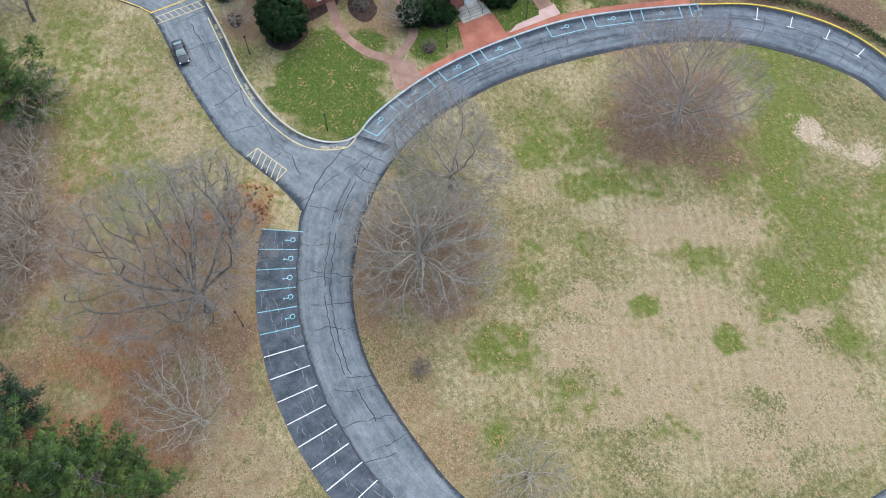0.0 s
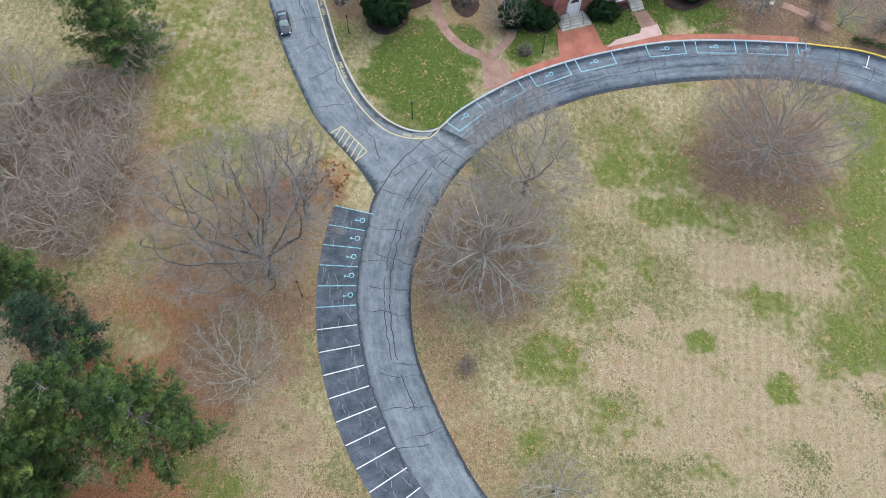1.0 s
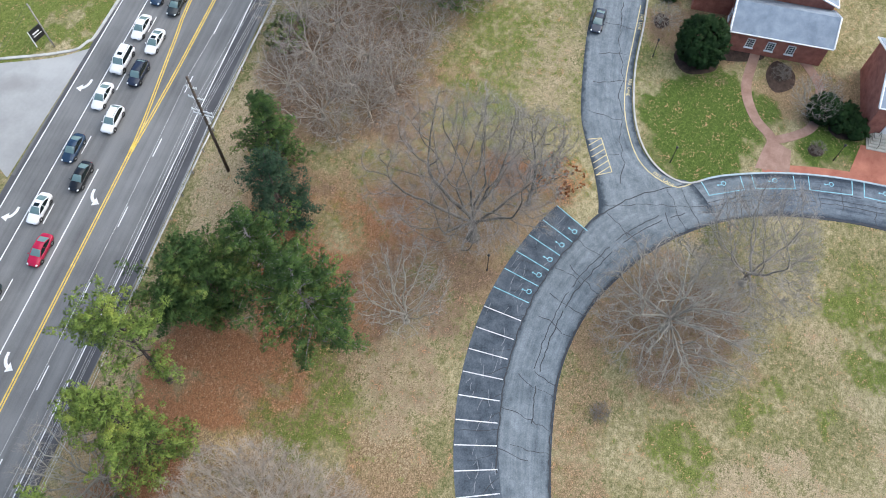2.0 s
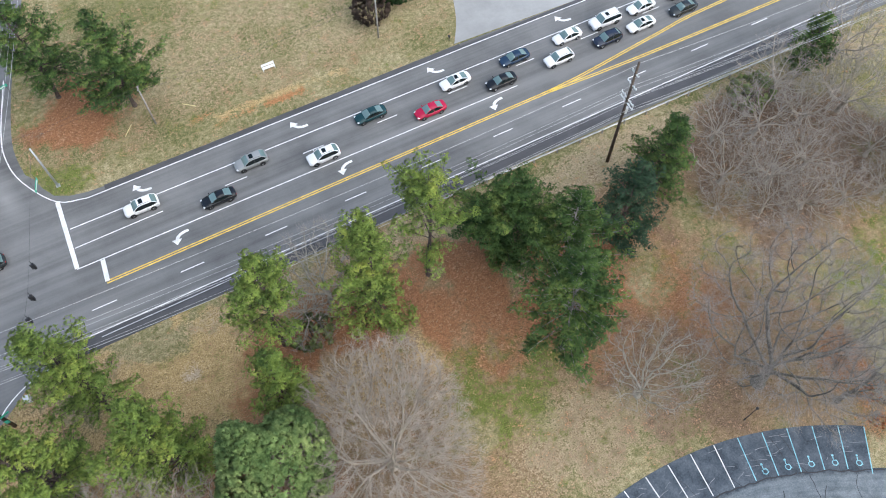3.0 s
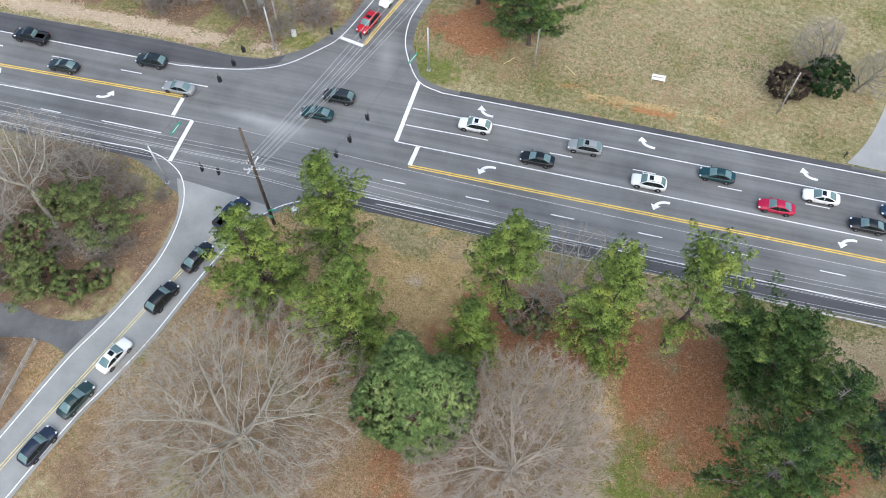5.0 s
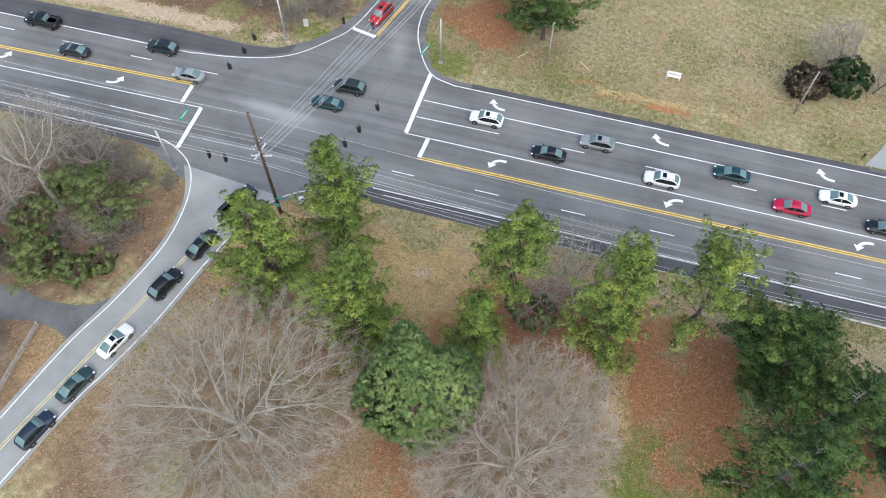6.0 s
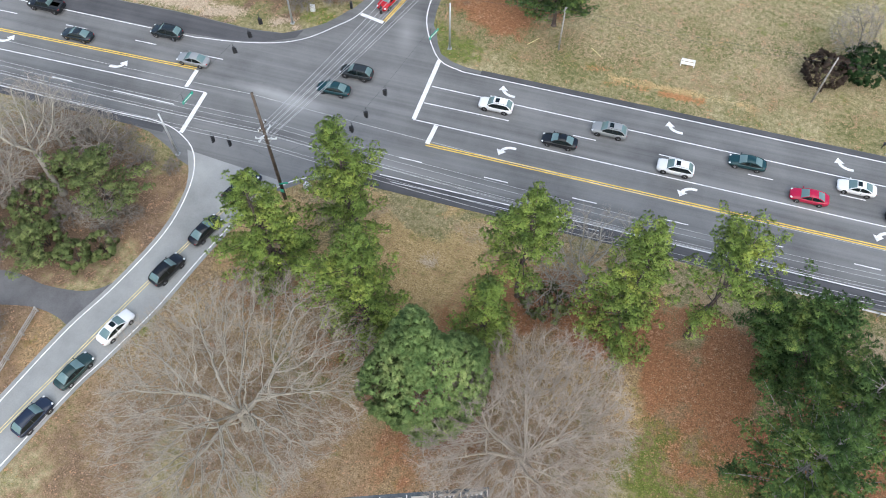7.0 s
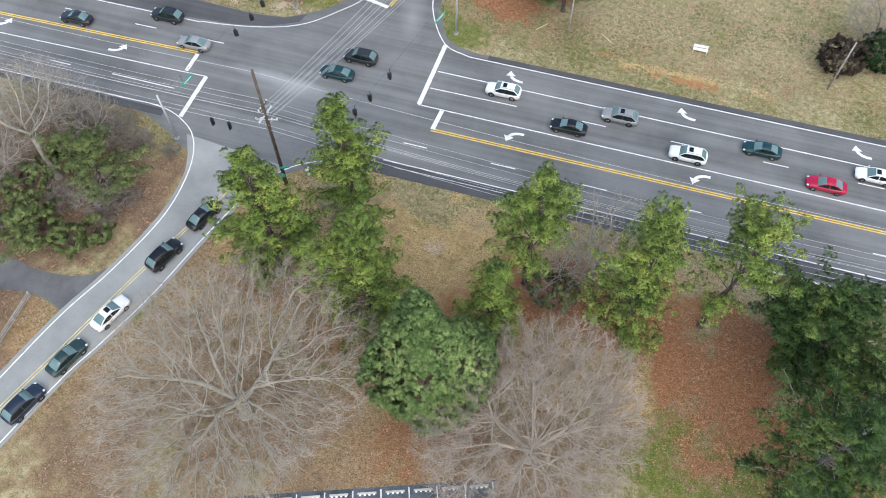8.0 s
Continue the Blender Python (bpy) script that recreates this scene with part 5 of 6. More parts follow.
pine("pine_tree", "tall pine with a pale bare lower trunk", 40, 20.5, 5.8, 6.5, 30.2, 22.4, PINE_DARK, PALE_BARK, gaps=.10, density=1.2, lean=(.03, .07))
pine("spruce_tree", "dense blue-green spruce on the verge", 41, 15.0, 5.6, .8, 45.8, 33.0, SPRUCE, gaps=.05, density=1.0)
pine("spruce_tree", "narrow pointed green conifer by the road", 42, 15.5, 4.4, .8, 53.6, 36.6, PINE_DARK, gaps=.05, density=1.0)
pine("pine_tree", "broad dark green pine over red needle litter", 43, 17.5, 6.8, 2.0, -5.0, 84.2, PINE_DARK, gaps=.10)
pine("pine_tree", "broad dark green pine over red needle litter", 44, 18.0, 7.2, 3.0, -14.5, 91.0, PINE_DARK, gaps=.12)
pine("spruce_tree", "narrow pointed green conifer by the road", 46, 11.0, 3.4, .8, 86.5, 44.0, PINE_DARK, gaps=.05, density=1.1)
pine("spruce_tree", "dense dark conifer on the lawn's edge", 45, 16.0, 8.2, .6, 90.5, 21.6, PINE_DARK, gaps=.05, density=1.0)


def bush(name, label, seed, x, y, rx, ry, h, mat, n, z0=0.0, egg=0.0, stems=True, category="shrub", lump=.22, size=1.0):
    """A leafy mass of many clumps over a few stems."""
    rng, rs = random.Random(seed), np.random.RandomState(seed)
    cs, ss, sn = [], [], []
    lumps = [(rng.uniform(0, 6.28), rng.uniform(-.6, .9), rng.uniform(-lump, lump)) for _ in range(int(16 + h))]
    while len(cs) < (n if h > 12 else 3 * n):
        # a lobe of leaf clumps on the crown's face
        a, sz = rng.uniform(0, 6.283), rng.uniform(-.9, 1)
        rr = math.sqrt(1 - sz * sz)
        k = 1.0
        for la, lz, lv in lumps:
            da = abs((a - la + math.pi) % (2 * math.pi) - math.pi)
            k += lv * max(0, 1 - math.hypot(da / .8, (sz - lz) / .5))
        k *= rng.uniform(.62, 1.02) ** (.5 if h < 12 else .25)
        taper = 1 - egg * sz
        c = Vector((rr * math.cos(a) * rx * k * taper, rr * math.sin(a) * ry * k * taper, z0 + (h - z0) * (.5 + .5 * sz * k)))
        face = Vector((rr * math.cos(a), rr * math.sin(a), sz * .8))
        big = rng.uniform(.5, 1.0) * (.28 + .035 * min(h, 8)) * size
        for _ in range(12):
            o = Vector((rng.gauss(0, 1), rng.gauss(0, 1), rng.gauss(0, 1))).normalized()
            o = (o + face * .5).normalized()
            cs.append(tuple(c + o * big * rng.uniform(.7, 1.05)))
            ss.append(rng.uniform(.8, 1.25) * size)
            sn.append(tuple(o * .8 + face * .4 + Vector((0, 0, .2))))
    sn = np.array(sn)
    t = thing(name, label, category, pose(x, y, 0))
    wood = MB()
    for k in range(3 if h < 8 else 1):
        a = k * 2.1 + seed
        wood.tube([(.1 * math.cos(a), .1 * math.sin(a), -.1), (rx * .2 * math.cos(a), ry * .2 * math.sin(a), h * .35), (rx * .35 * math.cos(a), ry * .35 * math.sin(a), h * .75)], [.05 + h * .012, .04 + h * .008, .02], 5)
    part("trunk", wood, PINE_BARK, t)
    part("crown", leaf_mesh("crown", np.array(cs), np.array(ss), LEAF_CLUMPS, mat, rs, sn), mat, t)
    return t


bush("evergreen_tree", "rounded dense evergreen tree with glossy leaves", 51, -5.8, 23.0, 4.7, 4.7, 18.4, HOLLY, 28000, .8, .30, category="tree", size=.85, lump=.36)
bush("evergreen_shrub", "low green undergrowth beneath a pine", 52, 3.6, 37.8, 2.8, 2.2, 4.5, SHRUB, 300)
for i, (x, y, r, h) in enumerate(((-52.8, 28.5, 2.6, 3.6), (-57.5, 29.5, 3.2, 4.0), (-60.5, 33.0, 3.4, 5.0), (-50.2, 30.6, 1.9, 3.0), (-58.5, 40.0, 3.0, 5.0), (-61, 17.5, 3.0, 4.5), (-66, 28, 3.5, 4.5))):
    bush("evergreen_shrub", "straggling olive-green evergreen shrub on the bank", 60 + i, x, y, r, r * .9, h, SHRUB, int(60 * r * r ** .5), lump=.45)
pine("pine_tree", "young straggling pine with feathery boughs on the bank", 47, 9.5, 5.2, .8, -53.0, 37.6, SHRUB, gaps=.22, thick=.16)
pine("pine_tree", "young straggling pine with feathery boughs on the bank", 48, 6.0, 3.6, .6, -57.6, 28.2, SHRUB, gaps=.2, thick=.12)
bush("evergreen_shrub", "dark evergreen shrub among bare trees", 58, 75.0, 42.6, 3.2, 2.8, 5.5, SHRUB, 380, lump=.4)
bush("clipped_bush", "round dark green bush on dry grass", 70, 38.6, 86.2, 3.1, 3.1, 4.4, BOX_GREEN, 700)
bush("clipped_bush", "rust-brown leafy bush beside a green one", 71, 33.4, 83.8, 3.2, 3.0, 4.4, foliage("brown_bush_leaves", (0.05, 0.035, 0.028), (0.12, 0.085, 0.065)), 480)
bush("clipped_bush", "large round dark green shrub in mulch", 72, 87.4, -18.8, 3.5, 3.5, 7.4, BOX_GREEN, 1500, lump=.12, size=1.25)
for i, (x, y, r, h) in enumerate(((78.6, -42.3, 1.5, 2.4), (79.6, -40.0, 2.2, 3.6), (77.8, -50.4, 1.5, 2.6), (77.0, -52.3, 1.3, 2.0), (80.5, -37.4, 2.2, 4.0), (77.5, -66.5, 2.4, 3.6), (77.5, -71, 2.0, 3.0), (99.0, -13.3, 1.4, 1.6))):
    bush("clipped_bush", "clipped dark green shrub before the house", 80 + i, x, y, r, r, h, BOX_GREEN, int(140 * r * r), lump=.12, size=1.2)
hl = spline([(60.6, -86.3), (58.6, -89.2), (54.5, -93.4), (50.3, -96.4), (43.0, -99.0), (36, -99.8)], .9)
rs = np.random.RandomState(9)
cs = [(p[0] + rs.normal(0, .35), p[1] + rs.normal(0, .35), rs.uniform(.1, 1.1)) for p in hl for _ in range(46)]
hedge = thing("hedge", "low clipped dark green hedge along the kerb", "hedge", pose(0, 0, 0))
part("leaves", leaf_mesh("leaves", np.array(cs), rs.uniform(.6, 1.0, len(cs)), LEAF_CLUMPS, BOX_GREEN, rs), BOX_GREEN, hedge)
# rusty dead leaves clinging low on one tree
bush("leafy_shrub", "low shrub holding rusty dead leaves", 90, 60.6, -1.4, 3.2, 3.4, 3.0, RED_LEAF, 420, lump=.5, size=.55)

# ---- loose leaves and tufts on the ground ----
def scatter(name, label, n, boxes, size, mat, seed, lift):
    rs = np.random.RandomState(seed)
    area = np.array([(b[1] - b[0]) * (b[3] - b[2]) * b[4] for b in boxes])
    k = rs.choice(len(boxes), n, p=area / area.sum())
    B = np.array(boxes)[k]
    c = np.stack([B[:, 0] + (B[:, 1] - B[:, 0]) * rs.rand(n), B[:, 2] + (B[:, 3] - B[:, 2]) * rs.rand(n), np.full(n, lift)], 1)
    a, s = rs.uniform(0, 6.283, n), size * rs.uniform(.5, 1.3, n)
    tilt = rs.normal(0, .35, (n, 3))
    v = np.empty((n, 3, 3))
    for j in range(3):
        t = a + j * 2.094
        v[:, j] = c + np.stack([np.cos(t) * s, np.sin(t) * s * .7, np.abs(tilt[:, j]) * s * .18], 1)
    me = triangle_mesh(name, v.reshape(-1, 3), mat)
    return tagged(new(name, me), label, "leaves", kind="stuff")


scatter("fallen_leaves", "scattered fallen brown leaves on the ground", 32000, [(-34, -9, 24, 47.5, 1.2), (-9, 64, 22, 47, .9), (-40, 12, 17.5, 25, .9), (36, 62, 7, 22, .9), (38, 60, -74, -55, .7), (-70, -46, 30, 48, 1.0), (-64, -54, 9, 19.5, 1.0), (31, 50, -26, -10, .5), (-95, -38, 74, 100, .6), (60, 80, 24, 44, .6)], .085, LEAVES, 5, .006)
scatter("grass_tufts", "short tufts of dry and green grass", 9000, [(-5, 60, -88, -10, 1.0), (60, 110, -1, 25, 1.0), (-20, 60, 73, 100, .8), (30, 60, 8, 30, .5)], .06, TUFT, 6, .006)

# ---- vehicles ----
PAINT = {"white": (.74, .74, .74), "black": (.008, .009, .011), "grey": (.030, .036, .038), "silver": (.30, .31, .31), "red": (.40, .008, .045), "teal": (.012, .050, .056), "blue": (.020, .045, .085), "navy": (.016, .024, .045), "darkgreen": (.020, .042, .040), "bright_red": (.42, .012, .018), "charcoal": (.016, .022, .025)}
PAINTS = {k: plain(k + "_car_paint", c, .22, .2 if k in ("silver", "grey", "teal", "blue") else 0, .04, .6, .25) for k, c in PAINT.items()}
PLASTIC = plain("black_plastic_trim", (.016, .016, .017), .6)

BODIES = {  # length stations: x, lower z, upper z, half width
    "sedan": dict(st=[(2.42, .38, .54, .46), (2.37, .30, .60, .64), (2.22, .25, .68, .79), (1.92, .22, .77, .88), (1.15, .20, .90, .92), (.2, .20, .95, .93), (-1.4, .20, .98, .93), (-1.95, .22, 1.00, .89), (-2.26, .26, .95, .79), (-2.40, .32, .88, .64), (-2.44, .40, .74, .48)],
                  cab=(1.10, .22, -.92, -1.90, .95, 1.44, .86, .60), axles=(1.45, -1.38), r=.33),
    "suv": dict(st=[(2.37, .44, .66, .50), (2.32, .34, .74, .70), (2.18, .29, .84, .85), (1.88, .26, .95, .92), (1.10, .24, 1.03, .94), (.2, .24, 1.06, .95), (-1.4, .24, 1.08, .95), (-2.05, .26, 1.08, .92), (-2.30, .30, 1.05, .83), (-2.40, .38, .98, .68), (-2.43, .46, .88, .52)],
                cab=(1.12, .34, -1.55, -2.22, 1.04, 1.68, .89, .66), axles=(1.42, -1.40), r=.37),
    "big": dict(st=[(2.66, .45, .74, .74), (2.56, .32, .95, .90), (2.10, .28, 1.08, .98), (1.10, .26, 1.14, 1.0), (0, .26, 1.16, 1.0), (-1.6, .26, 1.17, 1.0), (-2.3, .28, 1.17, .98), (-2.58, .34, 1.13, .93), (-2.66, .44, .98, .85)],
                cab=(1.30, .62, -2.15, -2.52, 1.14, 1.88, .92, .76), axles=(1.62, -1.60), r=.40),
    "pickup": dict(st=[(2.78, .48, .76, .76), (2.68, .34, 1.0, .92), (2.2, .30, 1.10, .98), (1.3, .28, 1.16, 1.0), (.2, .28, 1.18, 1.0), (-.9, .28, 1.19, 1.0), (-2.4, .30, 1.19, .99), (-2.72, .36, 1.17, .97), (-2.78, .46, 1.0, .92)],
                   cab=(1.30, .62, -.78, -1.02, 1.15, 1.86, .92, .74), axles=(1.75, -1.72), r=.41),
}
_wheels = {}


def wheel_meshes(r):
    if r not in _wheels:
        tyre, rim = MB(), MB()
        prof = [(-.11, r * .66), (-.11, r * .93), (-.07, r), (.07, r), (.11, r * .93), (.11, r * .66)]
        n = 18
        vs = [(rr * math.cos(2 * math.pi * k / n), w, rr * math.sin(2 * math.pi * k / n)) for w, rr in prof for k in range(n)]
        tyre.add(vs, [(i * n + k, i * n + (k + 1) % n, (i + 1) * n + (k + 1) % n, (i + 1) * n + k) for i in range(5) for k in range(n)])
        rim.tube([(0, -.09, 0), (0, .09, 0)], r * .66, 18)
        for k in range(5):
            a = k * 1.2566
            rim.box((r * .36 * math.cos(a), .095, r * .36 * math.sin(a)), (.07, .02, .07))
        _wheels[r] = (tyre.mesh("tyre", TYRE, True), rim.mesh("rim", RIM))
    return _wheels[r]


def car(x, y, heading, kind, paint, label, sunroof=False, group=""):
    """heading: degrees from the x axis to the nose."""
    B, mat = BODIES[kind], PAINTS[paint]
    t = thing("pickup_truck" if kind == "pickup" else "car", label, "pickup truck" if kind == "pickup" else "car", pose(x, y, .045, 0, 0, heading), group)
    mb, st = MB(), B["st"]
    rows = []
    for sx, zl, zh, w in st:
        mid = zl + (zh - zl) * .55
        half = [(w * .80, zl), (w * .97, zl + .12 * (zh - zl)), (w, mid), (w * .97, zh - .16 * (zh - zl)), (w * .90, zh - .05), (w * .74, zh - .005), (w * .4, zh + .02)]
        rows.append([(sx, -a, z) for a, z in half] + [(sx, a, z) for a, z in half[::-1]])
    n = len(rows[0])
    mb.add([p for r in rows for p in r], [(i * n + k, i * n + k + 1, (i + 1) * n + k + 1, (i + 1) * n + k) for i in range(len(rows) - 1) for k in range(n - 1)] + [tuple(range(n))[::-1], tuple(range((len(rows) - 1) * n, len(rows) * n))] + [(i * n, (i + 1) * n, (i + 1) * n + n - 1, i * n + n - 1) for i in range(len(rows) - 1)])
    part("body", mb, mat, t, smooth=True)
    f0, f1, r1, r0, zb, zt, wb, wt = B["cab"]
    # the greenhouse: curved sections from the cowl to the tail, split into glass and roof
    H = zt - zb
    up = [(0, .0), (.25, .34), (.5, .62), (.75, .85), (1, .97)]
    secs = [(f0 + (f1 - f0) * u, zb - .02 + H * k, .90 + .10 * u, u) for u, k in up]
    secs += [(f1 + (r1 - f1) * u, zt - .02 + .05 * math.sin(math.pi * (.15 + .75 * u)), 1.0 - .03 * u, 1.0) for u in (.2, .4, .6, .8)]
    secs += [(r1 + (r0 - r1) * (1 - u), zb - .02 + H * k, .86 + .11 * u, u) for u, k in up[::-1]]
    grid = []
    for sx, z, wide, u in secs:
        base, top = wb * wide, wb * wide + (wt - wb * .97) * u
        lo = zb - .02
        bow = .06 * (1 - abs(2 * (sx - r0) / (f0 - r0) - 1))
        half = [(base, lo), (base * .55 + top * .45 + .02, lo + (z - lo) * .5), (top, z - .045 * u), (top * .78, z), (top * .4, z + .022), (0, z + .03)]
        grid.append([(sx + bow * (1 - abs(h) / wb), h, q) for h, q in [(-p, q) for p, q in half] + [(p, q) for p, q in half[-2::-1]]])

    def skin(i0, i1, j0, j1):
        w = j1 - j0 + 1
        return MB().add([grid[i][j] for i in range(i0, i1 + 1) for j in range(j0, j1 + 1)], [(a * w + c, (a + 1) * w + c, (a + 1) * w + c + 1, a * w + c + 1) for a in range(i1 - i0) for c in range(w - 1)])

    part("windscreen", skin(0, 4, 2, 8), GLASS_FRONT, t, smooth=True)
    part("roof", skin(4, 9, 2, 8), mat, t, smooth=True)
    part("rear_window", skin(9, 13, 2, 8), GLASS_FRONT, t, smooth=True)
    for s in (-1, 1):
        j = (0, 2) if s < 0 else (8, 10)
        part("side_window", skin(1, 12, *j), GLASS_CAR, t, smooth=True)
        e = 2 if s < 0 else 8
        part("pillar", MB().tube([grid[i][e] for i in range(5)], .05, 5), mat, t, smooth=True)
        part("pillar", MB().tube([grid[i][e] for i in range(9, 14)], .065, 5), mat, t, smooth=True)
        part("roof_edge", MB().tube([grid[i][e] for i in range(4, 10)], .045, 5), mat, t, smooth=True)
        part("pillar", MB().tube([grid[6][j[0] if s < 0 else j[1]], grid[6][1 if s < 0 else 9], grid[6][e]], .04, 5), PLASTIC if kind != "sedan" else mat, t)
        part("wing_mirror", MB().ellipsoid((f0 - .15, s * (wb + .13), zb + .08), (.09, .12, .08), 8, 5), mat, t, smooth=True)
        part("headlight", MB().ellipsoid((st[2][0] - .02, s * st[2][3] * .80, st[2][2] - .05), (.20, .17, .075), 8, 5), LAMP_CLEAR, t, smooth=True)
        part("tail_light", MB().ellipsoid((st[-2][0] + .06, s * st[-2][3] * .84, st[-2][2] - .10), (.10, .17, .10), 8, 5), LAMP_RED, t, smooth=True)
        part("door_seam", MB().box(((f0 + r0) / 2 - .1, s * (max(q[3] for q in st) * .985), zb * .68), (.02, .05, zb * .5)), PLASTIC, t)
    if sunroof:
        part("sunroof", MB().box((f1 * .72 + r1 * .28, 0, zt + .058), (.55, .74, .02)), GLASS_CAR, t)
    if kind in ("suv", "big"):
        for s in (-1, 1):
            part("roof_rail", MB().tube([(f1 - .1, s * wt * .9, zt + .05), (f1 - .25, s * wt * .9, zt + .10), (r1 + .25, s * wt * .9, zt + .10), (r1 + .1, s * wt * .9, zt + .05)], .022, 5), PLASTIC, t)
    if kind == "pickup":
        part("truck_bed", MB().box((-1.88, 0, 1.195), (1.55, 1.66, .03)), PLASTIC, t, "dark open load bed")
        for s in (-1, 1):
            part("bed_rail", MB().box((-1.88, s * .9, 1.23), (1.6, .1, .08)), mat, t)
    part("grille", MB().box((st[0][0] - .015, 0, (st[0][1] + st[0][2]) / 2), (.05, st[0][3] * 1.3, .14)), PLASTIC, t)
    tm, rm = wheel_meshes(B["r"])
    for ax in B["axles"]:
        for s in (-1, 1):
            w = part("wheel", tm, None, t)
            w.location = (ax, s * (max(q[3] for q in st) - .09), B["r"])
            rim = part("rim", rm, None, w)
            if s < 0:
                rim.rotation_euler = (0, 0, math.pi)
            part("wheel_arch", MB().tube([(ax, s * (max(q[3] for q in st) - .20), B["r"]), (ax, s * (max(q[3] for q in st) + .012), B["r"])], B["r"] * 1.16, 16), PLASTIC, t)
    return t


Q = "cars queuing on the highway"
for x, y, k, p, l, s in (
        (-9.4, 66.3, "suv", "white", "white sport utility car on the highway", True), (6.4, 66.3, "suv", "silver", "silver-grey sport utility car with dark rails", True), (24.8, 66.0, "sedan", "teal", "dark teal saloon car on the highway", False), (38.7, 65.8, "sedan", "white", "white saloon car with a sunroof", True), (48.9, 65.7, "sedan", "blue", "dark blue estate car on the highway", False), (58.4, 65.7, "sedan", "white", "white saloon car on the highway", False), (65.4, 65.7, "big", "white", "large white sport utility car", True), (72.2, 65.6, "sedan", "white", "white saloon car on the highway", False), (79.5, 65.6, "sedan", "blue", "dark blue saloon car on the highway", False),
        (0.3, 62.7, "sedan", "black", "black estate car on the highway", False), (15.8, 62.5, "suv", "white", "white sport utility car with roof rails", True), (32.9, 62.7, "sedan", "red", "crimson saloon car on the highway", False), (44.8, 62.6, "sedan", "black", "black saloon car on the highway", False), (54.8, 62.4, "suv", "white", "white sport utility car on the highway", False), (63.6, 62.3, "suv", "navy", "dark navy people carrier", False), (70.0, 62.4, "sedan", "white", "white estate car on the highway", True), (78.0, 62.2, "sedan", "grey", "dark grey saloon car on the highway", False),
        (-29.9, 66.7, "suv", "grey", "dark grey sport utility car crossing the junction", False), (-32.0, 63.0, "sedan", "teal", "teal-grey saloon car crossing the junction", False), (-53.3, 62.6, "sedan", "silver", "silver saloon car past the junction", False), (-59.4, 66.5, "suv", "charcoal", "dark grey estate car past the junction", False), (-71.8, 62.4, "sedan", "charcoal", "dark grey saloon car past the junction", False), (-79.4, 66.6, "pickup", "black", "black pickup truck past the junction", False)):
    car(x, y, 180, k, p, l, s, Q)
for x, y, k, p, l, s in ((-30.0, 82.0, "suv", "bright_red", "bright red sport utility car at the stop line", True), (-28.3, 88.3, "sedan", "white", "silver-white saloon car waiting behind", True), (-26.6, 95.6, "sedan", "bright_red", "red saloon car waiting on the side road", False)):
    car(x, y, -106, k, p, l, s, "cars waiting on the north road")
for x, y, k, p, l, s, h in ((-37.5, 43.9, "pickup", "navy", "dark navy pickup truck at the junction", False, 68), (-39.4, 36.7, "sedan", "black", "black saloon car waiting on the side road", False, 71), (-41.4, 30.2, "suv", "black", "black sport utility car waiting on the side road", False, 71), (-43.8, 21.6, "sedan", "white", "white saloon car with an open dark sunroof", True, 71), (-45.7, 15.4, "sedan", "darkgreen", "dark green-black estate car waiting", False, 71), (-47.3, 9.4, "suv", "navy", "dark blue-grey sport utility car waiting", False, 72)):
    car(x, y, h, k, p, l, s, "cars waiting on the south road")
car(90.6, -3.1, 176, "sedan", "navy", "dark blue-black saloon car standing on the branch road")
car(110.9, 4.4, 215, "sedan", "white", "white saloon car standing by the yellow line")


# ---- poles, cables, signals ----
def cable(name, a, b, sag, r, mat, n=14):
    a, b = Vector(a), Vector(b)
    pts = [a.lerp(b, i / n) - Vector((0, 0, sag * 4 * (i / n) * (1 - i / n))) for i in range(n + 1)]
    return MB().tube(pts, r, 4, False).mesh(name, mat)


def utility_pole(x, y, h, label, arms, lean=0.0):
    """arms: height, azimuth, half length, brace."""
    t = thing("utility_pole", label, "utility pole", pose(x, y, 0))
    part("post", MB().tube([(0, 0, -.3), (lean * .5, 0, h * .5), (lean, 0, h)], [.24, .20, .15], 10), WOOD_POLE, t, smooth=True)
    for z, az, l, mat in arms:
        d = Vector((math.cos(az), math.sin(az), 0))
        arm = part("crossarm", MB().box((lean * z / h, 0, z), (2 * l, .13, .13), az), mat, t)
        for s in (-.95, -.5, .5, .95):
            p = d * (l * s)
            part("insulator", MB().tube([(p.x, p.y, z + .06), (p.x, p.y, z + .16), (p.x, p.y, z + .30)], [.06, .10, .05], 7), ALUMINIUM, arm)
        part("brace", MB().tube([(0, 0, z - .8), (d.x * l * .6, d.y * l * .6, z - .05)], .03, 4), STEEL, t)
        part("brace", MB().tube([(0, 0, z - .8), (-d.x * l * .6, -d.y * l * .6, z - .05)], .03, 4), STEEL, t)
    return t


pole_a = utility_pole(-31.8, 44.2, 20.2, "tall brown wooden utility pole with crossarms at the junction", [(13.2, 1.45, 1.3, ALUMINIUM), (12.4, .25, 1.25, ALUMINIUM), (14.6, 1.5, .9, WOOD_POLE)])
pole_b = utility_pole(51.0, 43.3, 20.2, "tall brown wooden utility pole with crossarms by the guard rail", [(13.6, 1.5, 1.4, ALUMINIUM), (12.9, 1.5, 1.4, ALUMINIUM), (16.2, 1.5, 1.0, ALUMINIUM), (18.2, 1.5, .7, ALUMINIUM)])
part("transformer", MB().tube([(.45, .1, 10.4), (.45, .1, 10.5), (.45, .1, 11.5), (.45, .1, 11.6)], [.2, .28, .28, .2], 12), ALUMINIUM, pole_b)
part("marker_plate", MB().box((.1, -.26, 2.2), (.5, .04, .7)), SIGN_GREEN, pole_a)
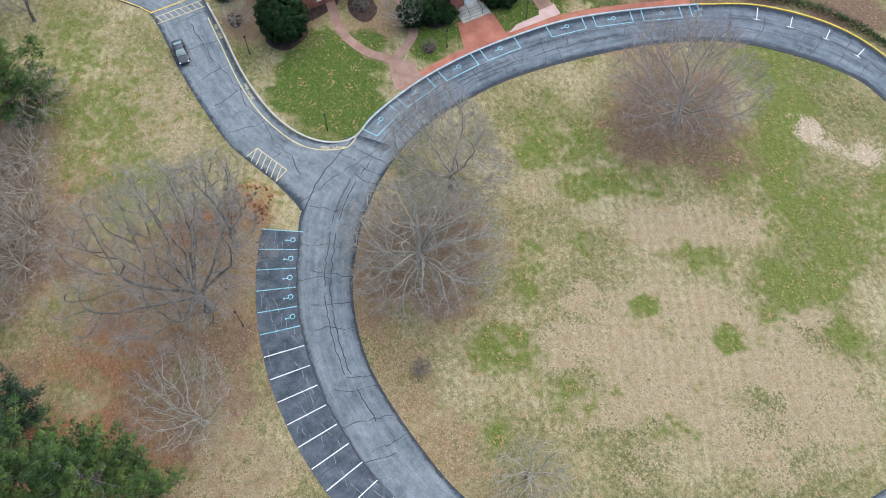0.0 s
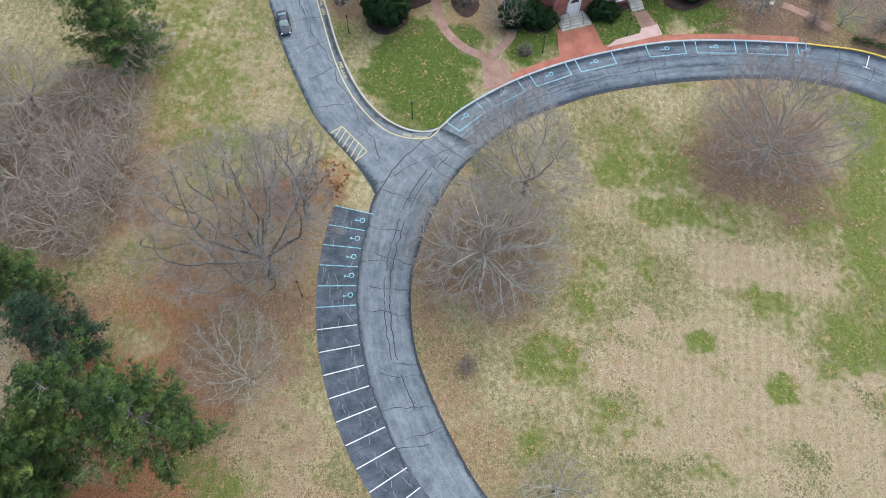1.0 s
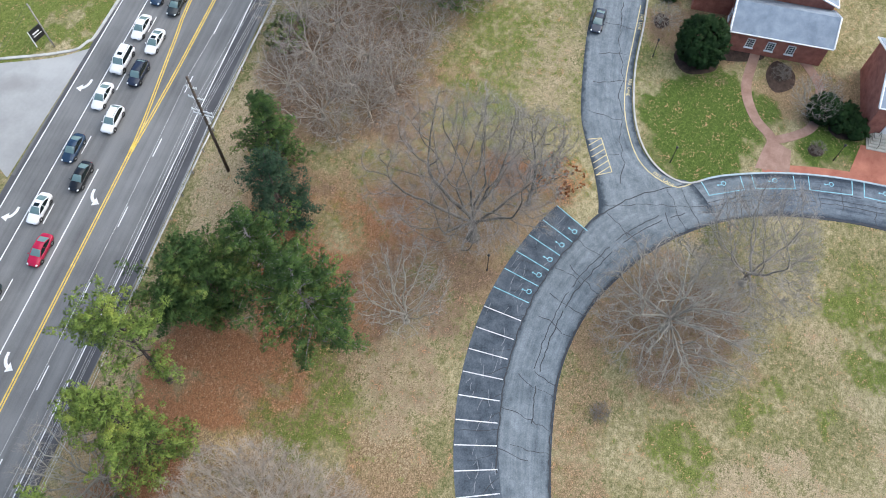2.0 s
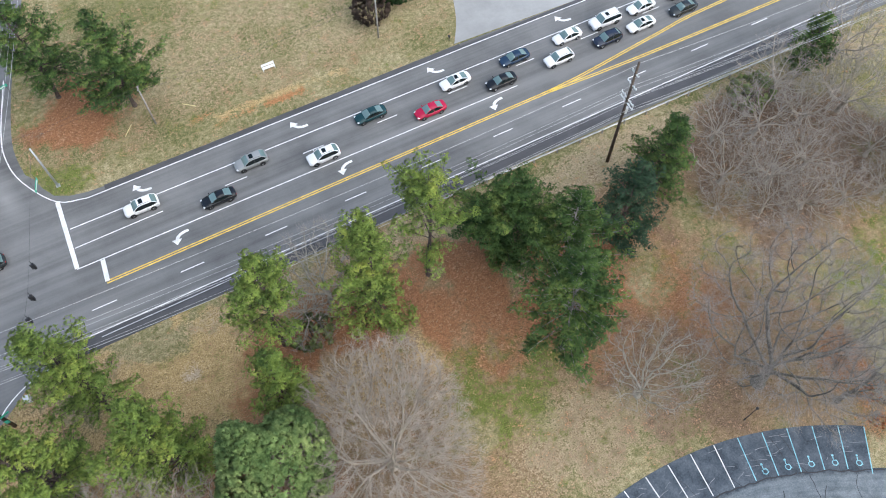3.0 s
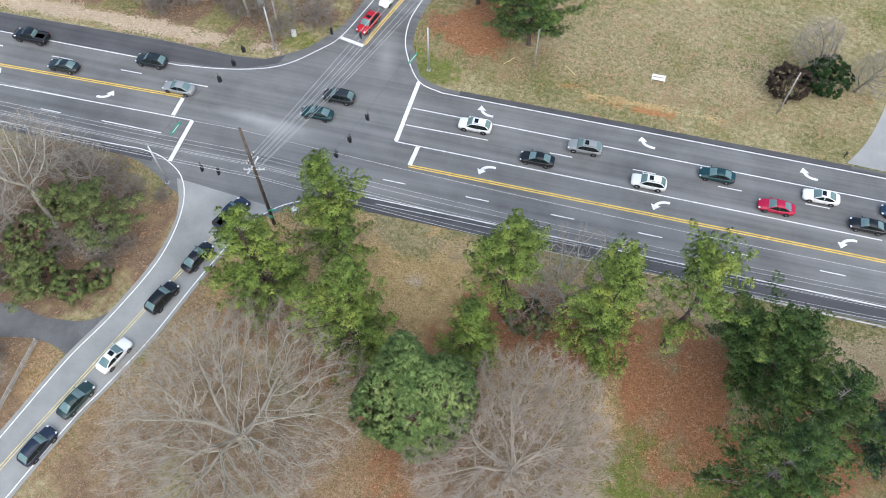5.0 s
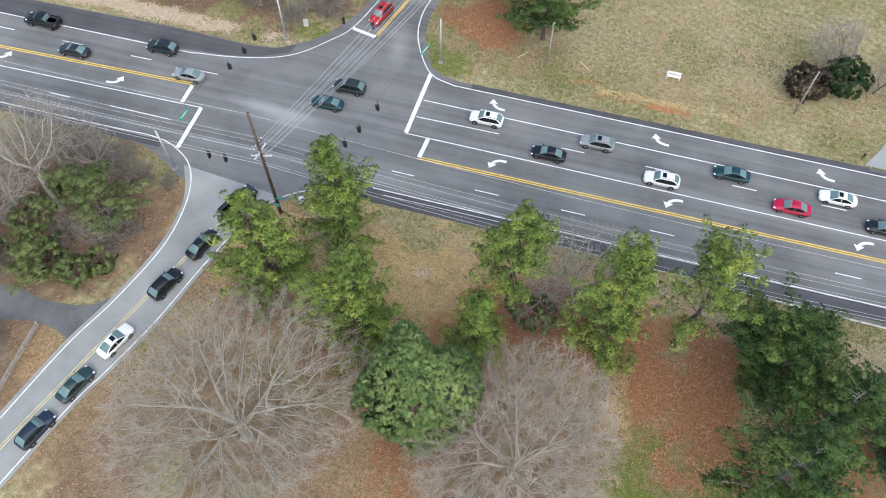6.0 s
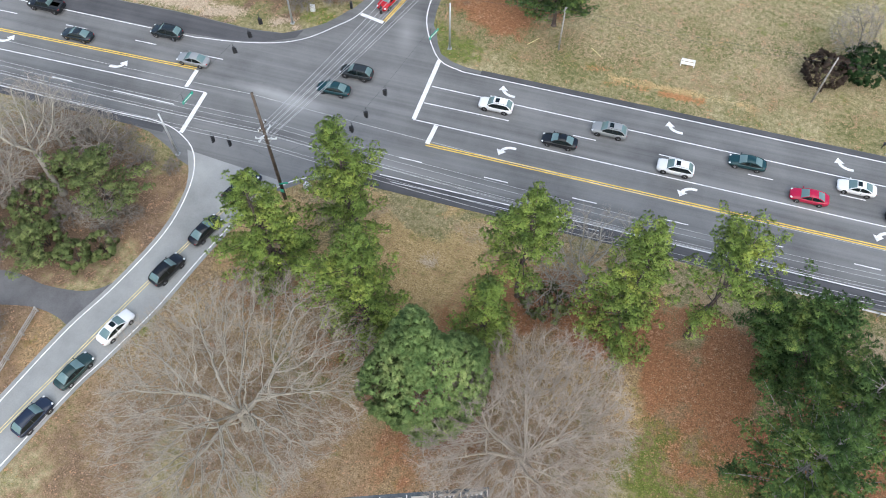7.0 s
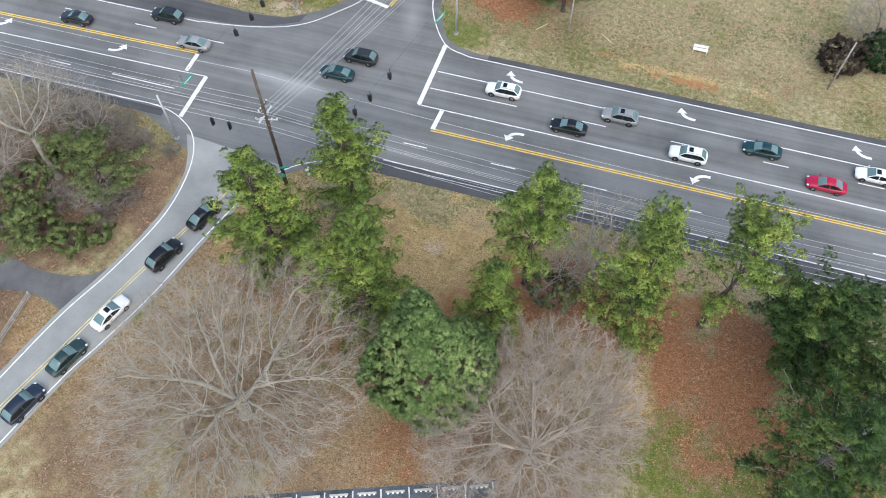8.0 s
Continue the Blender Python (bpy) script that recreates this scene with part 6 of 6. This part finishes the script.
part("street_sign", MB().box((.7, -.3, 4.1), (1.1, .05, .3), .4), SIGN_GREEN, pole_a)


def steel_pole(x, y, h, label, r=.14):
    t = thing("signal_pole", label, "signal pole", pose(x, y, 0), "signal poles")
    part("shaft", MB().tube([(0, 0, -.2), (0, 0, h)], [r * 1.25, r * .8], 10), STEEL, t, smooth=True)
    part("base_plate", MB().box((0, 0, .04), (.55, .55, .12)), STEEL, t)
    part("cap", MB().ellipsoid((0, 0, h), (r, r, .1), 8, 4), STEEL, t)
    return t


for x, y, h in ((-18.6, 75.4, 8.5), (-48.3, 46.9, 8.2), (-42.6, 73.9, 8.2)):
    steel_pole(x, y, h, "galvanised steel strain pole for hanging signals")


def thin_pole(x, y, h, label, mat=WOOD_POLE, r=.12):
    t = thing("pole", label, "pole", pose(x, y, 0))
    part("post", MB().tube([(0, 0, -.2), (0, 0, h)], [r * 1.2, r * .85], 8), mat, t, smooth=True)
    part("pole_top", MB().box((0, 0, h - .35), (.9, .1, .1), 1.2), mat, t)
    return t


thin_pole(32.6, 79.6, 8.6, "weathered grey service pole by a bush", WOOD_GREY)
thin_pole(-3.3, 79.5, 8.1, "weathered service pole beside a pine", WOOD_GREY)
thin_pole(-43.4, 78.0, 8.6, "grey service pole with a meter box", WOOD_GREY)
thin_pole(65.8, 77.4, 9.0, "weathered service pole at the driveway", WOOD_GREY)
tagged(new("meter_cabinet", MB().box((-40.6, 77.2, .5), (.7, .5, 1.1), .3).mesh("meter_cabinet", ALUMINIUM)), "grey metal roadside meter cabinet", "cabinet")
tagged(new("utility_cabinet", MB().prism([(-30.0, 46.2), (-29.2, 46.1), (-29.1, 46.8), (-29.9, 46.9)], -.05, .95).mesh("utility_cabinet", ALUMINIUM)), "pale grey utility cabinet on the verge", "cabinet")
tagged(new("utility_cabinet", MB().box((-47.8, 82, .6), (1.0, .8, 1.2), .4).mesh("utility_cabinet", STEEL)), "pale cabinet among bare trees", "cabinet")

lines = thing("overhead_cables", "overhead power and signal cables across the road", "cables", pose(0, 0, 0))


def run(a, b, sag, r=.022, mat=None):
    part("cable", cable("cable", a, b, sag, r, mat or WIRE_PALE), None, lines)


for k, (z, off) in enumerate(((20.0, 0), (14.6, .9), (14.6, -.9), (13.2, 1.25), (13.2, -1.25), (13.3, .4), (12.5, .6), (10.6, 0))):
    run((-31.8, 44.2 + off, z), (51.0, 43.3 + off, z if z < 14 else z - .2), 1.1 + .12 * k, .020 if k < 7 else .030)
    run((-31.8, 44.2 + off, z), (-112, 45.5 + off, z), 1.2, .020 if k < 7 else .030)
    run((51.0, 43.3 + off, z), (128, 41 + off, z), 1.2, .020 if k < 7 else .030)
for k in range(7):
    run((-31.8 + .35 * (k - 3), 44.4, 13.3 - .15 * (k % 3)), (-14.0 + 1.0 * (k - 3), 104, 13.0 - .15 * (k % 3)), 1.1 + .06 * k, .020)
for z in (9.8, 9.0):
    run((-43.2, 78, z - 1.4), (-3.3, 79.5, z - 1.8), .8, .014, WIRE_DARK)
    run((-3.3, 79.5, z - 1.8), (32.6, 79.6, z - 1.4), .8, .014, WIRE_DARK)
    run((32.6, 79.6, z - 1.4), (65.8, 77.4, z - .8), .7, .014, WIRE_DARK)
    run((65.8, 77.4, z - .8), (110, 76, z - .8), .7, .014, WIRE_DARK)


def signal_head(p, az):
    t = thing("traffic_signal", "black hanging traffic signal head with three lamps", "traffic signal", pose(*p, 0, 0, math.degrees(az)), "hanging traffic signals")
    part("housing", MB().box((0, 0, -.55), (.30, .36, 1.05)), BLACK_METAL, t)
    part("hanger", MB().tube([(0, 0, 0), (0, 0, .75)], .03, 5), BLACK_METAL, t)
    for i in range(3):
        z = -.2 - .35 * i
        part("visor", MB().tube([(.15, 0, z), (.36, 0, z)], .14, 10, False), BLACK_METAL, t)
    return t


for x, y, a in ((-44.7, 65.3, 0), (-45.5, 62.0, 0), (-44.3, 68.1, 0), (-23.2, 60.5, 3.14), (-24.4, 56.3, 3.14), (-25.4, 53.5, 3.14), (-41.9, 47.2, -1.2), (-39.6, 47.2, -1.2), (-33.0, 74.6, 1.8), (-28.6, 74.8, 1.8)):
    signal_head((x, y, 5.8), a)
def span_wire(pts):
    """A cable between two poles, drawn down by what hangs from it."""
    part("span_wire", MB().tube(pts, .013, 4, False), WIRE_DARK, lines)


span_wire([(-18.6, 75.4, 8.3), (-23.2, 60.5, 6.54), (-24.4, 56.3, 6.54), (-25.4, 53.5, 6.54), (-31.8, 44.2, 8.6)])
span_wire([(-48.3, 46.9, 8.0), (-45.5, 62.0, 6.54), (-44.7, 65.3, 6.54), (-44.3, 68.1, 6.54), (-42.6, 73.9, 8.0)])
span_wire([(-42.6, 73.9, 8.0), (-33.0, 74.6, 6.54), (-28.6, 74.8, 6.54), (-18.6, 75.4, 8.3)])
span_wire([(-48.3, 46.9, 8.0), (-41.9, 47.2, 6.54), (-39.6, 47.2, 6.54), (-31.8, 44.2, 8.4)])


def name_sign(x, y, z, az, l, hang):
    t = thing("street_sign", "green street name sign hung over the road", "street sign", pose(x, y, z, 0, 0, math.degrees(az)), "green street signs")
    part("plate", MB().box((0, 0, 0), (l, .05, .5)), SIGN_GREEN, t)
    part("lettering_bar", MB().box((0, .03, 0), (l * .7, .02, .16)), WHITE_TRIM, t)
    part("lettering_bar", MB().box((0, -.03, 0), (l * .7, .02, .16)), WHITE_TRIM, t)
    for s in (-.35, .35):
        part("hanger", MB().tube([(s * l, 0, .2), (s * l, 0, hang)], .025, 5), BLACK_METAL, t)


name_sign(-47.4, 51.9, 6.0, 1.39, 2.2, 1.52)
name_sign(-19.8, 71.5, 6.2, 1.27, 2.2, 1.64)
name_sign(-20.8, 93.5, 3.0, .3, 1.6, -3.1)

# guard rail
gr = thing("guard_rail", "galvanised steel guard rail along the road", "guard rail", pose(0, 0, 0))
xs = np.arange(26.5, 100, 3.8)
prof = [(-.03, .42), (.05, .50), (-.03, .58), (.05, .66), (-.03, .74)]
bm_rail = MB()
bm_rail.add([(x, 48.35 - (x - 26) * .012 + o, z) for x in (26.5, 60, 100) for o, z in prof], [(i * 5 + k, i * 5 + k + 1, (i + 1) * 5 + k + 1, (i + 1) * 5 + k) for i in range(2) for k in range(4)])
bm_rail.add([(x, 48.27 - (x - 26) * .012 + o, z) for x in (26.5, 60, 100) for o, z in prof], [(i * 5 + k + 5, i * 5 + k + 6, i * 5 + k + 1, i * 5 + k) for i in range(2) for k in range(4)])
part("rail", bm_rail, STEEL, gr)
post_mesh = MB().box((0, 0, .33), (.12, .16, .86)).mesh("post", WOOD_GREY)
for x in xs:
    p = part("post", post_mesh, None, gr)
    p.location = (x, 48.12 - (x - 26) * .012, 0)

# bench on the far lawn
bench = thing("bench", "white-painted wooden garden bench on dry grass", "bench", pose(15.1, 81.6, 0, 0, 0, 0))
for i in range(3):
    part("slat", MB().box((0, -.18 + .18 * i, .45), (2.0, .14, .04)), WHITE_TRIM, bench)
    part("slat", MB().box((0, .34, .60 + .16 * i), (2.0, .04, .13)), WHITE_TRIM, bench)
for s in (-1, 1):
    for yy, hh in ((-.2, .65), (.33, 1.0)):
        part("leg", MB().box((s * .92, yy, hh / 2), (.09, .09, hh)), WHITE_TRIM, bench)
    part("armrest", MB().box((s * .92, .05, .66), (.1, .6, .05)), WHITE_TRIM, bench)

# roadside sign at the driveway
sign = thing("roadside_sign", "black hanging sign with pale lettering on posts", "sign", pose(66.2, 79.6, 0, 0, 0, -20))
part("panel", MB().box((0, 0, 2.0), (2.2, .12, 2.2)), BLACK_METAL, sign)
part("lettering_bar", MB().box((-.1, -.075, 2.3), (1.2, .02, .25)), WHITE_TRIM, sign)
part("lettering_bar", MB().box((0, -.075, 1.8), (1.5, .02, .16)), WHITE_TRIM, sign)
for s in (-1, 1):
    part("post", MB().box((s * 1.15, 0, 1.6), (.12, .12, 3.2)), WHITE_TRIM, sign)


def mailbox(x, y):
    t = thing("drain_marker", "small dark roadside marker post", "marker", pose(x, y, 0))
    part("post", MB().box((0, 0, .45), (.1, .1, .9)), BLACK_METAL, t)
    part("head", MB().box((0, 0, .95), (.25, .4, .25)), BLACK_METAL, t)


mailbox(42.0, 73.9)

# rail fence by the lane
fence = thing("rail_fence", "grey weathered wooden rail fence beside a lane", "fence", pose(0, 0, 0))
fp = [(-53.97, 21.08), (-53.96, 17.88), (-53.95, 14.68), (-53.94, 11.48), (-53.93, 8.29), (-53.92, 5.09)]
for i, p in enumerate(fp):
    part("post", MB().box((p[0], p[1], .55), (.16, .16, 1.2), .4), WOOD_GREY, fence)
    if i:
        for z in (.35, .7, 1.02):
            part("rail", MB().tube([(*fp[i - 1], z), (*p, z)], .07, 5), WOOD_GREY, fence)


def lamp_post(x, y, h, label):
    t = thing("lamp_post", label, "lamp post", pose(x, y, 0), "black lamp posts")
    part("post", MB().tube([(0, 0, -.1), (0, 0, .5), (0, 0, .55), (0, 0, h)], [.11, .10, .06, .045], 8), BLACK_METAL, t)
    part("lantern", MB().tube([(0, 0, h), (0, 0, h + .1), (0, 0, h + .5), (0, 0, h + .6)], [.06, .12, .2, .05], 6), BLACK_METAL, t)
    part("globe", MB().ellipsoid((0, 0, h + .3), (.13, .13, .2), 8, 6), LAMP_CLEAR, t)


for x, y, h in ((86.0, -12.3, 3.3), (67.3, -17.0, 3.3), (73.2, -39.5, 3.3), (72.6, -53.2, 3.3), (44.5, 4.6, 4.0), (56.5, -91.5, 3.3)):
    lamp_post(x, y, h, "black post lantern on the grass")

# ---- the brick house ----
house = thing("house", "red brick house with white trim and blue-grey roof", "house", pose(0, 0, 0))


def block(x0, x1, y0, y1, h, ridge, along):
    """A brick block with a gabled roof; along: the ridge's axis."""
    for a, b, c, d in ((x0, x0 + .35, y0, y1), (x1 - .35, x1, y0, y1), (x0 + .35, x1 - .35, y0, y0 + .35), (x0 + .35, x1 - .35, y1 - .35, y1)):
        part("wall", MB().box(((a + b) / 2, (c + d) / 2, h / 2 - .1), (b - a, d - c, h + .2)), BRICK, house)
    e = .45
    X0, X1, Y0, Y1 = x0 - e, x1 + e, y0 - e, y1 + e
    if along == "x":
        ym = (y0 + y1) / 2
        v = [(X0, Y0, h), (X1, Y0, h), (X1, ym, ridge), (X0, ym, ridge), (X0, Y1, h), (X1, Y1, h)]
        part("gable", MB().add([(x0, y0, h), (x0, y1, h), (x0, ym, ridge - .15)], [(0, 2, 1)]), BRICK, house)
    else:
        xm = (x0 + x1) / 2
        v = [(X0, Y0, h), (X0, Y1, h), (xm, Y1, ridge), (xm, Y0, ridge), (X1, Y0, h), (X1, Y1, h)]
        part("gable", MB().add([(x0, y1, h), (x1, y1, h), (xm, y1, ridge - .15)], [(0, 2, 1)]), BRICK, house)
        part("gable", MB().add([(x0, y0, h), (x1, y0, h), (xm, y0, ridge - .15)], [(0, 1, 2)]), BRICK, house)
    up = [(a, b, c + .15) for a, b, c in v]
    roof = part("roof", MB().add(v + up, [(6, 7, 8, 9), (9, 8, 11, 10), (3, 2, 1, 0), (4, 5, 2, 3), (0, 1, 7, 6), (5, 4, 10, 11), (0, 6, 9, 3), (3, 9, 10, 4), (1, 2, 8, 7), (2, 5, 11, 8)]), SLATE, house, "blue-grey shingled roof")
    for (a, b) in ((0, 1), (4, 5)):
        part("eave_trim", MB().tube([v[a], v[b]], .16, 4), WHITE_TRIM, roof)
    for (a, b) in ((0, 3), (3, 4), (1, 2), (2, 5)):
        part("rake_trim", MB().tube([(v[a][0], v[a][1], v[a][2] + .1), (v[b][0], v[b][1], v[b][2] + .1)], .17, 4), WHITE_TRIM, roof)
    return roof


def house_window(x, y, z, w, h, face):
    """face: 'x' for a wall that looks down the x axis, 'y' for one that looks up the y axis."""
    win = part("window", MB().box((0, 0, 0), (.06, w, h)), GLASS, house)
    win.location = (x, y, z)
    if face == "y":
        win.rotation_euler = (0, 0, -math.pi / 2)
    for s in (-1, 1):
        part("frame", MB().box((-.06, s * w / 2, 0), (.12, .12, h + .12)), WHITE_TRIM, win)
        part("frame", MB().box((-.06, 0, s * h / 2), (.12, w + .1, .12)), WHITE_TRIM, win)
    for k in (-.25, 0, .25):
        part("muntin", MB().box((-.045, 0, k * h), (.05, w - .1, .045)), WHITE_TRIM, win)
    for k in (-.17, .17):
        part("muntin", MB().box((-.045, k * w, 0), (.05, .04, h - .1)), WHITE_TRIM, win)
    part("sill", MB().box((-.12, 0, -h / 2 - .1), (.26, w + .3, .1)), WHITE_TRIM, win)


block(78.9, 91.0, -64.8, -43.2, 6.4, 9.6, "y")
block(90.2, 97.2, -37.0, -22.8, 4.2, 6.6, "y")
block(97.2, 118.0, -37.0, -17.0, 5.6, 9.8, "x")
for y in (-52.4, -54.6, -59.6, -62.3):
    house_window(78.9, y, 2.1, 1.25, 2.0, "x")
for y in (-47, -52.4, -54.6, -57.1, -59.6, -62.3):
    house_window(78.9, y, 5.0, 1.15, 1.6, "x")
for x in (91.2, 95.2):
    house_window(x, -22.8, 2.2, 1.1, 1.7, "y")
for y in (-26, -29, -32):
    house_window(90.2, y, 2.2, 1.1, 1.7, "x")
for x in (99.5, 103.5, 107.5):
    house_window(x, -17.0, 3.0, 1.1, 1.8, "y")
for x in (99.6, 102.4, 105.2, 108.0):
    d = part("dormer", MB().add([(x - .7, -17.6, 5.9), (x + .7, -17.6, 5.9), (x, -17.6, 7.5), (x - .7, -20.6, 7.2), (x + .7, -20.6, 7.2), (x, -21.6, 7.7)], [(0, 1, 2), (0, 2, 5, 3), (2, 1, 4, 5)]), WHITE_TRIM, house, "white pedimented roof dormer")
# front door with an arched light, stone steps and rails
door = part("door", MB().add([(78.84, -45.7, .9), (78.84, -47.5, .9), (78.84, -47.5, 2.9)] + [(78.84, -46.6 - .9 * math.cos(t), 2.9 + .9 * math.sin(t)) for t in np.linspace(math.pi, 0, 10)[1:-1]][::-1] + [(78.84, -45.7, 2.9)], [tuple(range(12))]), WHITE_TRIM, house, "white arched front door")
part("door_surround", MB().tube([(78.82, -45.6, .9), (78.82, -45.6, 2.9)] + [(78.82, -46.6 + math.cos(t), 2.9 + math.sin(t)) for t in np.linspace(0, math.pi, 10)] + [(78.82, -47.6, 2.9), (78.82, -47.6, .9)], .13, 6), WHITE_TRIM, door)
part("fanlight", MB().add([(78.80, -46.6 + .7 * math.cos(t), 2.95 + .7 * math.sin(t)) for t in np.linspace(0, math.pi, 11)], [tuple(range(11))]), GLASS, door)
side_door = part("door", MB().box((78.86, -57.1, 1.75), (.1, 1.1, 2.1)), WHITE_TRIM, house, "white side door")
part("pane", MB().box((78.79, -57.1, 2.2), (.04, .6, .8)), GLASS, side_door)
steps = thing("front_steps", "pale stone entrance steps with dark handrails", "steps", pose(0, 0, 0))
for i in range(5):
    part("step", MB().box((78.85 - (2.6 - .42 * i) / 2, -46.5, .09 + .18 * i), (2.6 - .42 * i, 5.0 - .42 * i, .18)), STONE, steps)
for s in (-1, 1):
    part("handrail", MB().tube([(76.6, -46.5 + s * 1.1, .1), (76.6, -46.5 + s * 1.1, 1.0), (78.3, -46.5 + s * 1.1, 1.8), (78.3, -46.5 + s * 1.1, .9)], .035, 5), BLACK_METAL, steps)
steps2 = thing("side_steps", "pale stone steps at the side door", "steps", pose(0, 0, 0))
for i in range(4):
    part("step", MB().box((78.85 - (2.1 - .45 * i) / 2, -57.1, .09 + .18 * i), (2.1 - .45 * i, 2.1, .18)), STONE, steps2)
gw = thing("garden_wall", "low pale stone wall beside a brick path", "wall", pose(0, 0, 0))
part("wall", MB().box((72.4, -78.6, .3), (3.7, .5, .7), 2.33), STONE, gw)
part("coping", MB().box((72.4, -78.6, .69), (3.9, .65, .1), 2.33), STONE, gw)
road("path_side", offset(spline([(71.0, -79.5), (68.0, -82.0), (64.0, -84)], .8), .7), offset(spline([(71.0, -79.5), (68.0, -82.0), (64.0, -84)], .8), -.7), .05, PAVER_OLD, "faded brick path behind the kerb", 12)

# two fallen yellow marker sticks by the far pole
for x, y, a in ((-7.2, 80.1, 50), (2.1, 80.5, -40)):
    tagged(new("marker_stick", MB().tube([(x - 1.1 * math.cos(radians(a)), y - 1.1 * math.sin(radians(a)), .06), (x + 1.1 * math.cos(radians(a)), y + 1.1 * math.sin(radians(a)), .09)], .06, 6).mesh("marker_stick", YELLOW_PALE)), "pale yellow stick lying on the lawn", "stick")
